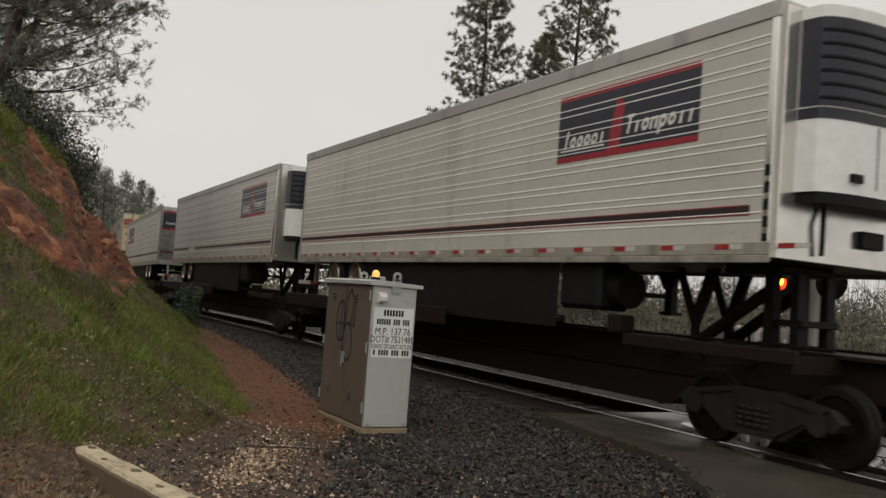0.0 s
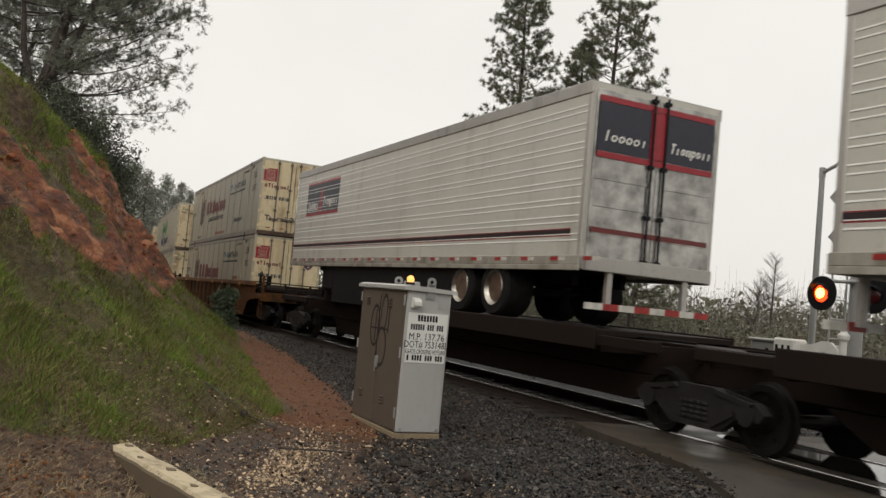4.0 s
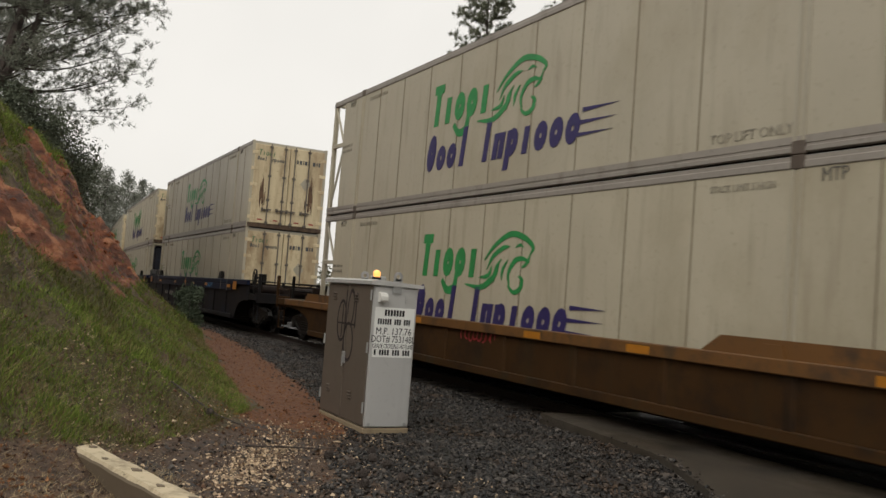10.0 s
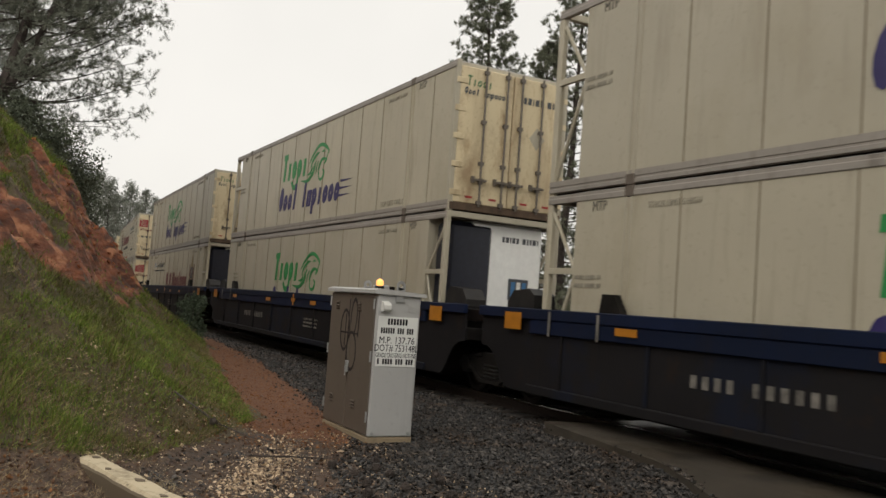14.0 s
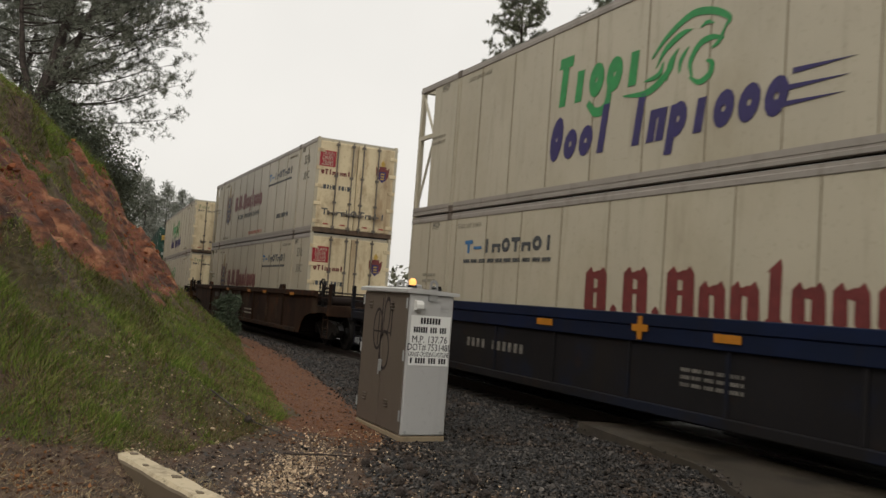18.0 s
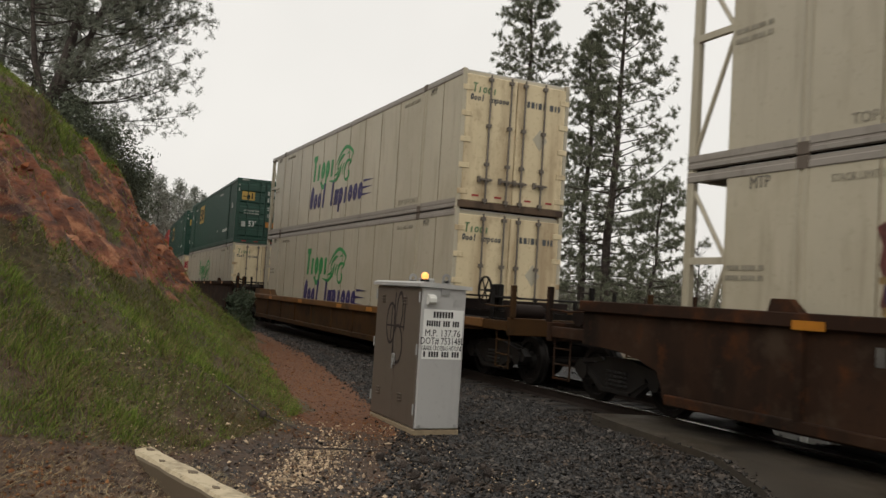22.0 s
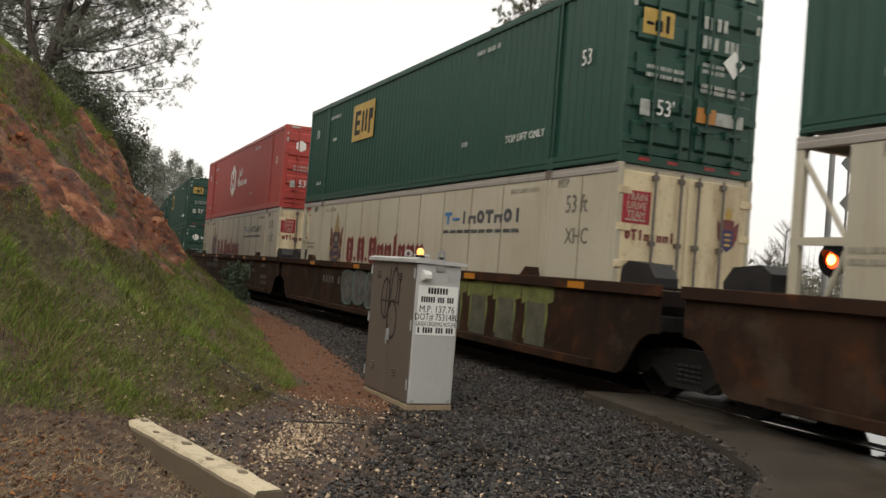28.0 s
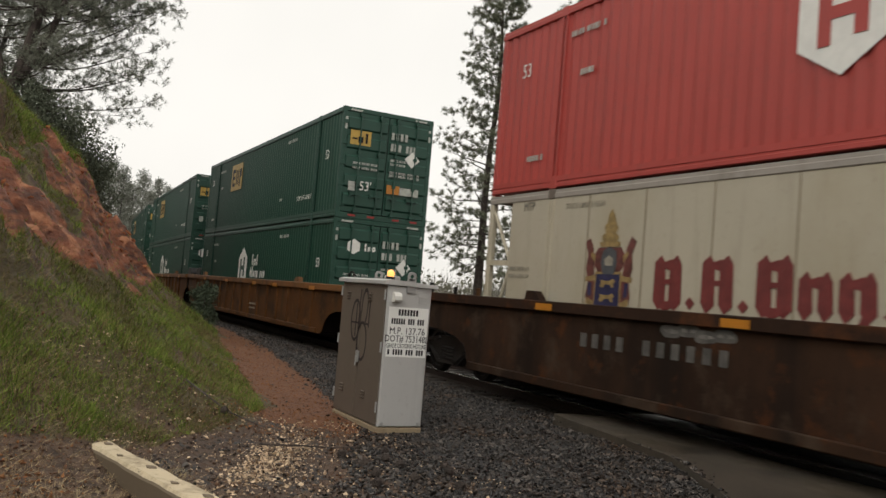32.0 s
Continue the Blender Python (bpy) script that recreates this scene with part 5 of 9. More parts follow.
            for yy in (-1.25, -1.05, -0.85):
                g.box(*sorted((sx * (HL + 0.1), xe)), yy - 0.07, yy + 0.07, 1.50, 1.53)
            part("running_board", g, BOGIE, es)
            bogie(car, sx * (HL + 1.55))
        else:
            g = Geo().box(*sorted((sx * (HL + 0.15), sx * (HL + 1.66))), -0.3, 0.3, 0.78, 1.0, 0.03)
            for yy in (-1.2, -0.8, 0.8, 1.2):
                g.box(*sorted((sx * (HL + 0.1), sx * (HL + 1.4))), yy - 0.12, yy + 0.12, 1.46, 1.5)
            part("joint_beam", g, BOGIE, car)
            part("guide_box", Geo().prism([(sx * (HL + 0.20), 1.50), (sx * (HL + 0.22), 1.74), (sx * (HL + 0.36), 1.84), (sx * (HL + 0.80), 1.80), (sx * (HL + 0.95), 1.62), (sx * (HL + 0.95), 1.50)],
                                          lambda u, v, t: (u, t, v), -1.30, -0.90), TRUCK, car, "dark grey hooded steel box over the joint")
            if sx < 0:
                bogie(car, -(HL + 1.68))
    # markings on the near side
    flat = style in ("ribbed", "flat")
    y = -1.505 - (0.0 if flat else 0.07)
    zz = {"ribbed": 1.40, "panel": 1.30, "flat": 1.44, "low": 1.02}[style]
    for k in (-5.9, -2.2, 1.6, 3.9, 7.3):
        g = Geo()
        bar(g, near_side(-1.586 if flat else y), k, k + 0.42, zz - 0.05, zz + 0.05)
        part("reflector", g, ORANGE_TAPE, car)
    if style == "panel":
        for k in (-HL - 0.55, HL + 0.15):
            g = Geo()
            bar(g, near_side(-1.583), k, k + 0.45, 1.20, 1.46)
            part("reflector", g, ORANGE_TAPE, car)
        cross = Geo().prism([(-0.045, -0.15), (0.045, -0.15), (0.045, -0.045), (0.16, -0.045), (0.16, 0.045), (0.045, 0.045), (0.045, 0.15), (-0.045, 0.15), (-0.045, 0.045), (-0.16, 0.045), (-0.16, -0.045), (-0.045, -0.045)],
                            lambda u, v, t: (u + 0.27, -1.581 - t, v + 1.34), 0, 0.004)
        part("lifting_mark", cross, ORANGE_TAPE, car, "yellow painted cross")
        for k in range(3):
            part("data_stencil", small_print(Geo(), near_side(-1.504), 1.0, 1.0, 0.86 - 0.09 * k, 0.045), STENCIL_WHITE, car, kind="stuff")
        for k in (-HL + 0.6, -HL + 1.7, HL - 1.6, HL - 0.7):
            g = Geo()
            bar(g, near_side(-1.583), k, k + 0.05, 1.14, 1.50)
            part("marker_strip", g, STENCIL_WHITE, car)
    pln = near_side(-1.504)
    zc, x0, x1 = {"ribbed": (1.05, -4.95, -2.7), "panel": (0.74, -4.6, -2.6), "flat": (0.94, -4.84, -2.0), "low": (0.84, -4.95, -2.7)}[style]
    step = (x1 - x0) / 11
    for k in range(11):
        if k != 4:
            g = Geo()
            bar(g, pln, x0 + step * k, x0 + step * (k + 0.5), zc, zc + (0.15 if style == "panel" else 0.19))
            part("stencil_mark", g, BLACK if paint_mat in (ORANGE_CAR, YELLOW_CAR) else SPRAY_GREY if paint_mat is RUST_CAR else STENCIL_WHITE, car)
    if style == "ribbed":
        for k in range(2):
            g = Geo()
            small_print(g, pln, 0.95, 1.15, 0.58 + 0.13 * k, 0.05)
            part("data_stencil", g, FADED, car, kind="stuff")
    if graffiti == "grey":
        throw_up(car, near_side(-1.504), -3.65, 0.2, 0.42, 1.18, 7, SPRAY_GREY, BLACK, SPRAY_PALE)
    elif graffiti == "teal":
        throw_up(car, near_side(-1.504), -3.2, 2.05, 0.46, 1.37, 6, SPRAY_GREY, SPRAY_TEAL, SPRAY_TEAL)
        for k in range(4):
            x0 = 2.95 + 0.98 * k
            leg = Geo().prism([(x0 + 0.14, 0.42), (x0 + 0.74, 0.42), (x0 + 0.78, 1.16), (x0 + 0.10, 1.16)], near_side(-1.504), 0, 0.002)
            b = part("graffiti_shape", leg, SPRAY_OLIVE, car, "sprayed grey-olive letter stem with a green cap")
            cap = [(x0, 1.06), (x0 + 0.2, 1.12), (x0 + 0.7, 1.09), (x0 + 0.93, 1.14), (x0 + 0.95, 1.36), (x0 + 0.5, 1.368), (x0 - 0.02, 1.35)]
            part("cap", Geo().prism(cap, near_side(-1.504), 0, 0.0035), SPRAY_YELLOW, b)
            for e, z in ((0.13, 0.50), (0.74, 0.56 + 0.1 * (k % 2))):
                g = Geo()
                stroke(g, near_side(-1.504), [(x0 + e, 1.12), (x0 + e + 0.02, 0.9), (x0 + e - 0.01, z)], 0.03, 0.07, 0.004, 4)
                part("outline", g, SPRAY_YELLOW, b)
        g = Geo().prism([(2.2, 0.90), (2.26, 0.84), (2.78, 0.84), (2.84, 0.90), (2.80, 1.30), (2.70, 1.38), (2.36, 1.38), (2.24, 1.30)], lambda u, v, t: (u, t, v), -1.60, -1.50)
        for u in (2.34, 2.70):
            g.tube((u, -1.63, 0.86), (u, -1.50, 0.86), 0.075, n=10)
        v = part("brake_valve_box", g, BLACK, car, "black brake valve on the car side")
        g = Geo()
        bar(g, near_side(-1.602), 2.22, 2.78, 1.05, 1.16)
        part("reflector", g, ORANGE_TAPE, v)
    elif graffiti == "scrawl":
        throw_up(car, near_side(-1.504), -3.2, -2.05, 1.20, 1.36, 4, SPRAY_PALE, SPRAY_GREY, SPRAY_PALE)
        # a bunch of grey balloons with black smears over it, pale tags by the car's end
        throw_up(car, near_side(-1.504), 3.55, 5.1, 0.60, 0.98, 3, SPRAY_GREY, BLACK, BLACK)
        throw_up(car, near_side(-1.507), 4.0, 4.6, 0.92, 1.22, 1, SPRAY_GREY, BLACK, SPRAY_PALE)
        for cx, cz, rx, rz in ((4.1, 1.30, 0.22, 0.07), (5.1, 1.26, 0.30, 0.10), (4.75, 1.14, 0.26, 0.07)):
            pts = [(cx + rx * (1 + 0.2 * math.sin(3 * q)) * math.cos(q * 0.524), cz + rz * math.sin(q * 0.524)) for q in range(12)]
            part("paint_smear", Geo().prism(pts, near_side(-1.504), 0, 0.003), GRAFFITI, car, "smear of black spray paint")
        for x0, z0, h, n in ((6.75, 0.74, 0.15, 9), (6.85, 0.55, 0.13, 10), (5.3, 0.94, 0.13, 6), (2.2, 1.0, 0.12, 5), (6.7, 1.14, 0.14, 7), (0.2, 1.12, 0.14, 5)):
            g = Geo()
            for k in range(n):
                a = x0 + 0.72 * h * k
                stroke(g, near_side(-1.504), [(a, z0 + h * (0.9 - 0.3 * (k % 2))), (a + 0.3 * h, z0 + h * 0.1 * (k % 3)), (a + 0.62 * h, z0 + h * (1.0 - 0.45 * (k % 3 == 1))), (a + 0.75 * h, z0 + 0.1 * h)], 0.10 * h, 0.16 * h, 0.003, 4)
            part("spray_tag", g, SPRAY_GREY, car, "faint pale sprayed tag", kind="stuff")
    elif graffiti:
        col, x0, h, zb, yy = {"red": (LOGO_RED, -0.4, 0.22, 0.78, -1.506), "blue": (LOGO_CYAN, 4.0, 0.22, 1.2, -1.565)}[graffiti]
        for k in range(8):
            g = Geo()
            cx = x0 + 0.62 * h * (k + 0.5)
            ring(g, near_side(yy), cx, zb + h * (0.5 + 0.08 * math.sin(k * 2.4)), 0.36 * h, 0.48 * h, 0.10 * h, 0.15, 0.004, 10, 50 * k, 50 * k + 250)
            part("graffiti_stroke", g, col, car, "thin sprayed scrawl")
    return car


# ---- containers ----
def door_end(box, x, zs, mat, rods, dry=False):
    """Two doors with locking rods and hinges on the end that looks to +x."""
    for s in (-1, 1):
        g = Geo()
        if dry:
            g.box(x - 0.05, x - 0.012, *sorted((s * 0.012, s * (HW - 0.11))), zs + 0.17, BOX_H - 0.13)

        else:
            g.box(x - 0.07, x, *sorted((s * 0.012, s * (HW - 0.09))), zs + 0.17, BOX_H - 0.11, 0.012)
        d = part("door", g, mat, box)
        if dry:
            for k in range(5):
                z0 = zs + 0.30 + 0.50 * k
                g = Geo().prism([(z0, 0), (z0 + 0.05, 0.045), (z0 + 0.30, 0.045), (z0 + 0.35, 0)], lambda u, v, t, s=s: (x - 0.014 + v, s * t, u), 0.06, HW - 0.16)
                part("door_panel", g, mat, d)
        for yy in (0.17, 0.66) if not dry else (0.24, 0.80):
            g = Geo()
            yy *= s
            xr = x + (0.045 if not dry else 0.06)
            g.tube((xr, yy, zs + 0.12), (xr, yy, BOX_H - 0.08), 0.022 if not dry else 0.02, n=7)
            for zz in (zs + 0.2, 0.95, 1.75, BOX_H - 0.18):
                g.box(x, xr + 0.02, yy - 0.05, yy + 0.05, zz - 0.035, zz + 0.035)
            lr = part("lock_rod", g, rods, d)
            g = Geo().box(x + 0.02, xr + 0.035, yy - 0.17, yy + 0.13, 0.61, 0.65)
            g.box(x, xr + 0.02, yy - 0.19, yy - 0.13, 0.57, 0.69)
            g.box(x, xr + 0.02, yy - 0.03, yy + 0.05, 0.56, 0.66)
            part("handle", g, rods, d)
        for k in range(5):
            z = zs + 0.35 + k * (BOX_H - 0.75) / 4
            g = Geo().box(x - 0.03, x + 0.016, *sorted((s * (HW - 0.24), s * (HW - 0.01))), z - 0.055, z + 0.055, 0.006)
            part("hinge", g, mat, d)


def frame_parts(box, mat, rail, HL=HL):
    """Posts, rails and castings of a 53 ft box."""
    for y in (-1, 1):
        g = Geo().prism([(HW - 0.06, BOX_H - 0.15), (HW + 0.004, BOX_H - 0.15), (HW + 0.012, BOX_H - 0.14), (HW + 0.012, BOX_H - 0.075), (HW + 0.002, BOX_H - 0.062), (HW + 0.002, BOX_H - 0.020), (HW - 0.06, BOX_H - 0.018)],
                        lambda u, v, t, y=y: (t, y * u, v), -HL + 0.02, HL - 0.02)
        part("top_rail", g, rail, box)
        g = Geo().prism([(HW - 0.06, 0.022), (HW - 0.002, 0.022), (HW + 0.012, 0.032), (HW + 0.012, 0.080), (HW + 0.002, 0.088), (HW + 0.002, 0.112), (HW + 0.012, 0.120), (HW + 0.012, 0.20), (HW - 0.06, 0.21)],
                        lambda u, v, t, y=y: (t, y * u, v), -HL + 0.02, HL - 0.02)
        part("bottom_rail", g, rail, box)
    for x in (-6.1, 6.1):
        for y in (-1, 1):
            g = Geo()
            for dx in (-0.055, 0.055):
                g.box(x + dx - 0.022, x + dx + 0.022, y * HW - 0.016, y * HW + 0.016, 0.14, BOX_H - 0.09, 0.005)
            post = part("lift_post", g, mat, box)
            for z in (0.0, BOX_H - 0.16):
                part("casting", Geo().box(x - 0.09, x + 0.09, y * HW - 0.02, y * HW + 0.022, z, z + 0.155, 0.01), CASTING if mat is CREAM else mat, post)


def reefer_box(brand, lead, stained=0, lower=0):
    """A 53 ft refrigerated container. lead 'door' or 'unit' is the end that looks to +x; its other end carries the other."""
    wording = {"bl": "dark red blackletter-style lettering", "gr": "green and indigo lettering"}[brand]
    box = thing("container", pose(0, 0, 0), "cream 53-foot refrigerated container with " + wording, "container", "containers on the train")
    s = 1 if lead == "door" else -1
    xd, xu = s * HL, -s * HL
    xw = xu + s * 0.72                      # front wall behind the open frame of the cooling unit
    a, b = sorted((xd - s * 0.07, xw))
    g = Geo().box(a, b, -HW + 0.004, HW - 0.004, 0.05, BOX_H - 0.03)
    part("body", g, CREAM, box)
    part("floor_frame", Geo().box(-HL + 0.1, HL - 0.1, -HW + 0.07, HW - 0.07, 0.004, 0.048), BOGIE, box)
    frame_parts(box, CREAM, BOX_RAIL)
    k = a + 0.9                             # vertical panel seams
    while k < b - 0.3:
        if abs(abs(k) - 6.1) > 0.3:
            for y in (-1, 1):
                part("panel_seam", shared("panel_seam", lambda: Geo().box(-0.008, 0.008, -0.006, 0.006, 0.16, BOX_H - 0.1), SEAM), SEAM, box, at=pose(k, y * HW, 0))
        k += 1.22
    g = Geo().box(a + 0.02, b - 0.02, -HW + 0.03, HW - 0.03, BOX_H - 0.028, BOX_H - 0.006)
    part("roof", g, ALU, box)
    for sx in (xd, xu):                     # corner posts
        for y in (-1, 1):
            g = Geo().box(*sorted((sx, sx - math.copysign(0.12, sx))), *sorted((y * HW, y * (HW - 0.10))), 0.0, BOX_H, 0.012)
            part("corner_post", g, CREAM, box)
    # open end frame with braces and the cooling unit
    g = Geo()
    for y in (-1, 1):
        g.tube((xu - math.copysign(0.06, xu), y * (HW - 0.05), BOX_H - 0.2), (xw, y * (HW - 0.05), BOX_H * 0.60), 0.03, n=6)
        g.tube((xu - math.copysign(0.06, xu), y * (HW - 0.05), 0.15), (xw, y * (HW - 0.05), BOX_H * 0.58), 0.03, n=6)
        g.box(*sorted((xu, xw)), *sorted((y * HW, y * (HW - 0.06))), BOX_H * 0.585, BOX_H * 0.615)
    g.box(*sorted((xu, xu - math.copysign(0.1, xu))), -HW, HW, BOX_H - 0.12, BOX_H - 0.005, 0.01)
    g.box(*sorted((xu, xu - math.copysign(0.1, xu))), -HW, HW, 0.0, 0.14, 0.01)
    part("end_frame", g, CREAM, box)
    deep = 0.52 if s < 0 else 0.20
    ux = sorted((xw, xw - s * deep))
    g = Geo().box(*ux, -0.62, 1.05, 0.55, BOX_H - 0.12, 0.06)
    unit = part("cooling_unit", g, WHITE_UNIT, box, "white cooling unit in the end frame")
    g = Geo().box(*sorted((xw, xw - s * (deep + 0.04))), -1.13 if s < 0 else -0.95, -0.12, 0.62, BOX_H - 0.16, 0.10)
    part("condenser_grille", g, DARK_UNIT, unit, "dark rounded condenser cover")
    g = Geo().box(*sorted((xw - s * deep, xw - s * (deep + 0.015))), 0.28, 0.74, 1.30, 1.72, 0.004)
    cp = part("control_panel", g, LOGO_GREY, unit)
    xp = xw - s * (deep + 0.015)
    for y0, m in ((0.34, LOGO_CYAN), (0.47, LOGO_WHITE), (0.60, LOGO_CYAN)):
        g = Geo().box(*sorted((xp, xp - s * 0.006)), y0, y0 + 0.09, 1.36, 1.66)
        part("panel_mark", g, m, cp)
    g = Geo()
    small_print(g, lambda u, v, t: (xw - s * (deep + t), u, v), 0.08, 0.85, 2.42, 0.11)
    part("unit_print", g, LOGO_GREY, unit, kind="stuff")
    g = Geo()
    small_print(g, lambda u, v, t: (xw - s * (deep + t), u, v), 0.0, 0.95, 0.72, 0.08)
    part("unit_print", g, FADED, unit, kind="stuff")
    if lead == "door":
        door_end(box, xd, 0.0, CREAM_DOOR, DOOR_ROD)
        part("door_sill", Geo().box(xd - 0.065, xd + 0.012, -HW + 0.03, HW - 0.03, 0.025, 0.165, 0.008), SILL_GRIME, box, "sooty brown door sill")
    else:
        g = Geo().box(*sorted((xd, xd - s * 0.07)), -HW + 0.1, HW - 0.1, 0.1, BOX_H - 0.1, 0.01)
        part("door", g, CREAM_DOOR, box)
    sp = near_side(-HW - 0.001)
    if brand == "bl":
        x0, w, zb, h = (-1.43, 5.4, 1.12, 0.64) if s < 0 else ((-3.70, 5.05, 1.20, 0.62) if lower else (-3.42, 4.75, 1.38, 0.58))
        shapes = "O.T.OnpIono"
        wide = [0.55 if ch == "." else 1.15 if ch in "OT" else 0.7 if ch == "I" else 1.0 for ch in shapes]
        st, cur = w / sum(wide), x0
        for ch, wd in zip(shapes, wide):
            g = Geo()
            cx, hw = cur + st * wd / 2, st * wd / 2
            cur += st * wd
            top = zb + h * (1.0 if ch in "OTI" else 0.72)
            if ch == ".":
                g.prism([(cx - 0.08, zb + 0.06), (cx, zb - 0.02), (cx + 0.08, zb + 0.06), (cx, zb + 0.14)], sp, 0, 0.006)
            elif ch == "I":
                bar(g, sp, cx - 0.085, cx + 0.085, zb, top)
                g.prism([(cx - 0.13, top - 0.05), (cx + 0.085, top), (cx + 0.06, top + 0.1)], sp, 0, 0.007)
                g.prism([(cx - 0.13, zb + 0.05), (cx, zb - 0.06), (cx + 0.13, zb + 0.05), (cx, zb + 0.12)], sp, 0, 0.008)
            else:
                # two heavy stems with pointed feet, joined by a slanting bar
                for q in (-1, 1):
                    qx = cx + q * hw * 0.50
                    e = 0.10 if ch in "OT" else 0.085
                    g.prism([(qx - e, zb + 0.07), (qx, zb - 0.05), (qx + e + 0.02, zb + 0.05), (qx + e, top - 0.08), (qx + 0.02, top + 0.03), (qx - e, top - 0.06)], sp, 0, 0.006 + 0.0005 * q)
                g.prism([(cx - hw * 0.7, top - 0.10), (cx + hw * 0.2, top - 0.02), (cx + hw * 0.8, top - 0.10), (cx + hw * 0.2, top - 0.16)], sp, 0, 0.008)
                if ch in "Oo":
                    g.prism([(cx - hw * 0.6, zb + 0.02), (cx, zb - 0.07), (cx + hw * 0.75, zb + 0.06), (cx, zb + 0.07)], sp, 0, 0.009)
                if ch == "p":
                    g.prism([(cx - hw * 0.2, zb - 0.18), (cx + hw * 0.5, zb - 0.16), (cx + hw * 0.75, zb + 0.1), (cx + hw * 0.3, zb + 0.05)], sp, 0, 0.0085)
                if ch in "TO":
                    bar(g, sp, cx - hw * 0.45, cx + hw * 0.6, zb + h * 0.46, zb + h * 0.56, 0, 0.0085)
            part("logo_shape", g, LOGO_MAROON, box, "dark red blackletter-like shape")
        crest(box, sp, -4.60 if s > 0 else 5.05, 1.58 if lower or s < 0 else 1.66, 1.10)
        if s > 0:
            part("lettering", text_mesh("GLOBAL TRANSPORTATION", 0.27, LOGO_GREY, 1.06), LOGO_GREY, box, "charcoal capital letters", at=side_at(-0.80, 1.05, -HW - 0.002), kind="stuff")
            part("lettering", text_mesh("TOP LIFT ONLY", 0.17, FADED), FADED, box, at=side_at(-4.9, 0.30, -HW - 0.002), kind="stuff")
            part("lettering", text_mesh("53 ft", 0.40, STENCIL_GREY, 0.8), STENCIL_GREY, box, at=side_at(6.95, 2.30, -HW - 0.002), kind="stuff")
            part("lettering", text_mesh("XHC", 0.36, STENCIL_GREY, 0.8), STENCIL_GREY, box, at=side_at(7.0, 1.80, -HW - 0.002), kind="stuff")
            g = Geo()
            small_print(g, sp, -0.5, 2.1, 0.28, 0.115)
            part("notice", g, PINK, box, "faded red line of print", kind="stuff")
            g = Geo()
            small_print(g, sp, 3.70, 1.5, 0.66, 0.14)
            part("side_print", g, LOGO_GREY, box, kind="stuff")
        tx = 2.25 if s > 0 else -5.39
        words("logo_shape", LOGO_CYAN, box, "blue block shape", sp, "T-", tx, tx + 0.72, 2.06, 0.25, 0.075)
        words("logo_shape", LOGO_GREY, box, "charcoal block shape", sp, "InOTnOI", tx + 0.72, tx + 3.1, 2.06, 0.25, 0.075)
        g = Geo()
        small_print(g, sp, tx, 3.0, 1.88, 0.07)
        part("tagline", g, LOGO_GREY, box, kind="stuff")
    else:
        words("logo_shape", LOGO_GREEN, box, "green slanted shape", sp, "Tiooi", -2.55, -0.35, 1.48, 0.80, 0.175, 0.10)
        # emblem of swept bands beside the green shapes
        bands = (([(-0.75, 1.36), (-0.2, 1.32), (0.2, 1.52), (0.32, 1.72)], 0.02, 0.11), ([(-0.15, 1.78), (0.15, 2.02), (0.6, 2.20), (1.0, 2.14), (1.28, 1.98), (1.22, 1.88)], 0.03, 0.10),
                 ([(-0.05, 1.62), (0.12, 1.84), (0.42, 1.98), (0.62, 2.0)], 0.01, 0.09), ([(0.18, 1.40), (0.22, 1.62), (0.38, 1.80)], 0.01, 0.08), ([(0.42, 1.45), (0.44, 1.62), (0.58, 1.78)], 0.01, 0.07),
                 ([(0.66, 1.36), (0.62, 1.56), (0.78, 1.76), (1.0, 1.80), (1.2, 1.74)], 0.03, 0.09), ([(1.22, 1.88), (1.12, 1.72), (1.0, 1.66)], 0.02, 0.06),
                 ([(0.62, 1.36), (0.80, 1.26), (0.98, 1.32), (1.02, 1.46), (0.92, 1.52)], 0.03, 0.09), ([(0.78, 1.98), (0.90, 2.02), (1.02, 1.98)], 0.01, 0.05), ([(-0.3, 1.48), (0.0, 1.52), (0.1, 1.68)], 0.01, 0.08))
        for pts, w0, w1 in bands:
            part("emblem_band", stroke(Geo(), sp, pts, w0, w1, 0.006, 6), LOGO_GREEN, box, "green swept band")
        part("emblem_band", stroke(Geo(), sp, [(-1.62, 1.42), (-1.4, 1.24), (-1.15, 1.30), (-1.08, 1.6)], 0.10, 0.15, 0.0055, 6), LOGO_GREEN, box, "green swept band")
        words("logo_shape", LOGO_BLUE, box, "indigo slanted shape", sp, "OooI Inpiooo", -2.68, 2.25, 0.60, 0.72, 0.155, 0.16)
        for k in range(3):
            g = Geo()
            g.prism([(2.30 - 0.12 * k, 1.05 - 0.18 * k), (3.12 - 0.06 * k, 1.08 - 0.18 * k), (2.30 - 0.12 * k, 1.12 - 0.18 * k)], sp, 0, 0.006)
            part("speed_line", g, LOGO_BLUE, box)
        if s > 0:
            part("lettering", text_mesh("TOP LIFT ONLY", 0.17, FADED), FADED, box, at=side_at(5.42, 0.30, -HW - 0.002), kind="stuff")
    # small notices near the posts
    for x, z in ((6.55, BOX_H - 0.25), (-6.72, BOX_H - 0.25)):
        part("lettering", text_mesh("MTP", 0.21, STENCIL_GREY, 0.8), STENCIL_GREY, box, at=side_at(x, z, -HW - 0.002), kind="stuff")
    for x in (5.35, -5.25):
        part("lettering", text_mesh("STACK LIMIT 5 HIGH", 0.12, FADED, 0.85), FADED, box, at=side_at(x, BOX_H - 0.30, -HW - 0.002), kind="stuff")
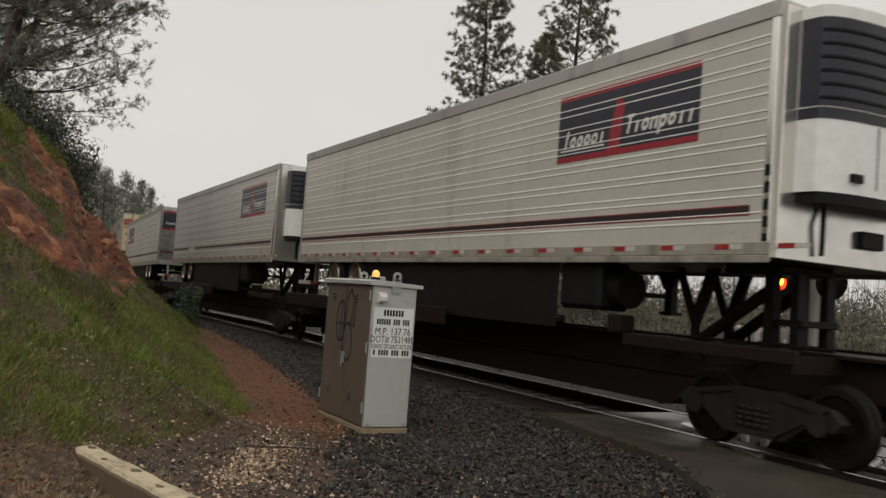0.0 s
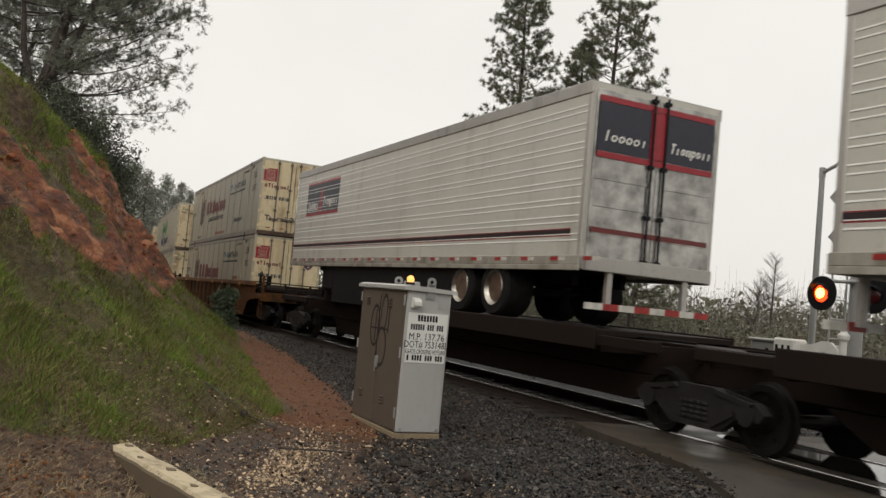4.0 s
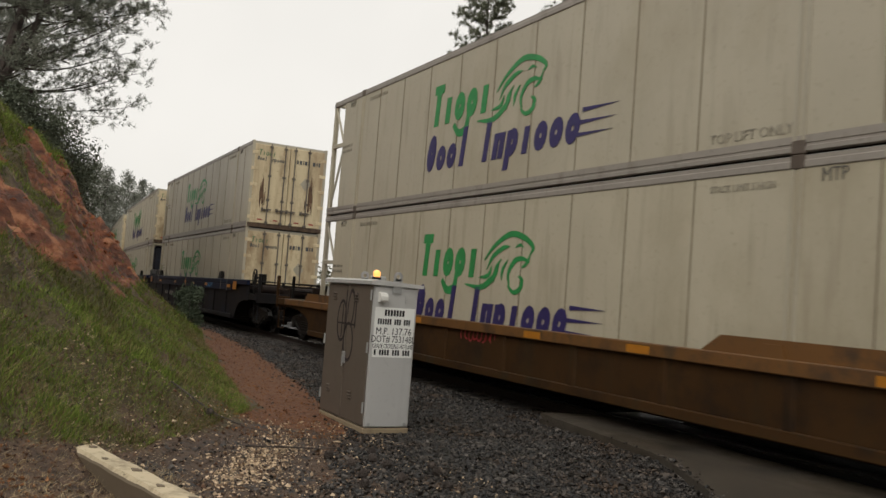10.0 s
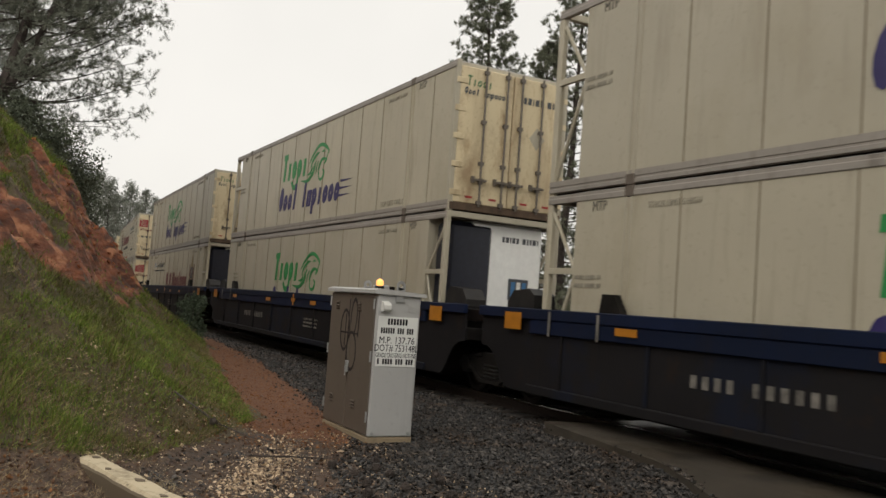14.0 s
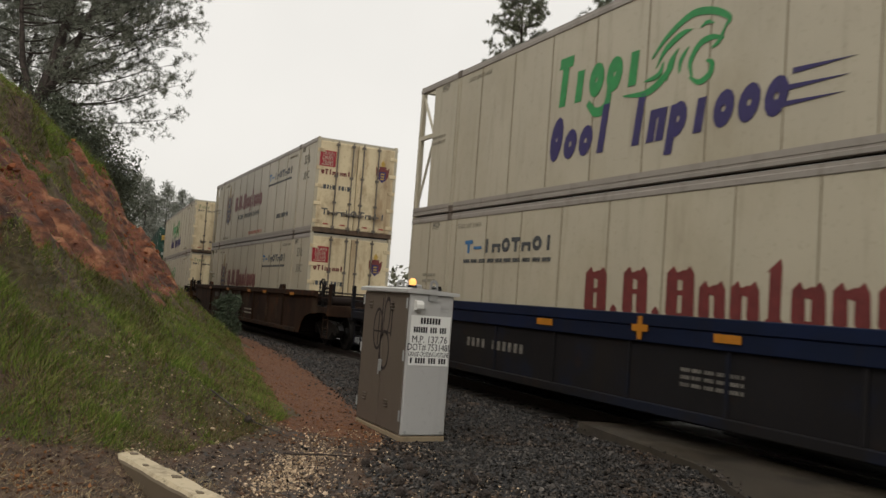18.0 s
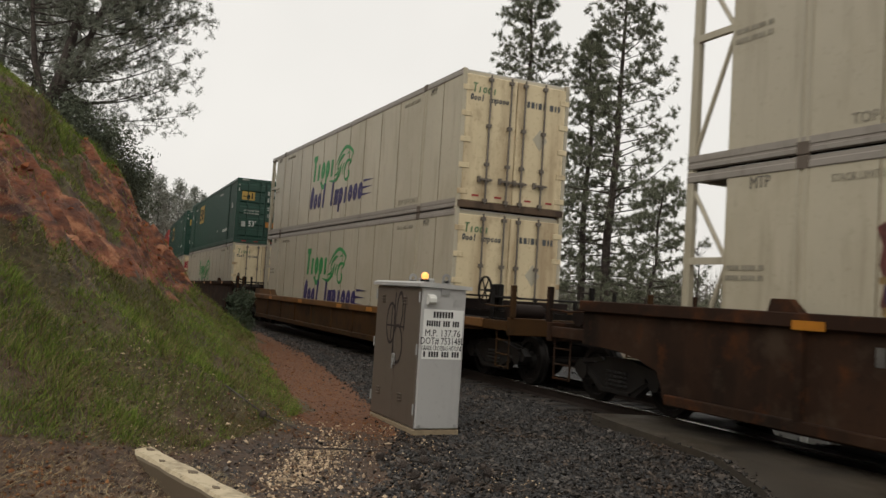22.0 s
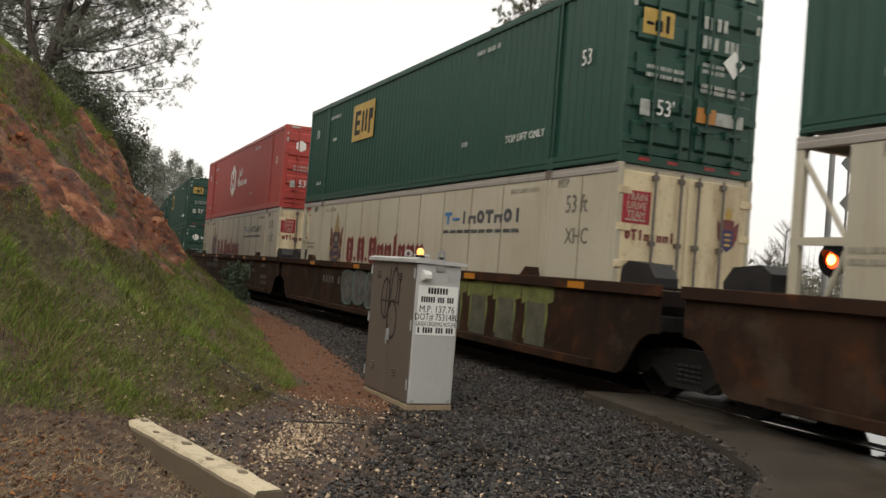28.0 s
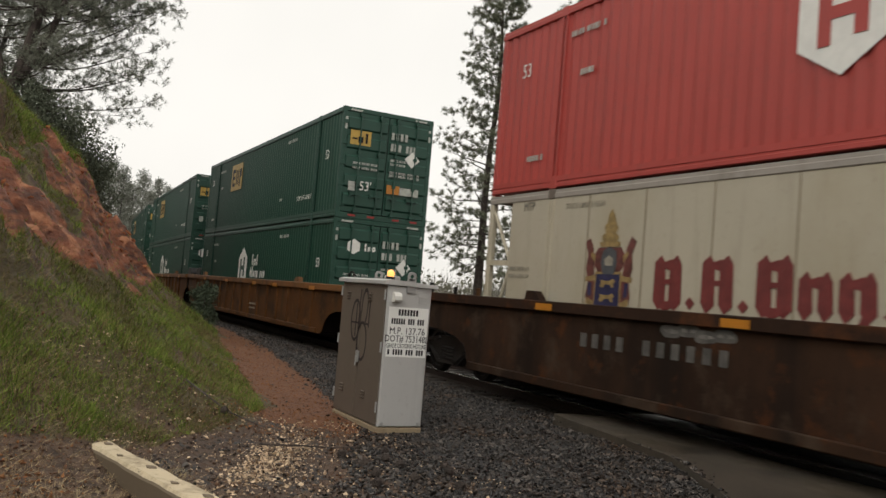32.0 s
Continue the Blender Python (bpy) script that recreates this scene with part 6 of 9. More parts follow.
    for x0, w, z, h in ( (-7.2, 0.6, 1.62, 0.06), (-7.2, 0.6, 1.50, 0.06)):
        part("data_stencil", small_print(Geo(), sp, x0, w, z, h), FADED, box, kind="stuff")
    if lead == "door":
        ep = lead_end(xd + 0.001)
        if brand == "bl":
            g = Geo()
            bar(g, ep, -1.20, -0.70, 2.02, 2.50)
            sgn = part("door_sign", g, LOGO_RED, box, "red square recruiting sign")
            for k, w in enumerate(("TRAIN", "DRIVE", "TEAM")):
                part("sign_text", text_mesh(w, 0.155, CREAM, 0.86), CREAM, sgn, "", end_at(xd + 0.009, -0.95, 2.405 - 0.13 * k), kind="stuff")
            part("sign_print", small_print(Geo(), lead_end(xd + 0.008), -1.14, 0.38, 2.055, 0.03), CREAM, sgn, kind="stuff")
            words("logo_shape", LOGO_MAROON, box, "dark red shape", ep, "OTIninnI", -1.14, -0.2, 1.78, 0.16, 0.04)
            crest_end(box, ep, 0.83, 2.06)
            words("logo_shape", LOGO_GREY, box, "charcoal block shape", ep, "T-nIOTnII", -1.05, 1.05, 0.56, 0.20, 0.04)
        else:
            words("logo_shape", DOOR_GREEN, box, "faded green slanted shape", ep, "Tiooi", -1.08, -0.5, 2.42, 0.20, 0.030, 0.1)
            words("logo_shape", LOGO_GREY, box, "charcoal slanted shape", ep, "OooI Inpooo", -1.12, -0.2, 2.25, 0.14, 0.024, 0.1)
            g = Geo()
            g.prism([(0.42, 1.62), (0.60, 1.85), (0.78, 1.62), (0.60, 1.39)], ep, 0, 0.004)
            part("placard", g, CREAM, box)
        a0, w0, z0 = (-1.1, 0.86, 1.34) if brand == "bl" else (0.24, 0.84, 2.28)
        part("stencil", small_print(Geo(), ep, a0, w0, z0, 0.13), LOGO_GREY, box, kind="stuff")
        g = Geo()
        for yy in (-0.95, -0.42, 0.30, 0.82):
            part("reflector", bar_at(ep, yy, yy + 0.16, 0.27, 0.31), RED_TAPE, box)
        if stained:
            r = random.Random(9)
            g = Geo()
            for yy, z0, z1, w in ((-0.86, 0.62, 1.85, 0.13), (0.80, 0.55, 2.15, 0.17)):
                for k in range(15):
                    u = yy + r.gauss(0, w * 0.42)
                    top = z1 - (z1 - z0) * min(0.85, abs(u - yy) / w * 0.5 + 0.35 * r.random())
                    low = z0 + 0.35 * r.random()
                    if top - low > 0.12:
                        q = 0.010 + 0.020 * r.random()
                        g.prism([(u - 0.3 * q, low), (u + 0.4 * q, low + 0.03), (u + q, low + 0.45 * (top - low)), (u + 0.3 * q, top), (u - 0.8 * q, low + 0.6 * (top - low))], ep, 0, 0.002 + 0.0001 * k)
            part("soot_stain", g, SOOT, box, "dark rusty soot stain", kind="stuff")
    return box


def crest(box, sp, cx, cz, k):
    """A heraldic emblem as plain shapes: shield, side figures, helm and topping."""
    flat = sp

    def sp(u, v, t):
        return flat(cx + u * k, cz + v * k, t)

    def both(name, pts, t, mat):
        for s in (-1, 1):
            part(name, Geo().prism([(s * u, v) for u, v in pts], sp, 0, t), mat, e)
    # mantling behind the helm, dark red
    e = part("emblem", Geo().prism([(-0.20, 0.02), (-0.29, 0.12), (-0.30, 0.26), (-0.22, 0.35), (0.22, 0.35), (0.30, 0.26), (0.29, 0.12), (0.20, 0.02)], sp, 0, 0.005),
             CREST_RED, box, "heraldic emblem with blue shield")
    both("supporter", [(0.24, -0.56), (0.30, -0.66), (0.40, -0.56), (0.36, -0.42), (0.44, -0.28), (0.40, -0.08), (0.46, 0.08), (0.43, 0.26), (0.50, 0.42), (0.41, 0.48), (0.33, 0.34), (0.30, 0.12), (0.27, -0.06), (0.26, -0.30)], 0.006, CREST_RED)
    both("gold_band", [(0.25, 0.00), (0.46, -0.03), (0.45, -0.09), (0.25, -0.07)], 0.0075, LOGO_GOLD)
    both("gold_band", [(0.27, -0.44), (0.42, -0.36), (0.40, -0.29), (0.27, -0.34)], 0.0075, LOGO_GOLD)
    both("gold_band", [(0.29, 0.16), (0.38, 0.26), (0.35, 0.30), (0.27, 0.24)], 0.0075, LOGO_GOLD)
    both("blue_patch", [(0.33, -0.10), (0.40, -0.10), (0.39, -0.26), (0.32, -0.28)], 0.007, CREST_BLUE)
    part("shield_edge", Geo().prism([(-0.26, 0.04), (0.26, 0.04), (0.27, -0.54), (0.0, -0.77), (-0.27, -0.54)], sp, 0, 0.0070), LOGO_GOLD, e)
    part("shield", Geo().prism([(-0.235, 0.01), (0.235, 0.01), (0.245, -0.52), (0.0, -0.735), (-0.245, -0.52)], sp, 0, 0.0085), CREST_BLUE, e)
    for r in range(3):
        z = -0.11 - 0.18 * r
        g = Geo().prism([(-0.15, z - 0.03), (-0.12, z + 0.02), (-0.15, z + 0.05), (-0.06, z + 0.035), (0.06, z + 0.04), (0.10, z + 0.065), (0.16, z + 0.03), (0.12, z), (0.13, z - 0.05), (0.08, z - 0.045), (0.06, z - 0.01), (-0.05, z - 0.01), (-0.07, z - 0.05), (-0.12, z - 0.05)], sp, 0, 0.0105)
        part("charge", g, LOGO_GOLD, e)
    part("helm", Geo().prism([(-0.12, 0.02), (-0.16, 0.16), (-0.13, 0.30), (0.0, 0.37), (0.13, 0.30), (0.16, 0.16), (0.12, 0.02), (0.0, -0.02)], sp, 0, 0.0080), LOGO_GREY, e)
    part("visor", Geo().prism([(-0.07, 0.12), (-0.09, 0.20), (0.0, 0.25), (0.09, 0.20), (0.07, 0.12)], sp, 0, 0.0095), FADED, e)
    part("wreath", Geo().prism([(-0.19, 0.36), (-0.20, 0.42), (0.20, 0.42), (0.19, 0.36)], sp, 0, 0.0085), LOGO_GOLD, e)
    part("topping", Geo().prism([(-0.15, 0.42), (-0.17, 0.50), (-0.10, 0.54), (-0.13, 0.62), (-0.08, 0.66), (-0.06, 0.76), (0.0, 0.84), (0.06, 0.76), (0.09, 0.66), (0.14, 0.60), (0.10, 0.53), (0.16, 0.49), (0.14, 0.42)], sp, 0, 0.0075), LOGO_GOLD, e)


def crest_end(box, ep, cy, cz):
    g = Geo()
    for s in (-1, 1):
        g.prism([(cy + s * 0.12, cz - 0.25), (cy + s * 0.20, cz - 0.1), (cy + s * 0.22, cz + 0.16), (cy + s * 0.1, cz + 0.06)], ep, 0, 0.004)
    bar(g, ep, cy - 0.12, cy + 0.12, cz + 0.02, cz + 0.18)
    e = part("emblem", g, LOGO_MAROON, box)
    g = Geo()
    g.prism([(cy - 0.11, cz + 0.02), (cy + 0.11, cz + 0.02), (cy + 0.11, cz - 0.24), (cy, cz - 0.32), (cy - 0.11, cz - 0.24)], ep, 0, 0.006)
    part("shield", g, LOGO_BLUE, e)
    g = Geo()
    g.prism([(cy - 0.05, cz + 0.18), (cy - 0.07, cz + 0.28), (cy, cz + 0.38), (cy + 0.07, cz + 0.28), (cy + 0.05, cz + 0.18)], ep, 0, 0.005)
    for r in range(3):
        bar(g, ep, cy - 0.06, cy + 0.06, cz - 0.07 - 0.08 * r, cz - 0.03 - 0.08 * r, 0, 0.008)
    part("charges", g, LOGO_YELLOW, e)


def dry_box(mat, look_word, mark):
    """A 53 ft steel container with corrugated sides. mark: 'yellow' square, 'hex' emblem."""
    HL = 7.95
    box = thing("container", pose(0, 0, 0), look_word, "container", "containers on the train")
    g = Geo()
    for y in (-1, 1):
        pts, x = [], -HL + 0.12
        while x < HL - 0.14:
            for dx, d in ((0, 0.0), (0.055, 0.026), (0.115, 0.026), (0.17, 0.0)):
                pts.append((x + dx, y * (HW - 0.012 - d)))
            x += 0.225
        pts.append((HL - 0.1, y * (HW - 0.012)))
        n = len(pts)
        v = [(px, py, z) for z in (0.13, BOX_H - 0.08) for px, py in pts]
        g.add(v, [(i, i + 1, n + i + 1, n + i) for i in range(n - 1)])
    side = part("side_wall", g, mat, box)
    g = Geo().box(-HL + 0.05, HL - 0.05, -HW + 0.05, HW - 0.05, BOX_H - 0.05, BOX_H - 0.02)
    part("roof", g, mat, box)
    g = Geo().box(-HL + 0.03, HL - 0.03, -HW + 0.06, HW - 0.06, 0.05, 0.14)
    part("floor_frame", g, mat, box)
    frame_parts(box, mat, mat, HL)
    for sx in (-1, 1):
        for y in (-1, 1):
            g = Geo().box(*sorted((sx * HL, sx * (HL - 0.13))), *sorted((y * HW, y * (HW - 0.12))), 0.0, BOX_H, 0.012)
            part("corner_post", g, mat, box)
    part("end_header", Geo().box(HL - 0.1, HL, -HW + 0.1, HW - 0.1, BOX_H - 0.12, BOX_H - 0.002, 0.01), mat, box)
    part("end_sill", Geo().box(HL - 0.1, HL, -HW + 0.1, HW - 0.1, 0.0, 0.15, 0.01), mat, box)
    g = Geo().box(-HL + 0.02, -HL + 0.06, -HW + 0.1, HW - 0.1, 0.1, BOX_H - 0.1)
    part("front_wall", g, mat, box)
    door_end(box, HL, 0.0, mat, mat, dry=True)
    sp, ep = near_side(-HW - 0.002), lead_end(HL + 0.034)
    if mark == "yellow":
        g = Geo()
        bar(g, sp, -3.95, -2.35, 1.50, 2.48)
        lg = part("logo", g, LOGO_YELLOW, box, "yellow square with dark block shapes")
        g = Geo()
        for a, b, c, d in ((-3.75, -3.62, 1.66, 2.30), (-3.62, -3.35, 1.66, 1.78), (-3.62, -3.40, 1.92, 2.04), (-3.62, -3.35, 2.18, 2.30), (-3.22, -3.10, 1.70, 2.26), (-2.98, -2.86, 1.70, 2.26), (-2.72, -2.60, 1.62, 2.26), (-2.60, -2.45, 1.98, 2.26)):
            part("logo_mark", bar_at(near_side(-HW - 0.010), a, b, c, d), BLACK, lg)
        g = Geo()
        bar(g, ep, -1.07, -0.50, 1.92, 2.30)
        lg = part("logo", g, LOGO_YELLOW, box)
        g = Geo()
        band_word(g, lead_end(HL + 0.042), "-nI", -1.03, -0.54, 1.98, 0.26, 0.06)
        part("logo_mark", g, BLACK, lg)
        part("lettering", text_mesh("TOP LIFT ONLY", 0.19, LOGO_WHITE), LOGO_WHITE, box, at=side_at(5.2, 0.66, -HW - 0.004), kind="stuff")
    else:
        g = Geo()
        cx, cz = -1.06, 1.52
        g.prism([(cx + 0.72 * math.cos(radians(30 + 60 * k)) * 0.9, cz + 0.70 * math.sin(radians(30 + 60 * k))) for k in range(6)], sp, 0, 0.004)
        lg = part("logo", g, LOGO_WHITE, box, "white hexagon emblem")
        g = Geo()
        q = near_side(-HW - 0.010)
        bar(g, q, cx - 0.30, cx - 0.14, cz - 0.36, cz + 0.30)
        bar(g, q, cx + 0.14, cx + 0.30, cz - 0.30, cz + 0.36)
        bar(g, q, cx - 0.30, cx + 0.30, cz - 0.08, cz + 0.06, 0, 0.005)
        part("logo_mark", g, mat, lg)
        words("logo_shape", LOGO_WHITE, box, "white block shape", sp, "InI", 0.1, 0.95, 1.60, 0.36, 0.09)
        words("logo_shape", LOGO_WHITE, box, "white block shape", sp, "OIoin iio", 0.0, 1.85, 1.20, 0.36, 0.085)
        g = Geo()
        g.prism([(-0.72 + 0.2 * math.cos(radians(30 + 60 * k)), 2.18 + 0.2 * math.sin(radians(30 + 60 * k))) for k in range(6)], ep, 0, 0.004)
        part("logo", g, LOGO_WHITE, box)
        words("logo_shape", LOGO_WHITE, box, "white block shape", ep, "Ino", -0.45, -0.1, 2.08, 0.2, 0.04)
    for x, z, sz in ((6.95, 1.70, 0.36), (-7.1, 2.05, 0.34)):
        part("lettering", text_mesh("53", sz, LOGO_WHITE, 0.8), LOGO_WHITE, box, at=side_at(x, z, -HW - 0.004), kind="stuff")
    part("lettering", text_mesh("53'", 0.34, LOGO_WHITE, 0.85), LOGO_WHITE, box, at=end_at(HL + 0.036, -0.55, 0.86), kind="stuff")
    rows = [(0.08, 0.13 * k, 2.20, 0.19) for k in range(4)] + [(0.08, 0.11 * k, 1.90, 0.19) for k in range(7) if k != 3]
    for y0, dy, z, h in rows:
        part("stencil_mark", bar_at(ep, y0 + dy, y0 + dy + 0.075, z, z + h), DOOR_PRINT, box)
    for y0, w, z in ((0.10, 0.4, 1.62), (0.10, 0.4, 1.52), (0.10, 0.85, 1.30), (0.10, 0.85, 1.22), (-0.95, 0.65, 1.42), (-0.95, 0.65, 1.30)):
        part("data_stencil", small_print(Geo(), ep, y0, w, z, 0.06), DOOR_PRINT, box, kind="stuff")
    part("data_plate", bar_at(ep, -1.02, -0.84, 0.72, 0.96), DOOR_PRINT, box)
    pe = lead_end(HL + 0.002)
    for a, b, c, d in ((-1.1, -0.76, BOX_H - 0.1, BOX_H - 0.05), (0.75, 1.09, BOX_H - 0.1, BOX_H - 0.05), (-1.23, -1.17, 2.3, 2.62), (1.17, 1.23, 2.3, 2.62)):
        part("edge_mark", bar_at(pe, a, b, c, d), DOOR_PRINT, box)
    g = Geo()
    bar(g, ep, 0.05, 0.42, 0.76, 0.99)
    ad = part("sticker", g, ORANGE_TAPE, box, "orange and white sticker")
    part("sticker", bar_at(ep, 0.43, 0.98, 0.76, 0.96), DOOR_PRINT, box)
    g = Geo()
    g.prism([(0.72, 1.52), (0.94, 1.74), (0.72, 1.96), (0.50, 1.74)], lead_end(HL + 0.04), 0, 0.004)
    part("placard", g, LOGO_WHITE, box)
    for x0, z0, w in ((3.2, 2.45, 0.9), (-5.9, 2.35, 0.8), (2.8, 0.7, 0.22), (-6.9, 0.5, 0.4), (-5.6, 1.7, 0.3)):
        part("data_stencil", small_print(Geo(), sp, x0, w, z0, 0.09), DOOR_PRINT, box, kind="stuff")
    for yy in (-0.95, -0.42, 0.30, 0.82):
        part("reflector", bar_at(lead_end(HL + 0.002), yy, yy + 0.2, 0.06, 0.11), RED_TAPE, box)
    return box


# ---- trailers and their spine cars ----
TR_Z0, TR_Z1 = 2.15, 5.05


def trailer(nose, label):
    """A 53 ft refrigerated road trailer; its nose looks to +x (nose 1) or -x (nose -1). Heights from the rail."""
    HL = 7.75
    t = thing("trailer", pose(0, 0, 0), label, "trailer", "trailers on the train")
    n = nose
    g = Geo().box(-HL, HL, -HW, HW, TR_Z0 + 0.2, TR_Z1 - 0.02)
    part("body", g, WHITE_TRAILER, t)
    g = Geo()
    z = TR_Z0 + 0.42
    while z < TR_Z1 - 0.3:
        for y in (-1, 1):
            for dz in (0.0, 0.095):
                g.prism([(z + dz, 0), (z + dz + 0.004, 0.008), (z + dz + 0.014, 0.008), (z + dz + 0.026, 0)], lambda u, v, tt, y=y: (tt, y * (HW + v), u), -HL + 0.12, HL - 0.12)
        z += 0.285
    part("side_beading", g, BEAD, t, "horizontal raised beading", kind="stuff")
    for y in (-1, 1):
        part("top_rail", Geo().box(-HL - 0.01, HL + 0.01, y * HW - 0.02, y * HW + 0.02, TR_Z1 - 0.2, TR_Z1, 0.012), ALU, t)
    g = Geo().box(-HL, HL, -HW + 0.02, HW - 0.02, TR_Z1 - 0.03, TR_Z1 - 0.008)
    part("roof", g, ALU, t)
    for y in (-1, 1):
        part("bottom_rail", Geo().box(-HL - 0.005, HL + 0.005, y * HW - 0.025, y * HW + 0.025, TR_Z0 + 0.05, TR_Z0 + 0.2, 0.01), RAIL_GRIME, t)
        part("rub_rail", Geo().box(-HL - 0.004, HL + 0.004, y * HW - 0.03, y * HW + 0.014, TR_Z0 - 0.035, TR_Z0 + 0.05, 0.008), RAIL_GRIME, t)
    g = Geo().box(-HL + 0.05, HL - 0.05, -HW + 0.05, HW - 0.05, TR_Z0 + 0.02, TR_Z0 + 0.19)
    part("floor_frame", g, BOGIE, t)
    sp = near_side(-HW + 0.0005)
    for k in range(18):
        x = -HL + 0.5 + k * 0.89
        part("red_tape", shared("red_tape", lambda: Geo().box(0, 0.22, -0.003, 0.003, TR_Z0 + 0.115, TR_Z0 + 0.175), RED_TAPE), RED_TAPE, t, at=pose(x, -HW - 0.027, 0))
        part("white_tape", shared("white_tape", lambda: Geo().box(0, 0.18, -0.003, 0.003, TR_Z0 + 0.115, TR_Z0 + 0.175), WHITE_TAPE), WHITE_TAPE, t, at=pose(x + 0.22, -HW - 0.027, 0))
    g = Geo()
    for a, b in (((-HL + 0.1, -4.4), (-3.2, HL - 0.3)) if n > 0 and label.startswith("clean") else ((-HL + 0.1, HL - 0.3),)):
        bar(g, sp, a, b, TR_Z0 + 0.515, TR_Z0 + 0.605)
        for z in (0.500, 0.608):
            part("stripe_edge", bar_at(sp, a, b, TR_Z0 + z, TR_Z0 + z + 0.012), LOGO_RED, t)
    part("stripe", g, STRIPE, t)
    # banner
    lx = sorted((n * (HL - 1.15), n * (HL - 4.02)))
    g = Geo()
    bar(g, sp, *lx, 3.62, 4.60)
    bn = part("banner", g, LOGO_NAVY, t, "navy banner edged in red with white script shapes")
    g = Geo()
    bar(g, near_side(-HW - 0.0012), lx[0], lx[1], 3.60, 3.68)
    bar(g, near_side(-HW - 0.0012), lx[0], lx[1], 4.52, 4.60)
    cx = (lx[0] + lx[1]) / 2 - 0.15
    g.prism([(cx - 0.14, 3.68), (cx + 0.12, 3.68), (cx + 0.2, 4.3), (cx + 0.05, 4.42), (cx - 0.05, 4.1)], near_side(-HW - 0.0012), 0, 0.005)
    part("banner_red", g, LOGO_RED, bn)
    g = Geo()
    q = near_side(-HW - 0.0012)
    band_word(g, q, "Iooooi", lx[0] + 0.10, cx - 0.2, 3.80, 0.26, 0.045, 0.25)
    band_word(g, q, "Tionpoii", cx + 0.2, lx[1] - 0.08, 3.86, 0.26, 0.045, 0.25)
    bar(g, q, lx[0] + 0.08, cx - 0.2, 3.76, 3.785)
    part("banner_script", g, LOGO_WHITE, bn)
    xn = n * HL
    for y in (-1, 1):
        g = Geo().box(*sorted((xn, xn - n * 0.14)), *sorted((y * (HW + 0.012), y * (HW - 0.1))), TR_Z0, TR_Z1 - 0.01, 0.03)
        part("corner_post", g, CHROME, t)
        g = Geo().box(*sorted((-xn, -xn + n * 0.1)), *sorted((y * (HW + 0.008), y * (HW - 0.1))), TR_Z0, TR_Z1 - 0.01, 0.01)
        part("corner_post", g, ALU, t)
    # nose: cooling unit
    g = Geo().box(*sorted((xn, xn + n * 0.04)), -HW + 0.06, HW - 0.06, TR_Z0 + 0.02, TR_Z1 - 0.05, 0.01)
    nw = part("nose_wall", g, CHROME, t, "polished metal front wall")
    g = Geo()
    rim = []
    for k in range(13):
        a = radians(180 * k / 12)
        rim.append((1.02 * -math.cos(a), 0.44 * math.sin(a) ** 0.45 if 0 < k < 12 else 0.0))
    g.prism([(u, v) for u, v in rim], lambda u, v, tt: (xn + n * (0.04 + v), u, tt), 2.92, 4.98)
    unit = part("cooling_unit", g, WHITE_UNIT, nw, "white rounded trailer cooling unit")
    g = Geo().prism([(u * 1.01, v + 0.012) for u, v in rim[:7]] + [(rim[6][0], 0.1)], lambda u, v, tt: (xn + n * (0.045 + v), u, tt), 3.86, 4.84)
    gr = part("condenser_grille", g, DARK_UNIT, unit, "dark louvred condenser grille")
    for k in range(6):
        g = Geo().prism([(u * 1.02, v + 0.03) for u, v in rim[1:7]] + [(rim[6][0], 0.1)], lambda u, v, tt: (xn + n * (0.045 + v), u, tt), 3.93 + 0.15 * k, 3.96 + 0.15 * k)
        part("louvre", g, BLACK, gr)
    g = Geo().prism([(u * 1.006, v + 0.006) for u, v in rim], lambda u, v, tt: (xn + n * (0.042 + v), u, tt), 3.72, 3.84)
    part("dark_band", g, DARK_UNIT, unit)
    nb = part("small_banner", Geo().box(*sorted((xn + n * 0.44, xn + n * 0.492)), 0.12, 0.72, 4.36, 4.60, 0.005), LOGO_NAVY, unit, "small navy banner")
    part("banner_red", Geo().box(*sorted((xn + n * 0.46, xn + n * 0.496)), 0.36, 0.44, 4.38, 4.56), LOGO_RED, nb)
    for y0 in (-0.62, -0.02, 0.32):
        part("vent", Geo().box(*sorted((xn + n * 0.40, xn + n * 0.490)), y0, y0 + 0.17, 3.05, 3.14), BLACK, unit)
    for y0 in (-0.22, 0.42):
        part("panel_seam", Geo().box(*sorted((xn + n * 0.40, xn + n * 0.487)), y0 - 0.004, y0 + 0.004, 3.0, 3.70), LOGO_GREY, unit)
    for k in range(5):
        part("post_mark", Geo().box(*sorted((xn - n * 0.03, xn - n * 0.11)), -HW - 0.016, -HW - 0.010, 2.32 + 0.19 * k, 2.44 + 0.19 * k), BLACK, t)
    g = Geo().prism([(u * 0.97, v - 0.01) for u, v in rim], lambda u, v, tt: (xn + n * (0.05 + v), u, tt), 2.80, 2.93)
    part("lower_shroud", g, BLACK, unit)
    g = Geo().path([(xn + n * 0.08, -0.55, 2.85), (xn + n * 0.12, -0.6, 2.6), (xn + n * 0.1, -0.58, 2.25)], 0.03)
    part("air_hose", g, BLACK, nw)
    part("socket_box", Geo().box(*sorted((xn + n * 0.04, xn + n * 0.12)), 0.1, 0.5, 2.4, 2.6, 0.01), BLACK, nw)
    # tail: doors
    xt = -xn
    for y in (-1, 1):
        g = Geo().box(*sorted((xt, xt - n * 0.03)), *sorted((y * 0.01, y * (HW - 0.08))), TR_Z0 + 0.2, TR_Z1 - 0.12, 0.008)
        for k in range(4):
            z = TR_Z0 + 0.55 + 0.42 * k
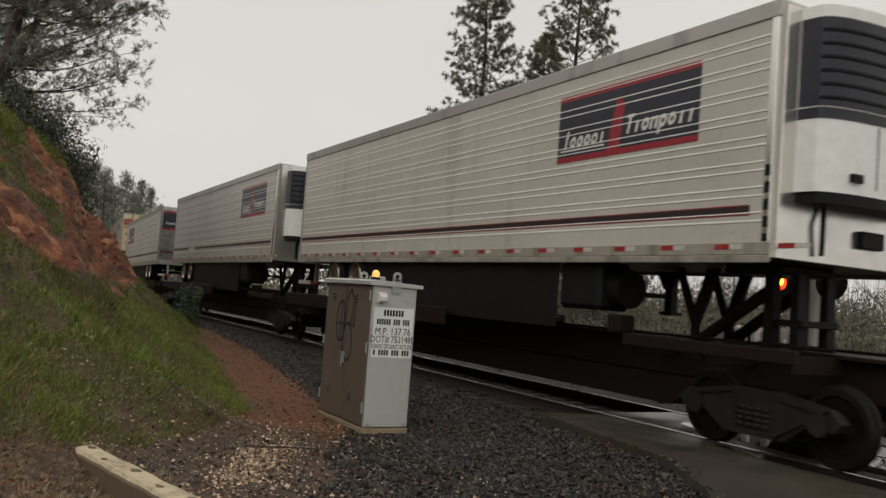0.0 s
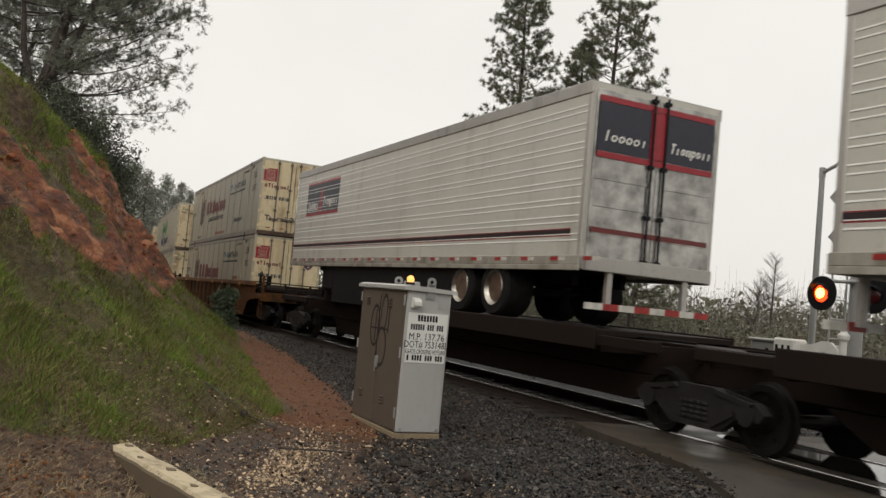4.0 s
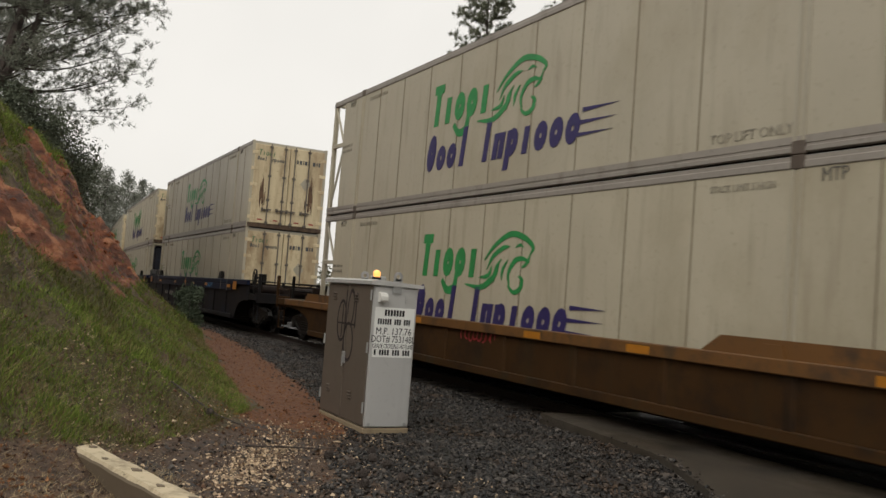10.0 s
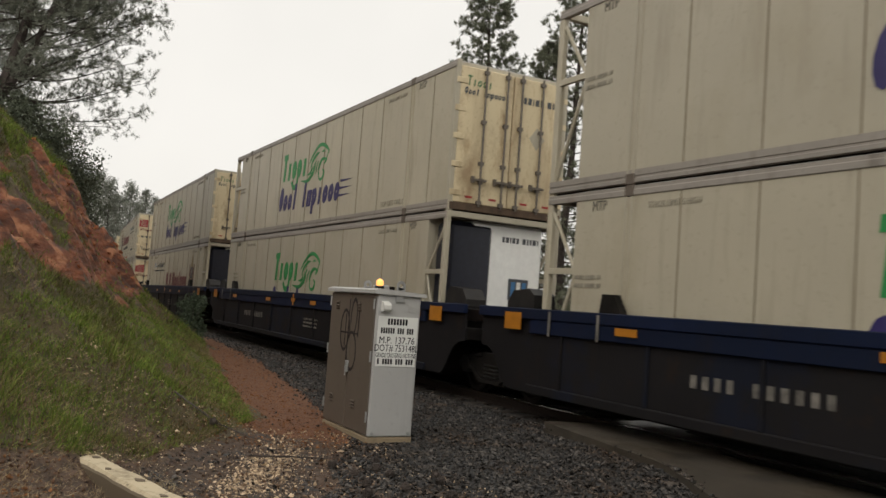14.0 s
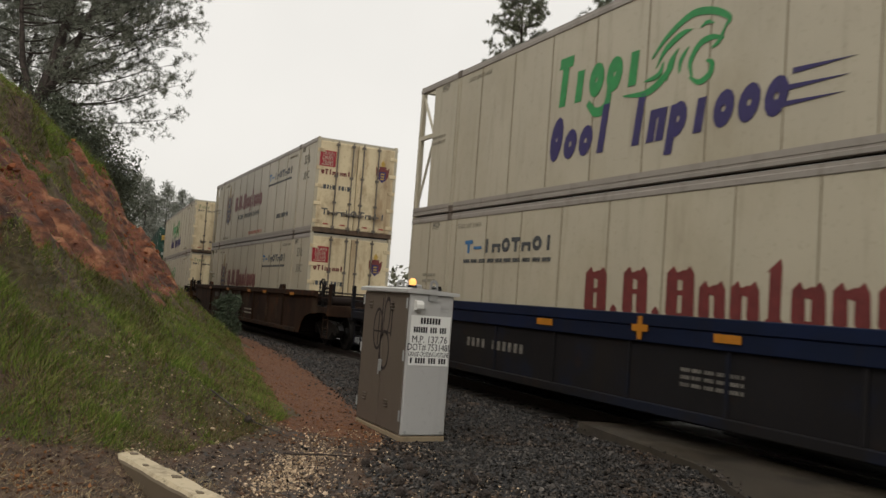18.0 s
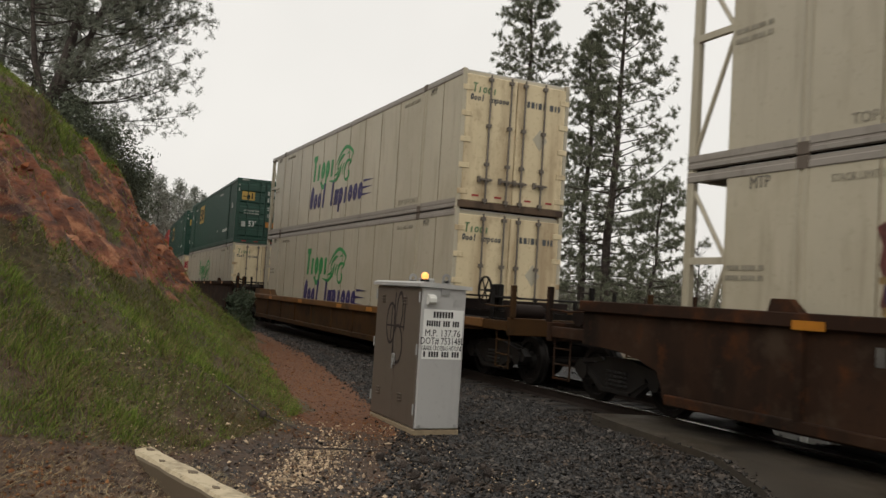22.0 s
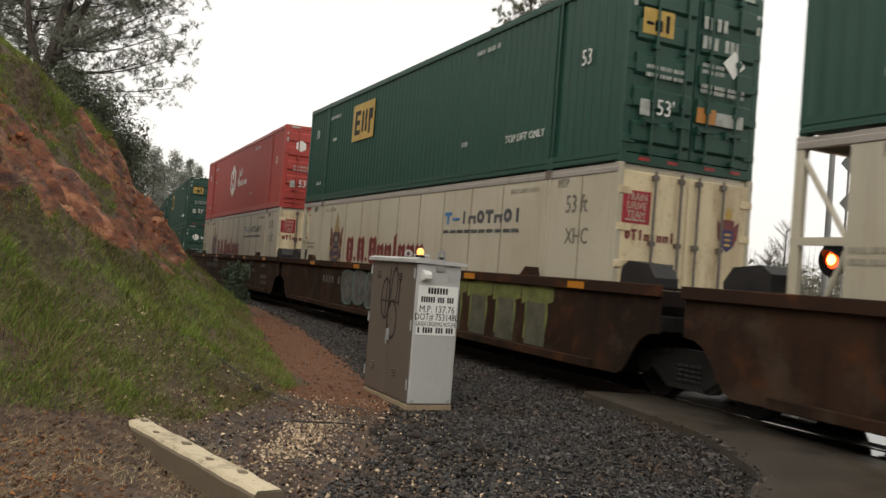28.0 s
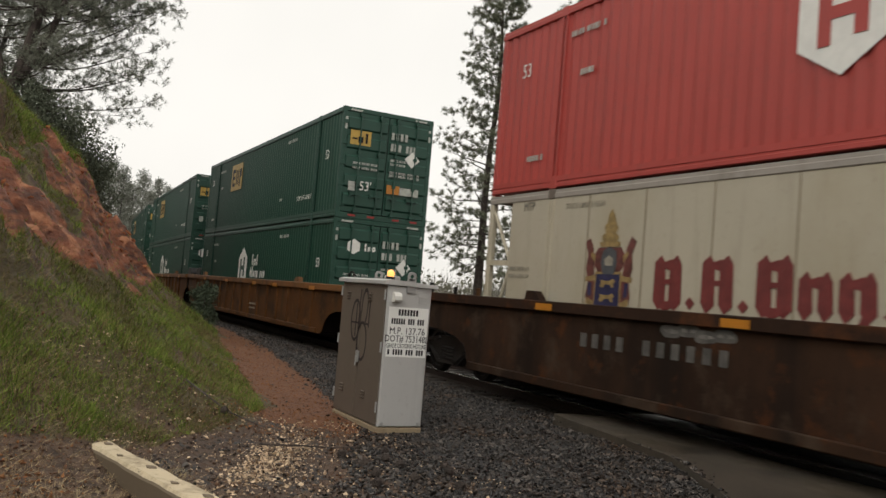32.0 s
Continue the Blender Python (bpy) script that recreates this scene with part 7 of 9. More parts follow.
            g.box(*sorted((xt - n * 0.028, xt - n * 0.042)), *sorted((y * 0.1, y * (HW - 0.14))), z, z + 0.07, 0.005)
        d = part("door", g, QUILT, t, "quilted metal rear door with dark reflections painted in")
        g = Geo()
        g.tube((xt - n * 0.07, y * 0.13, TR_Z0 + 0.12), (xt - n * 0.07, y * 0.13, TR_Z1 - 0.06), 0.02, n=7)
        for z in (TR_Z0 + 0.2, TR_Z0 + 0.9, TR_Z0 + 1.7, TR_Z1 - 0.14):
            g.box(*sorted((xt - n * 0.02, xt - n * 0.09)), y * 0.13 - 0.05, y * 0.13 + 0.05, z - 0.03, z + 0.03)
        part("lock_rod", g, BLACK, d)
    if n < 0:
        ep = lead_end(xt + 0.046)
        for a, b in ((-1.18, -0.18), (0.14, 1.14)):
            g = Geo()
            bar(g, ep, a, b, 3.98, 4.74)
            bn = part("banner", g, LOGO_NAVY, t)
            g = Geo()
            band_word(g, lead_end(xt + 0.054), "Iooooi" if a < 0 else "Tionpoii", a + 0.08, b - 0.06, 4.14, 0.17, 0.03, 0.2)
            part("banner_script", g, LOGO_WHITE, bn)
        g = Geo()
        bar(g, ep, -1.18, 1.14, 3.88, 3.97)
        bar(g, ep, -1.18, 1.14, 4.75, 4.84)
        bar(g, ep, -0.17, 0.13, 3.98, 4.74)
        part("banner_red", g, LOGO_RED, t)
        g = Geo()
        bar(g, ep, -1.18, 1.14, 2.72, 2.80)
        part("stripe", g, LOGO_MAROON, t)
    g = Geo().box(*sorted((xt, xt - n * 0.1)), -HW + 0.05, HW - 0.05, TR_Z0 - 0.02, TR_Z0 + 0.2, 0.01)
    for y in (-0.75, 0.75):
        g.box(*sorted((xt + n * 0.02, xt - n * 0.06)), y - 0.05, y + 0.05, TR_Z0 - 0.55, TR_Z0)
    bp = part("rear_bumper", g, ALU, t)
    xb = xt - n * 0.06
    for k in range(8):
        g = Geo().box(*sorted((xb, xb - n * 0.08)), -1.2 + 0.3 * k, -0.9 + 0.3 * k, TR_Z0 - 0.60, TR_Z0 - 0.50)
        part("bumper_tape", g, RED_TAPE if k % 2 else WHITE_TAPE, bp)
    # running gear
    g = Geo()
    for y in (-0.5, 0.5):
        g.box(*sorted((xt + n * 1.2, xt + n * 5.6)), y - 0.06, y + 0.06, TR_Z0 - 0.22, TR_Z0 + 0.05)
    part("slider_frame", g, BOGIE, t)
    for dx in (2.6, 3.9):
        xw = xt + n * dx
        for y in (-1, 1):
            g = Geo().lathe([(0.02, 0.0), (0.46, 0.0), (0.50, 0.05), (0.50, 0.50), (0.46, 0.55), (0.31, 0.55), (0.29, 0.36), (0.02, 0.36)], 24, lambda a, c, h, y=y: (xw + a, y * (HW - 0.03 - 0.55 + h), 1.79 + c))
            w = part("wheel", g, TYRE, t)
            g = Geo().lathe([(0.005, 0.50), (0.06, 0.50), (0.10, 0.47), (0.12, 0.44), (0.22, 0.45), (0.27, 0.52), (0.315, 0.562), (0.32, 0.55), (0.29, 0.50)], 20,
                            lambda a, c, h, y=y: (xw + a, y * (HW - 0.03 - 0.55 + h), 1.79 + c))
            part("rim", g, WHEEL_ALU, w, "polished metal rim")
        g = Geo().tube((xw, -1.0, 1.79), (xw, 1.0, 1.79), 0.07, n=8)
        part("axle", g, BOGIE, t)
    # side skirt panel, landing legs and fuel tank
    xl = xn - n * 3.72
    g = Geo()
    for y in (-0.87, 0.87):
        g.box(xl - 0.075, xl + 0.075, y - 0.075, y + 0.075, 1.50, TR_Z0, 0.01)
        g.box(xl - 0.13, xl + 0.13, y - 0.12, y + 0.12, 1.46, 1.51)
        g.prism([(xl - 0.28, TR_Z0), (xl - 0.08, 1.86), (xl + 0.08, 1.86), (xl + 0.28, TR_Z0)], lambda u, v, tt, y=y: (u, tt, v), y - 0.09, y - 0.07)
    g.tube((xl, -0.85, 1.75), (xl, 0.85, 1.75), 0.04, n=6)
    g.tube((xl, -0.85, 1.6), (xl - n * 0.75, -0.6, TR_Z0), 0.03, n=6)
    part("landing_leg", g, BOGIE, t)
    g = Geo().box(*sorted((xn - n * 3.95, xn - n * 11.4)), -1.20, -1.16, 1.16, TR_Z0, 0.01)
    part("side_skirt", g, BLACK, t)
    part("equipment_box", Geo().box(*sorted((xn - n * 3.0, xn - n * 3.94)), -1.18, -0.55, 1.46, TR_Z0 - 0.004, 0.07), BLACK, t)
    g = Geo().tube((xn - n * 2.75, -0.80, 1.78), (xn - n * 3.65, -0.80, 1.78), 0.27, n=16)
    part("fuel_tank", g, BOGIE, t, "grimy black fuel tank")
    return t


def spine_car(nose, lead_gap, tail_gap, trucks, tail_free=False):
    """A skeleton car: centre sill, wheel platform, hitch. Its trailer's middle is at x 0; the gaps reach to the sill's ends, trucks are the bogie centres (leading, trailing)."""
    HL = 7.75
    c = thing("spine_car", pose(0, 0, 0), "oxide-brown skeleton car carrying one trailer", "rail car", "spine cars of the train")
    x0, x1 = -HL - tail_gap, HL + lead_gap
    cs = part("centre_sill", Geo().box(x0, x1, -0.34, 0.34, 0.66, 1.12, 0.02), SPINE, c)
    b0, b1 = trucks[1] + 1.35, trucks[0] - 1.35
    part("sill_belly", Geo().prism([(b0, 0.655), (b0 + 0.7, 0.26), (b1 - 0.7, 0.26), (b1, 0.655)], lambda u, v, t: (u, t, v), -0.36, 0.36), SPINE, cs)
    part("sill_cap", Geo().box(x0, x1, -0.5, 0.5, 1.12, 1.17, 0.01), SPINE, cs)
    xt, xn = -nose * HL, nose * HL
    a, b = sorted((xt - nose * 0.6, xt + nose * 8.4))
    wp = part("wheel_platform", Geo().box(a, b, -1.30, 1.30, 1.175, 1.27, 0.012), SPINE, c)
    for y in (-1.33, 1.33):
        part("platform_edge", Geo().box(a, b, y - 0.03, y + 0.03, 0.98, 1.30, 0.012), SPINE, wp)
    k = a + 0.4
    while k < b:
        part("bearer", Geo().box(k - 0.06, k + 0.06, -1.29, 1.29, 1.0, 1.12), SPINE, wp)
        k += 1.1
    for sx in (-1, 1):
        xe = x1 if sx > 0 else x0
        for yy in (-1.26, 1.26):
            g = Geo().box(*sorted((xe - sx * 0.5, xe - sx * 3.2)), yy - 0.04, yy + 0.04, 1.04, 1.19, 0.01)
            part("side_step", g, SPINE, c)
        for q in (0.6, 1.8, 3.1):
            g = Geo().box(*sorted((xe - sx * q, xe - sx * (q + 0.1))), -1.22, 1.22, 0.95, 1.14)
            part("step_bracket", g, SPINE, c)
    # hitch that holds the trailer's nose
    hx = xn - nose * 0.95
    ht = part("hitch", Geo().box(hx - 0.45, hx + 0.45, -0.48, 0.48, TR_Z0 - 0.10, TR_Z0 + 0.02, 0.03), BOGIE, c, "black collapsible trailer hitch")
    for y in (-0.26, 0.26):
        for q, w in ((0.14, 0.065), (0.52, 0.05)):
            part("hitch_post", Geo().prism([(hx + nose * (q - w), 1.16), (hx + nose * (q + w + 0.03), 1.16), (hx + nose * (q + w), TR_Z0 - 0.09), (hx + nose * (q - w), TR_Z0 - 0.09)],
                                           lambda u, v, t: (u, t, v), y - 0.07, y + 0.07), BOGIE, ht)
        part("hitch_strut", Geo().tube((hx - nose * 0.95, y * 1.1, 1.18), (hx + nose * 0.12, y, TR_Z0 - 0.28), 0.085, n=8), BOGIE, ht)
        # forked brace behind the hitch
        part("brace_plate", Geo().prism([(hx - nose * 1.45, TR_Z0 - 0.02), (hx - nose * 1.33, TR_Z0 - 0.02), (hx - nose * 1.08, 1.55), (hx - nose * 0.86, TR_Z0 - 0.02), (hx - nose * 0.66, TR_Z0 - 0.02), (hx - nose * 0.98, 1.36), (hx - nose * 0.98, 1.17), (hx - nose * 1.10, 1.17), (hx - nose * 1.10, 1.36)],
                                        lambda u, v, t: (u, t, v), y * 1.2 - 0.03, y * 1.2 + 0.03), BOGIE, ht)
    part("cross_plate", Geo().box(*sorted((hx + nose * 0.05, hx + nose * 0.66)), -0.32, 0.32, 1.44, 1.52, 0.01), BOGIE, ht)
    part("valve_box", Geo().box(hx - nose * 1.9 - 0.14, hx - nose * 1.9 + 0.14, -1.02, -0.72, 1.16, 1.42, 0.03), SPINE, c)
    part("train_line", Geo().path([(x0 + 0.6, -0.52, 1.20), (-3.0, -0.54, 1.22), (2.0, -0.52, 1.19), (x1 - 0.6, -0.54, 1.21)], 0.022), BOGIE, c)
    bogie(c, trucks[0])
    if tail_free:
        part("coupler", Geo().box(x0 - 1.65, x0, -0.13, 0.13, 0.72, 0.98, 0.03), BOGIE, c)
        bogie(c, trucks[1])
    return c


# ---- make up the train ----
UP, LOW = 3.27, 0.375


def put(ob, mid, z):
    MOVERS.append((ob, mid, 7.5, z))
    x, y, a = track(mid + ADVANCE0)
    ob.matrix_basis = pose(x, y, z + float(grade(x)), 0, 0, a)
    return ob


def again(src, mid, z):
    """A further copy of a vehicle or box; its wheelsets roll too."""
    ob = copy_thing(src, pose(0, 0, 0))
    for o in ob.children_recursive:
        if o.name.split(".")[0] == "wheelset":
            WHEELS.append((o, o.location.x))
    return put(ob, mid, z)


def make_train():
    mids = {k: v - HL for k, v in FRONTS.items()}
    t1 = trailer(1, "white refrigerated trailer with a navy banner, nose leading")
    put(t1, mids["T1"], 0)
    t2 = trailer(1, "clean white refrigerated trailer with a broken stripe, nose leading")
    put(t2, mids["T2"], 0)
    put(trailer(-1, "white refrigerated trailer with polished doors leading"), mids["T3"], 0)
    put(spine_car(1, 0.9, 1.4, (7.44, -9.68)), mids["T1"], 0)
    put(spine_car(1, 0.9, 2.4, (8.2, -9.82)), mids["T2"], 0)
    put(spine_car(-1, 2.4, 1.1, (10.15, -7.3), tail_free=True), mids["T3"], 0)
    bl, gr = reefer_box("bl", "door"), reefer_box("gr", "door")
    gr_st = reefer_box("gr", "door", 1)
    put(bl, mids["C1"], UP)
    put(gr, mids["C2"], UP)
    put(gr_st, mids["C3"], UP)
    bl_low = put(reefer_box("bl", "door", lower=1), mids["C1"], LOW)
    again(gr, mids["C2"], LOW)
    again(gr, mids["C3"], LOW)
    again(gr, mids["C4"], UP)
    put(reefer_box("gr", "unit"), mids["C4"], LOW)
    again(gr, mids["C5"], UP)
    put(reefer_box("bl", "unit"), mids["C5"], LOW)
    again(bl, mids["C6"], UP)
    again(bl_low, mids["C6"], LOW)
    again(gr, mids["C7"], UP)
    again(gr, mids["C7"], LOW)
    emp = dry_box(GREEN_BOX, "dark green 53-foot steel container with a yellow square", "yellow")
    put(emp, mids["C8"], UP)
    again(gr, mids["C8"], LOW)
    again(emp, mids["C9"], UP)
    again(bl_low, mids["C9"], LOW)
    put(dry_box(RED_BOX, "red 53-foot steel container with a white hexagon emblem", "hex"), mids["CA"], UP)
    again(bl_low, mids["CA"], LOW)
    hub = dry_box(GREEN_BOX, "dark green 53-foot steel container with a white hexagon emblem", "hex")
    again(emp, mids["CB"], UP)
    put(hub, mids["CB"], LOW)
    for k in ("CC", "CD"):
        again(emp, mids[k], UP)
        again(hub, mids[k], LOW)
    put(well_car("orange double-stack well car with ribbed sides", ORANGE_CAR, "ribbed", ("free", "free")), mids["C1"], 0)
    put(well_car("yellow-orange low-sided double-stack well car", YELLOW_CAR, "low", ("free", "free"), "red"), mids["C2"], 0)
    blue = "dark navy articulated double-stack well car"
    put(well_car(blue, BLUE_CAR, "panel", ("free", "joint"), "blue"), mids["C3"], 0)
    put(well_car(blue, BLUE_CAR, "panel", ("joint", "joint"), "blue"), mids["C4"], 0)
    put(well_car(blue, BLUE_CAR, "panel", ("joint", "free")), mids["C5"], 0)
    put(well_car("rusty brown double-stack well car with graffiti", RUST_CAR, "ribbed", ("free", "free"), "grey"), mids["C6"], 0)
    put(well_car("yellow-orange low-sided double-stack well car, grimy", YELLOW_CAR, "low", ("free", "free")), mids["C7"], 0)
    brown = "rusty brown articulated double-stack well car"
    put(well_car(brown, RUST_CAR, "flat", ("free", "joint")), mids["C8"], 0)
    put(well_car(brown + " with graffiti", RUST_CAR, "flat", ("joint", "joint"), "teal"), mids["C9"], 0)
    put(well_car(brown, RUST_CAR, "flat", ("joint", "free"), "scrawl"), mids["CA"], 0)
    src = well_car("orange double-stack well car with ribbed sides, rear of the train", ORANGE_CAR, "ribbed", ("free", "joint"))
    put(src, mids["CB"], 0)
    put(well_car("orange articulated double-stack well car with ribbed sides", ORANGE_CAR, "ribbed", ("joint", "joint")), mids["CC"], 0)
    put(well_car("orange articulated double-stack well car with ribbed sides", ORANGE_CAR, "ribbed", ("joint", "free")), mids["CD"], 0)


# leading end of each load, metres along the train
FRONTS = {"T1": 126.3, "T2": 108.42, "T3": 88.45, "C1": 67.65, "C2": 44.75, "C3": 21.45, "C4": 2.25, "C5": -17.2, "C6": -40.55,
          "C7": -63.35, "C8": -85.95, "C9": -105.05, "CA": -124.02, "CB": -147.75, "CC": -166.9, "CD": -186.3}
RUN = (129.17468409, -4.27723657, -0.43397847, 1.61810807, 1.09518157)


def advance(t):
    """How far the train has come by t seconds."""
    u = (t - 16) / 16
    return sum(c * u ** (k + 1) for k, c in enumerate(RUN))


ADVANCE0 = advance(0.0)
make_train()

# ---- signal cabinet, kerb, crossing signal ----
def signal_cabinet():
    """Origin at the foot of its corner nearest the road and the bank; x runs back along the track."""
    c = thing("signal_cabinet", pose(-8.90, -4.84, -0.12), "grey metal railway signal cabinet with graffiti on its brown side", "cabinet")
    L, W, H = 1.40, 0.57, 1.74
    part("case", Geo().box(-L, 0, 0.012, W, 0.06, H - 0.06, 0.01), CAB_FRONT, c)
    part("plinth", Geo().box(-L - 0.005, 0.008, -0.003, W + 0.005, -0.06, 0.055, 0.012), FOOTING, c, "weathered tan footing")
    lid = Geo().prism([(-0.05, H - 0.06), (-0.05, H - 0.02), (0.02, H), (W + 0.05, H - 0.03), (W + 0.05, H - 0.07)], lambda u, v, t: (t, u, v), -L - 0.04, 0.05)
    lid = part("lid", lid, CAB_FRONT, c, "sloping overhung lid")
    for k in range(2):
        x0 = -L + 0.02 + 0.69 * k
        d = part("side_door", Geo().box(x0, x0 + 0.67, -0.006, 0.014, 0.075, H - 0.075, 0.006), CAB_SIDE, c, "brown side door")
        for z in (0.32, H - 0.28):
            g = Geo()
            for r in range(3):
                g.prism([(0, 0), (0.018, -0.022), (0.024, 0)], lambda u, v, t, z=z, r=r: (x0 + t, -0.006 + v, z + r * 0.036 + u), 0.20, 0.30)
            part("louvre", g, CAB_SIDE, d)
        xh = x0 + (0.0 if k == 0 else 0.67)
        for z in (0.22, 0.9, 1.5):
            part("hinge", Geo().tube((xh, -0.014, z), (xh, -0.014, z + 0.12), 0.012, n=8), GALV, d)
    g = Geo().box(-L / 2 - 0.03, -L / 2 + 0.05, -0.03, -0.008, 0.72, 0.86, 0.006)
    g.tube((-L / 2 + 0.01, -0.035, 0.80), (-L / 2 + 0.01, -0.035, 0.68), 0.01, n=6)
    part("latch", g, GALV, c)
    # scrawl on the brown side
    g = Geo()
    sp = lambda u, v, t: (u, -0.0075 - t, v)
    ring(g, sp, -0.86, 1.22, 0.15, 0.26, 0.022, 0.0, 0.002, 20)
    ring(g, sp, -0.62, 0.98, 0.15, 0.24, 0.022, -0.05, 0.002, 20)
    ring(g, sp, -0.60, 1.38, 0.10, 0.24, 0.02, 0.05, 0.002, 18, -60, 200)
    for a, b, dz in ((-0.78, 0.80, 0.8), (-0.46, 1.15, 0.42), (-0.86, 1.02, 0.40)):
        bar(g, sp, a, a + 0.022, b, b + dz, 0.03, 0.0025)
    bar(g, sp, -1.0, -0.45, 1.18, 1.20, 0.0, 0.0025)
    part("graffiti", g, GRAFFITI, c, "black sprayed looping scrawl")
    # front panel towards the road
    f = part("front_panel", Geo().box(-0.004, 0.014, 0.015, W - 0.015, 0.07, H - 0.075, 0.006), CAB_FRONT, c)
    g = Geo().prism([(0, 0), (0.06, 0.0), (0.085, 0.025), (0.085, 0.07), (0.06, 0.10), (0, 0.115)], lambda u, v, t: (0.014 + u, t, 1.485 + v), 0.06, 0.15)
    part("hood_vent", g, LOGO_WHITE, f, "white hooded vent")
    g = Geo()
    for r in range(3):
        g.box(0.014, 0.022, 0.40, 0.50, 1.49 + 0.03 * r, 1.51 + 0.03 * r)
    part("louvre", g, CAB_FRONT, f)
    g = Geo()
    for y in (0.06, W - 0.06):
        g.tube((0.012, y, 0.10), (0.024, y, 0.10), 0.018, n=8)
    part("bolt", g, GALV, f)
    s = part("sign", Geo().box(0.015, 0.020, 0.035, W - 0.03, 0.86, 1.43, 0.002), SIGN_WHITE, f, "white crossing notice with black characters")
    yc = W / 2
    part("sign_text", text_mesh("M.P. 137.76", 0.112, INK, 0.86, 0.001), INK, s, at=end_at(0.0215, yc, 1.155))
    part("sign_text", text_mesh("DOT# 753148L", 0.112, INK, 0.76, 0.001), INK, s, at=end_at(0.0215, yc, 1.065))
    part("sign_text", text_mesh("GRADE CROSSING HOTLINE", 0.075, INK, 0.53, 0.001), INK, s, at=end_at(0.0215, yc, 0.985))
    ep = lambda u, v, t: (0.0202 + t * 0.2, yc + u, v)
    for z, h, w, n in ((1.335, 0.070, 0.26, 7), (1.235, 0.065, 0.42, 14), (0.885, 0.062, 0.46, 14)):
        for k in range(n):
            if (n == 14 and k in (6, 10)) or (n == 14 and z < 1 and k == 1):
                continue
            a = -w / 2 + w * k / n
            part("sign_bar", bar_at(ep, a, a + w / n * 0.7, z, z + h), INK, s)
    for x in (-0.12, -L + 0.45):
        y = W / 2
        g = Geo()
        ring(g, lambda u, v, t: (0.02 + t if x > -0.3 else x + t, y + u, H + 0.05 + v), 0, 0, 0.055, 0.055, 0.03, 0, 0.016, 14)
        g.box(*((0.02, 0.036) if x > -0.3 else (x, x + 0.016)), y - 0.055, y + 0.055, H - 0.14, H + 0.02)
        part("lifting_eye", g, GALV, c, "steel lifting eye")
    g = Geo().lathe([(0.055, H - 0.02), (0.055, H + 0.03), (0.05, H + 0.035)], 14, lambda a, b, h: (-0.30 + a, 0.16 + b, h))
    b = part("beacon", g, BLACK, c)
    g = Geo().lathe([(0.036, H + 0.035), (0.046, H + 0.065), (0.042, H + 0.092), (0.022, H + 0.112), (0.004, H + 0.117)], 14, lambda a, bb, h: (-0.30 + a, 0.16 + bb, h))
    part("beacon_lens", g, LAMP_AMBER, b, "lit amber power-off lamp")
    part("vent_cap", Geo().box(-0.60, -0.44, 0.2, 0.36, H - 0.03, H + 0.05, 0.015), GALV, c)
    return c


signal_cabinet()


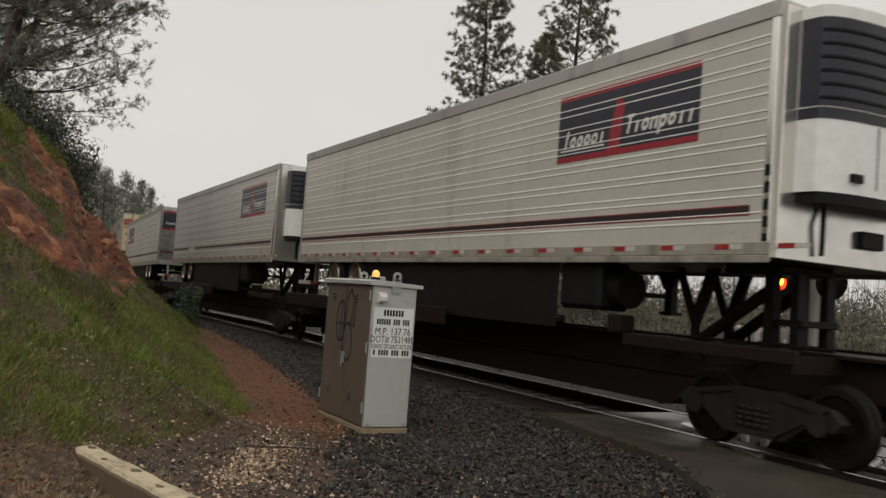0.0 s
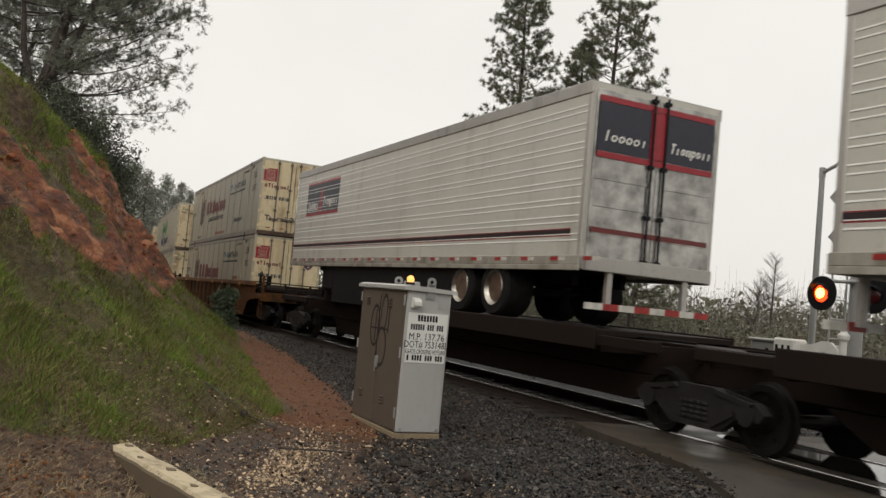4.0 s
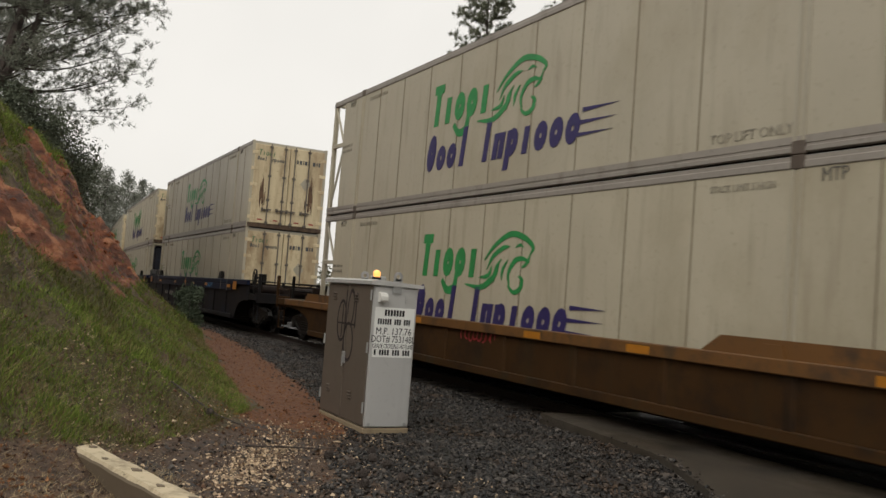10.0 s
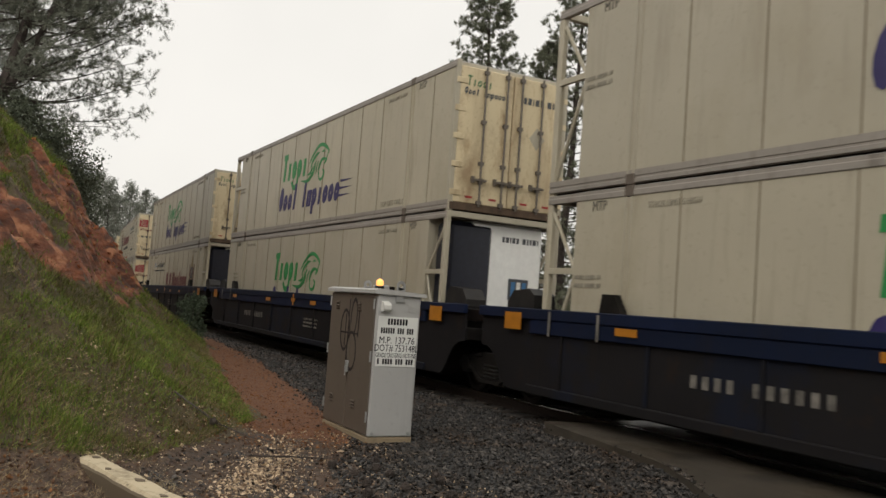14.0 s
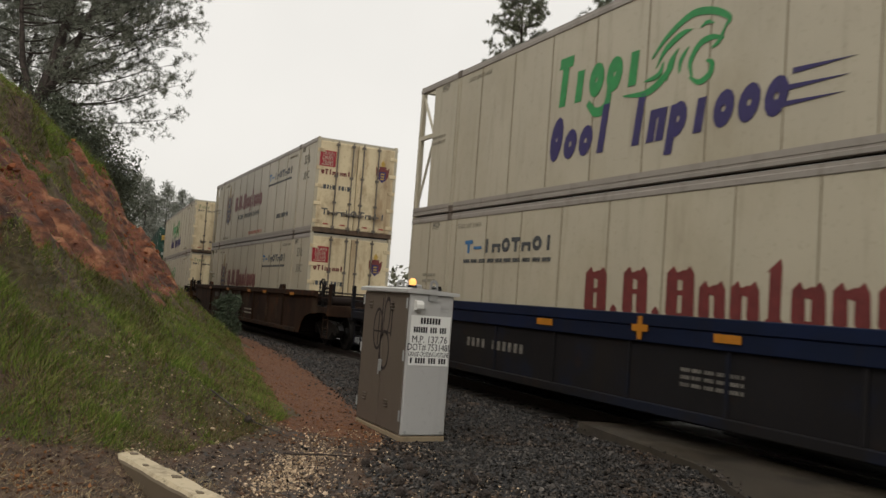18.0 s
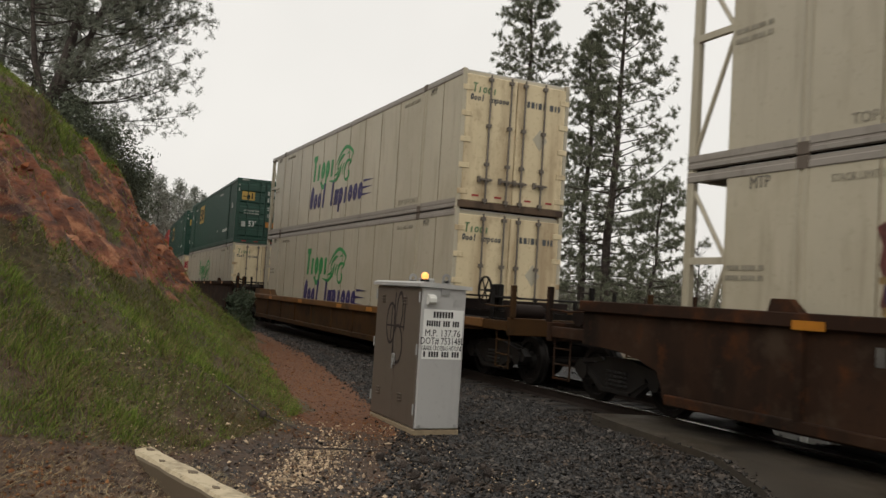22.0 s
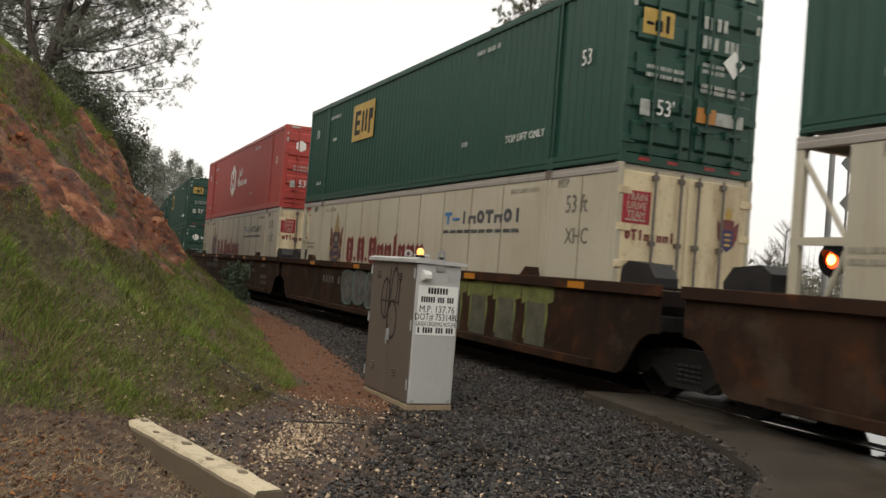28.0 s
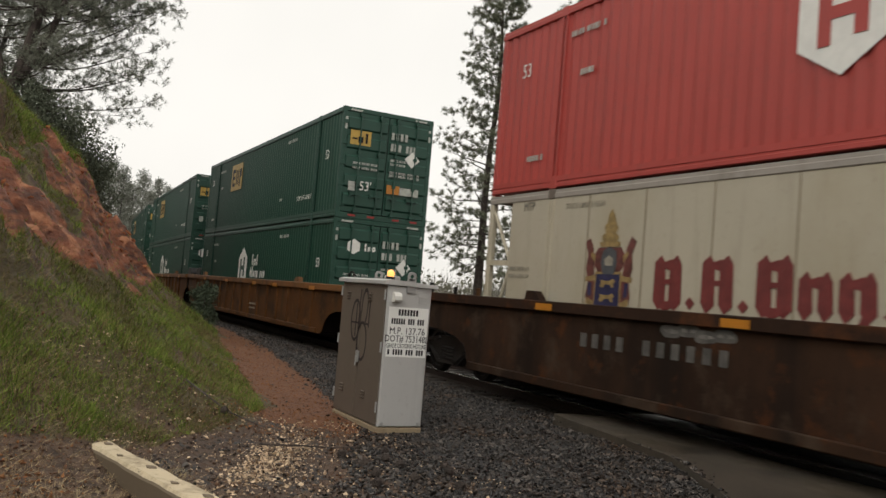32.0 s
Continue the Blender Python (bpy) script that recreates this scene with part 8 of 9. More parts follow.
def kerb_beam():
    d = Vector((-5.08 + 7.62, -7.36 + 7.96, 0))
    k = thing("kerb_beam", pose(-7.62, -7.98, 0, 0, 0, math.degrees(math.atan2(d.y, d.x))), "weathered pale timber parking kerb lying on the verge", "kerb")
    n = 26
    L = d.length
    g = Geo()
    prof = [(-0.11, -0.16), (-0.115, 0.045), (-0.085, 0.075), (0.085, 0.07), (0.11, 0.04), (0.11, -0.16)]
    vs = []
    for i in range(n + 1):
        x = L * i / n
        for j, (y, z) in enumerate(prof):
            q = 0.0035 * math.sin(7 * x + 2 * j) + 0.002 * math.sin(17 * x + 5 * j)
            vs.append((x + (0.03 * math.sin(3 * j) if i in (0, n) else 0), y + q, z + q * 0.7))
    m = len(prof)
    g.add(vs, [(i * m + j, i * m + (j + 1) % m, (i + 1) * m + (j + 1) % m, (i + 1) * m + j) for i in range(n) for j in range(m)] + [tuple(range(m))[::-1], tuple(range(n * m, n * m + m))])
    part("beam", g, TIMBER_SIDE, k, "mud-stained sides with shade painted into their dark colour")
    g = Geo()
    vs = []
    for i in range(n + 1):
        x = L * i / n
        for j, (y, z) in enumerate(((-0.112, 0.045), (-0.082, 0.083), (0.082, 0.078), (0.104, 0.05))):
            q = 0.0035 * math.sin(7 * x + 2 * (j + 1)) + 0.002 * math.sin(17 * x + 5 * (j + 1))
            vs.append((x - 0.01, y + q, z + q * 0.7))
    g.add(vs, [(i * 4 + j, i * 4 + j + 1, i * 4 + 5 + j, i * 4 + 4 + j) for i in range(n) for j in range(3)])
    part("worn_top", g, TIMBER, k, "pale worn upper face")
    r = random.Random(5)
    g = Geo()
    for q in range(26):
        y0, z0 = r.uniform(-0.07, 0.06), 0.088
        a = [(0.10 + r.uniform(-0.05, 0.22), y0, z0 + 0.006), (0.02, y0 - 0.03 + r.uniform(-0.02, 0.02), z0 + r.uniform(0.0, 0.03)), (-0.10 - r.uniform(0, 0.12), y0 - 0.05 + r.uniform(-0.05, 0.03), z0 - r.uniform(0.05, 0.12))]
        for p, w in zip(a, a[1:]):
            g.tube(p, w, 0.0032, 0.0022, 4, False)
    part("straw_wisp", g, GRASS_DRY, k, "wisp of dead straw caught on the end", kind="stuff")
    g = Geo()
    for x, y, w in ((0.35, 0.03, 0.05), (0.8, -0.04, 0.035), (1.25, 0.02, 0.055), (1.75, -0.02, 0.04), (2.15, 0.03, 0.05)):
        g.prism([(x + w * math.cos(0.7 * j) * (1.2 if j % 2 else 0.8), y + 0.6 * w * math.sin(0.7 * j) * (1.1 if j % 3 else 0.8)) for j in range(9)], lambda u, v, t: (u, v, 0.076 + t), 0, 0.011)
    part("rot_patch", g, TIMBER_SIDE, k, "dark rotten hollows in the top", kind="stuff")
    g = Geo()
    for x in (0.45, 1.35, 2.1):
        g.tube((x, 0.0, 0.06), (x, 0.0, 0.076), 0.022, n=8)
    part("drift_pin", g, RAIL_SIDE, k, "rusty fixing pin")
    return k


kerb_beam()


def litter():
    """Pine cones, rubble and a stick on the mud."""
    g = Geo()
    prof = [(0.012, 0.0), (0.045, 0.015), (0.055, 0.04), (0.045, 0.075), (0.02, 0.1)]
    g.lathe(prof, 9)
    for k in range(5):
        for q in range(8):
            a, z = q * 0.785 + k * 0.4, 0.012 + 0.018 * k
            r = 0.05 - 0.004 * abs(k - 1.5) ** 1.6
            g.prism([(-0.012, 0), (0.012, 0), (0, 0.02)], lambda u, v, t, a=a, z=z, r=r: ((r + t * 0.4) * math.cos(a) - u * math.sin(a), (r + t * 0.4) * math.sin(a) + u * math.cos(a), z + v), -0.01, 0.03)
    me = mesh_of("pine_cone", g, BARK)
    spots = ((-9.0, -6.55), (-7.55, -5.75), (-7.25, -5.62), (-7.35, -5.4), (-7.1, -5.35), (-6.8, -5.75), (-6.75, -5.05), (-7.0, -4.95), (-6.55, -5.5), (-7.75, -5.2), (-6.4, -5.9), (-6.2, -5.2))
    for i, (x, y) in enumerate(spots):
        ob = new("pine_cone", me)
        ob.matrix_basis = pose(x, y, float(land(x, y)) + 0.01, 20 * math.sin(i * 2.1), 60 * math.cos(i * 1.7), 50 * i) @ Matrix.Scale(0.72, 4)
        tagged(ob, "dark wet fallen pine cone on the mud", "pine cone", "cones by the cabinet")
    for pts, lab in (([(-9.3, -6.9), (-9.0, -6.5), (-8.85, -6.2), (-8.7, -6.0)], "pale dead stick lying on the grass"), ([(-8.1, -6.4), (-8.0, -6.0), (-7.9, -5.7), (-7.95, -5.4)], "thin dark stick lying on the gravel")):
        g = Geo()
        p = [(x, y, float(land(x, y)) + 0.03) for x, y in pts]
        for (a, b), r in zip(zip(p, p[1:]), (0.009, 0.008, 0.006)):
            g.tube(a, b, r, r * 0.8, n=6)
        part("stick", g, BARK_GREY if "pale" in lab else BARK, None, lab)
        tagged(bpy.data.objects["stick" if "pale" in lab else "stick.001"], category="stick")


litter()


def crossing_signal():
    m = thing("crossing_signal", pose(-9.98, 4.05, -0.15), "grey cantilever crossing signal mast with crossbuck and red lamps", "crossing signal")
    part("mast", Geo().tube((0, 0, 0), (0, 0, 5.85), 0.135, 0.115, 18).tube((0, 0, 5.85), (0, 0, 5.9), 0.15, 0.15, 18), MAST_GREY, m)
    part("base", Geo().box(-0.3, 0.3, -0.3, 0.3, -0.1, 0.12, 0.03), GALV, m)
    g = Geo().lathe([(0.09, 5.9), (0.055, 5.98), (0.055, 6.03), (0.09, 6.07), (0.10, 6.22), (0.075, 6.29), (0.02, 6.31)], 16)
    part("bell", g, BELL, m, "dark grey crossing bell on the mast top")
    for z in (5.77, 4.83):
        g = Geo().tube((-0.25, 0, z), (7.5, 0, z), 0.075, n=14).tube((-0.3, 0, z), (-0.2, 0, z), 0.10, n=14)
        a = part("cantilever_arm", g, MAST_GREY, m)
        part("clamp", Geo().tube((0, 0, z - 0.14), (0, 0, z + 0.12), 0.15, n=16), GALV, a)
    g = Geo()
    for k in range(5):
        x = 0.62 + 1.6 * k
        g.tube((x, 0, 4.83), (x, 0, 5.77), 0.045, n=8)
        g.tube((x, -0.25, 5.6), (x, 0.25, 5.6), 0.03, n=6)
    g.tube((0.1, -0.22, 5.6), (7.3, -0.22, 5.6), 0.025, n=6)
    part("truss_web", g, MAST_GREY, m)
    # ladder on the left of the mast
    g = Geo()
    for dy in (-0.19, 0.19):
        g.path([(-0.16, 0.1 + dy * 0.2, 5.7), (-0.45, 0.1 + dy, 5.4), (-0.45, 0.1 + dy, 0.3)], 0.018)
    lad = part("ladder", g, GALV, m)
    me = mesh_of("rung", Geo().tube((-0.45, -0.09, 0), (-0.45, 0.29, 0), 0.014, n=6), GALV)
    for k in range(15):
        part("rung", me, GALV, lad, at=pose(0, 0, 0.55 + 0.345 * k))
    # crossbuck seen from behind
    for a in (45, -45):
        b = part("crossbuck_blade", Geo().box(-0.61, 0.61, -0.012, 0.012, -0.115, 0.115, 0.004), GALV, m, "aluminium crossbuck blade seen from behind", pose(0.0, -0.19 - (0.02 if a > 0 else 0), 3.72, 0, a, 0))
    # flashing lamps
    part("lamp_bar", Geo().tube((-0.62, -0.2, 2.58), (0.62, -0.2, 2.58), 0.03, n=8).tube((0, 0, 2.58), (0, -0.2, 2.58), 0.05, n=8), GALV, m)
    for x, lit in ((-0.47, True), (0.55, False)):
        fy = lambda a, b, h, x=x: (x + a, -0.30 - h, 2.36 + b)
        g = Geo().lathe([(0.305, 0.0), (0.305, 0.012), (0.17, 0.014), (0.17, 0.03), (0.155, 0.03), (0.155, 0.0)], 28, fy)
        lp = part("lamp_target", g, BLACK, m, "black round lamp target")
        g = Geo()
        n = 18
        vs = []
        for k in range(n + 1):
            an = radians(-20 + 220 * k / n)
            for h, r in ((0.01, 0.17), (0.24, 0.17), (0.24, 0.162), (0.01, 0.162)):
                vs.append(fy(r * math.cos(an), r * math.sin(an), h if h < 0.1 else h * max(0.25, math.sin(max(0.05, an)))))
        g.add(vs, [(4 * k + j, 4 * k + (j + 1) % 4, 4 * k + 4 + (j + 1) % 4, 4 * k + 4 + j) for k in range(n) for j in range(4)])
        part("hood", g, BLACK, lp)
        g = Geo().lathe([(0.155, 0.006), (0.13, 0.028), (0.08, 0.045), (0.01, 0.05)], 24, fy)
        ln = part("lens", g, LAMP_RED if lit else LAMP_DARK, lp, "lit red lens" if lit else "unlit red lens")
        if lit:
            g = Geo().lathe([(0.09, 0.05), (0.07, 0.058), (0.01, 0.062)], 18, fy)
            part("bulb_glow", g, LAMP_HOT, ln)
        part("housing", Geo().tube((x, -0.29, 2.36), (x, -0.08, 2.36), 0.15, 0.1, 16), BLACK, lp)
    return m


crossing_signal()


def crossing_extras():
    p = thing("service_pole", pose(-11.2, 4.45, -0.3), "slim grey metal pole with a slanting bracket", "pole")
    part("post", Geo().tube((0, 0, 0), (0.05, -0.06, 4.86), 0.065, 0.05, 10), MAST_GREY, p)
    part("bracket", Geo().tube((0.05, -0.06, 4.80), (1.12, -0.25, 5.12), 0.035, n=8).tube((0.05, -0.06, 4.72), (0.05, -0.06, 4.9), 0.06, n=8), MAST_GREY, p)
    g = thing("gate_mechanism", pose(-9.72, 3.45, -0.15), "white crossing gate mechanism with a counterweight arm", "gate mechanism")
    part("post", Geo().tube((0, 0, 0), (0, 0, 1.62), 0.062, n=14), LOGO_WHITE, g)
    part("cap", Geo().lathe([(0.085, 1.58), (0.10, 1.62), (0.10, 1.66), (0.055, 1.71), (0.05, 1.77), (0.015, 1.81)], 14), LOGO_WHITE, g)
    part("case", Geo().box(-1.32, -0.84, -0.16, 0.16, 1.02, 1.52, 0.03), LOGO_WHITE, g)
    part("case_post", Geo().tube((-1.08, 0, 0), (-1.08, 0, 1.04), 0.07, n=10), LOGO_WHITE, g)
    for k in range(3):
        part("case_slot", Geo().box(-1.26 + 0.13 * k, -1.20 + 0.13 * k, -0.166, -0.158, 1.22, 1.40, 0.004), BLACK, g)
    arm = [(-0.84, 1.44), (-0.60, 1.46), (-0.40, 1.53), (-0.22, 1.52), (-0.10, 1.42), (-0.02, 1.24), (0.04, 1.20), (0.04, 1.12), (-0.12, 1.14), (-0.20, 1.28), (-0.34, 1.36), (-0.60, 1.30), (-0.84, 1.30)]
    part("counterweight_arm", Geo().prism(arm, lambda u, v, t: (u, t, v), -0.03, 0.03), LOGO_WHITE, g)
    part("pivot", Geo().tube((-0.10, -0.12, 1.26), (-0.10, 0.12, 1.26), 0.07, n=12), GALV, g)
    e = thing("equipment_case", pose(-12.2, 5.2, -0.3), "pale grey low equipment case beyond the track", "cabinet")
    part("case", Geo().box(-0.9, 0.9, -0.3, 0.3, 0.05, 1.55, 0.03), GALV, e)
    part("lid", Geo().box(-0.95, 0.95, -0.34, 0.34, 1.55, 1.61, 0.02), GALV, e)
    for x in (-0.45, 0.0, 0.45):
        part("vent", Geo().box(x - 0.04, x + 0.04, -0.312, -0.298, 1.2, 1.42, 0.004), BLACK, e)


crossing_extras()

# ---- trees and scrub ----
trng = np.random.default_rng(11)


def unit_rows(n):
    v = trng.normal(size=(n, 3))
    return v / np.linalg.norm(v, axis=1)[:, None]


def needle_tufts(points, dirs, per, length, width):
    """Fans of thin needles round each twig end."""
    n = len(points)
    P = np.repeat(points, per, 0)
    D = np.repeat(dirs, per, 0) * 0.7 + unit_rows(n * per)
    D /= np.linalg.norm(D, axis=1)[:, None]
    L = length * (0.6 + 0.6 * trng.random(n * per))
    S = np.cross(D, unit_rows(n * per))
    S /= np.linalg.norm(S, axis=1)[:, None] + 1e-9
    v = np.empty((n * per, 3, 3))
    v[:, 0], v[:, 1] = P + S * width, P - S * width
    v[:, 2] = P + D * L[:, None]
    return v.reshape(-1, 3), np.arange(n * per * 3).reshape(-1, 3)


def leaf_quads(points, size):
    n = len(points)
    A = unit_rows(n) * (size * (0.6 + 0.8 * trng.random(n)))[:, None]
    B = np.cross(A, unit_rows(n)) * 0.8
    v = np.stack([points - A, points + B * 0.7, points + A, points - B * 0.7], 1)
    return v.reshape(-1, 3), np.arange(n * 4).reshape(-1, 4)


def soft_mesh(name, v, f, mat, parent, label=""):
    me = bpy.data.meshes.new(name)
    me.from_pydata(v.tolist(), [], f.tolist())
    me.materials.append(mat)
    ob = new(name, me)
    ob.parent = parent
    return tagged(ob, label, kind="stuff")


def conifer(base, height, crown_from, radius, n_limbs, lean, mat, label, subs=7, tufts=5, per=13, needle=0.30, bark=BARK, width=0.012, rise=0.25, limb=1.0, spread=0.16):
    """Trunk, limbs with side twigs and a needle tuft at each twig's end; radius(h) for h from 0 at the crown's foot to 1 at the tip."""
    t = thing("pine_tree", pose(*base), label, "tree", "pines")
    H = height
    g = Geo()
    pts = [Vector((lean[0] * (k / 8) ** 1.3 + 0.15 * math.sin(k * 1.7 + H), lean[1] * (k / 8) ** 1.3 + 0.12 * math.cos(k * 1.3), H * k / 8)) for k in range(9)]
    r0 = H * 0.012
    for k in range(8):
        g.tube(pts[k], pts[k + 1], r0 * (1 - k / 8) + 0.03, r0 * (1 - (k + 1) / 8) + 0.03, n=9, caps=False)
    part("trunk", g, bark, t)

    def at(z):
        q = min(max(z / H * 8, 0), 7.999)
        k = int(q)
        return pts[k].lerp(pts[k + 1], q - k)
    limbs = Geo()
    P, D = [], []
    for i in range(n_limbs):
        h = (i + trng.random()) / n_limbs
        z = H * (crown_from + (1 - crown_from) * h * 0.985)
        a = i * 2.399 + 0.7 * trng.random()
        dirn = (math.cos(a), math.sin(a))
        R = radius(h) * (0.70 + 0.34 * trng.random())
        o = at(z)
        dip = rise * R * (2.2 * h - 0.55 + 0.9 * trng.random())
        knee = o + Vector((dirn[0] * R * 0.55, dirn[1] * R * 0.55, dip * (0.25 + 0.4 * trng.random()) - 0.06 * R * (1 - h)))
        end = o + Vector((dirn[0] * R, dirn[1] * R, dip))
        rr = limb * (0.008 + 0.012 * R)
        limbs.tube(o, knee, rr, rr * 0.6, 5, False)
        limbs.tube(knee, end, rr * 0.6, 0.006, 4, False)
        for k in range(subs):
            q = 0.25 + 0.75 * (k + trng.random()) / subs
            c = o.lerp(knee, q / 0.55) if q < 0.55 else knee.lerp(end, (q - 0.55) / 0.45)
            sgn = 1 if k % 2 else -1
            ang = sgn * (0.35 + 0.7 * trng.random())
            ca, sa = math.cos(ang), math.sin(ang)
            dx, dy = dirn[0] * ca - dirn[1] * sa, dirn[0] * sa + dirn[1] * ca
            L = R * (0.16 + 0.22 * trng.random()) * (1.35 - 0.7 * q) + 0.12
            tip = c + Vector((dx * L, dy * L, L * (1.3 * trng.random() - 0.30)))
            limbs.tube(c, tip, (0.005 + 0.004 * L) * limb, 0.0025, 3, False)
            for m in range(tufts):
                w = 0.35 + 0.65 * (m + trng.random()) / tufts
                e = c.lerp(tip, w)
                P.append((e.x + trng.normal() * spread, e.y + trng.normal() * spread, e.z + trng.normal() * spread * 0.8))
                d = np.array([dx * 0.5, dy * 0.5, 0.5])
                D.append(d / np.linalg.norm(d))
    part("branchwork", limbs, bark, t, "thin tapering branches", kind="stuff")
    v, f = needle_tufts(np.array(P), np.array(D), per, needle, width)
    soft_mesh("crown", v, f, mat, t, "crown of soft needle tufts")
    return t


def pine_profile(h):
    return 3.3 * (1 - h) ** 0.55 * (0.80 + 0.25 * math.sin(h * 23) ** 2) + 0.2


# tall pines beyond the track
conifer((-46.6, 18.0, -0.4), 23.2, 0.16, lambda h: 1.22 * pine_profile(h), 112, (0.5, 0.2), NEEDLES, "tall dark pine with a dense crown beyond the track", 8, 3, 30, 0.30, width=0.018, limb=0.9, rise=0.38, spread=0.10)
conifer((-37.5, 18.5, -0.4), 21.3, 0.06, lambda h: 1.38 * pine_profile(h), 124, (-0.2, 0.7), NEEDLES, "tall pine with low branches beyond the track", 8, 3, 28, 0.28, width=0.017, limb=0.9, rise=0.38, spread=0.10)
conifer((-39.6, 18.4, -0.4), 17.0, 0.14, lambda h: 0.78 * pine_profile(h), 66, (0.3, -0.2), NEEDLES, "slender pine growing beside a larger one", 8, 3, 28, 0.26, width=0.016, limb=0.9, rise=0.38, spread=0.10)
conifer((-33.6, 18.2, -0.4), 8.0, 0.06, lambda h: 0.95 * pine_profile(h), 44, (0.3, 0.5), NEEDLES, "young pine with a ragged crown", 8, 3, 28, 0.24, width=0.015, limb=0.9, rise=0.38, spread=0.10)

# grey pine leaning out from the top of the cutting, others behind it
def bent(a, b, sag, n=7):
    """Points of a limb from a to b that bows downwards by sag, then lifts at its tip."""
    a, b = Vector(a), Vector(b)
    out = []
    for k in range(n + 1):
        u = k / n
        p = a.lerp(b, u)
        p.z -= sag * math.sin(math.pi * u) * (1.2 - 0.9 * u)
        p.x += 0.10 * math.sin(5.1 * u + 3 * b.y + b.z)
        p.y += 0.07 * math.sin(6.3 * u + 2 * b.z)
        out.append(p)
    return out


def grey_pine():
    """A forked pine whose limbs fan out over the cutting; fine twigs carry soft needle tufts."""
    r = np.random.default_rng(77)
    t = thing("pine_tree", pose(-29.6, -9.2, 5.4), "forked grey pine with an airy crown on the cutting top", "tree", "pines")
    stems = ([(0, 0, 0), (0.05, 0.25, 1.4), (0.1, 0.55, 2.6), (0.1, 0.85, 4.2), (0.0, 1.1, 6.0), (-0.1, 1.3, 8.2), (-0.1, 1.4, 10.5)],
             [(0.05, 0.3, 1.5), (0.3, 0.95, 2.7), (0.4, 1.45, 4.2), (0.4, 1.9, 6.0), (0.3, 2.3, 8.0)],
             [(0.0, 0.15, 1.2), (-0.2, -0.3, 2.6), (-0.4, -0.5, 4.4), (-0.5, -0.6, 7.0)])
    g = Geo()
    for pts, w in zip(stems, (0.20, 0.12, 0.10)):
        for k, (a, b) in enumerate(zip(pts, pts[1:])):
            m = len(pts) - 1
            g.tube(a, b, w * (1 - k / m) + 0.03, w * (1 - (k + 1) / m) + 0.03, 9, False)
    part("trunk", g, BARK, t)
    limbs, P, D = Geo(), [], []
    ends = []
    for k in range(74):
        pts = stems[(0, 1, 0, 1, 2, 0)[k % 6]]
        i = 1 + int((len(pts) - 2) * ((k * 0.618) % 1.0))
        o = Vector(pts[i]).lerp(Vector(pts[min(i + 1, len(pts) - 1)]), r.random())
        a = r.normal(1.45, 0.95)
        high = o.z / 9.0
        L = (4.3 - 2.0 * high) * (0.62 + 0.45 * r.random())
        L *= 0.62 + 0.38 * max(0.0, math.sin(a)) + 0.05
        up = L * (0.05 + 0.55 * r.random() + 0.25 * high)
        ends.append((o, o + Vector((math.cos(a) * L * 0.75, math.sin(a) * L, up)), 0.10 * L))
    # the long limbs that reach out furthest over the line
    for o, e in (((0.1, 0.8, 1.5), (0.3, 4.75, 2.75)), ((0.1, 0.7, 1.2), (0.5, 4.35, 1.45)), ((0.2, 1.2, 3.2), (0.2, 4.3, 4.9)), ((0.1, 0.5, 1.1), (0.7, 3.5, 1.0)), ((0.2, 1.4, 3.9), (0.5, 4.1, 6.2)), ((0.1, 0.9, 2.2), (-0.4, 4.5, 3.6))):
        ends.append((Vector(o), Vector(e), 0.35))
    for o, e, sag in ends:
        q = bent(o, e, sag)
        L = (e - o).length
        r0 = 0.008 + 0.0075 * L
        for k in range(7):
            limbs.tube(q[k], q[k + 1], r0 * (1 - k / 7.5), r0 * (1 - (k + 1) / 7.5), 5, False)
        d0 = (e - o).normalized()
        side = Vector((0, 0, 1)).cross(d0).normalized()
        n = int(5 + 2.6 * L)
        for k in range(n):
            u = 0.25 + 0.75 * (k + r.random()) / n
            i = min(int(u * 7), 6)
            c = q[i].lerp(q[i + 1], u * 7 - i)
            d = (d0 * 0.55 + side * (1 if k % 2 else -1) * (0.4 + 0.6 * r.random()) + Vector((0, 0, 0.20 + 0.55 * r.normal()))).normalized()
            tl = (0.45 + 0.75 * r.random()) * (1.2 - 0.55 * u)
            tip = c + d * tl
            limbs.tube(c, tip, 0.007, 0.003, 3, False)
            for m in range(5):
                z = c.lerp(tip, 0.30 + 0.70 * (m + r.random()) / 5)
                d2 = (d * 0.6 + Vector((r.normal(), r.normal(), r.normal() + 0.4)) * 0.6).normalized()
                z2 = z + d2 * (0.10 + 0.24 * r.random())
                limbs.tube(z, z2, 0.004, 0.002, 3, False)
                for w in (0.45, 1.0):
                    y = z.lerp(z2, w)
                    P.append(tuple(y))
                    D.append(tuple(d2))
    part("branchwork", limbs, BARK, t, "thin tapering branches", kind="stuff")
    v, f = needle_tufts(np.array(P), np.array(D), 17, 0.155, 0.0060)
    soft_mesh("crown", v, f, NEEDLES_GREY, t, "crown of soft grey-green needle tufts")


grey_pine()
conifer((-31.2, -10.9, 6.0), 12.5, 0.10, lambda h: 3.4 * (1 - h) ** 0.4 + 0.3, 32, (0.4, 0.4), NEEDLES_HAZE, "thin grey pine behind the cutting top", 9, 5, 14, 0.18, BARK_GREY, width=0.0065, rise=0.42, limb=0.7, spread=0.14)
conifer((-34.0, -12.4, 6.8), 12.0, 0.08, lambda h: 3.4 * (1 - h) ** 0.4 + 0.3, 26, (0.2, 0.3), NEEDLES_HAZE, "thin grey pine behind the cutting top", 9, 5, 14, 0.19, BARK_GREY, width=0.007, rise=0.42, limb=0.7, spread=0.14)
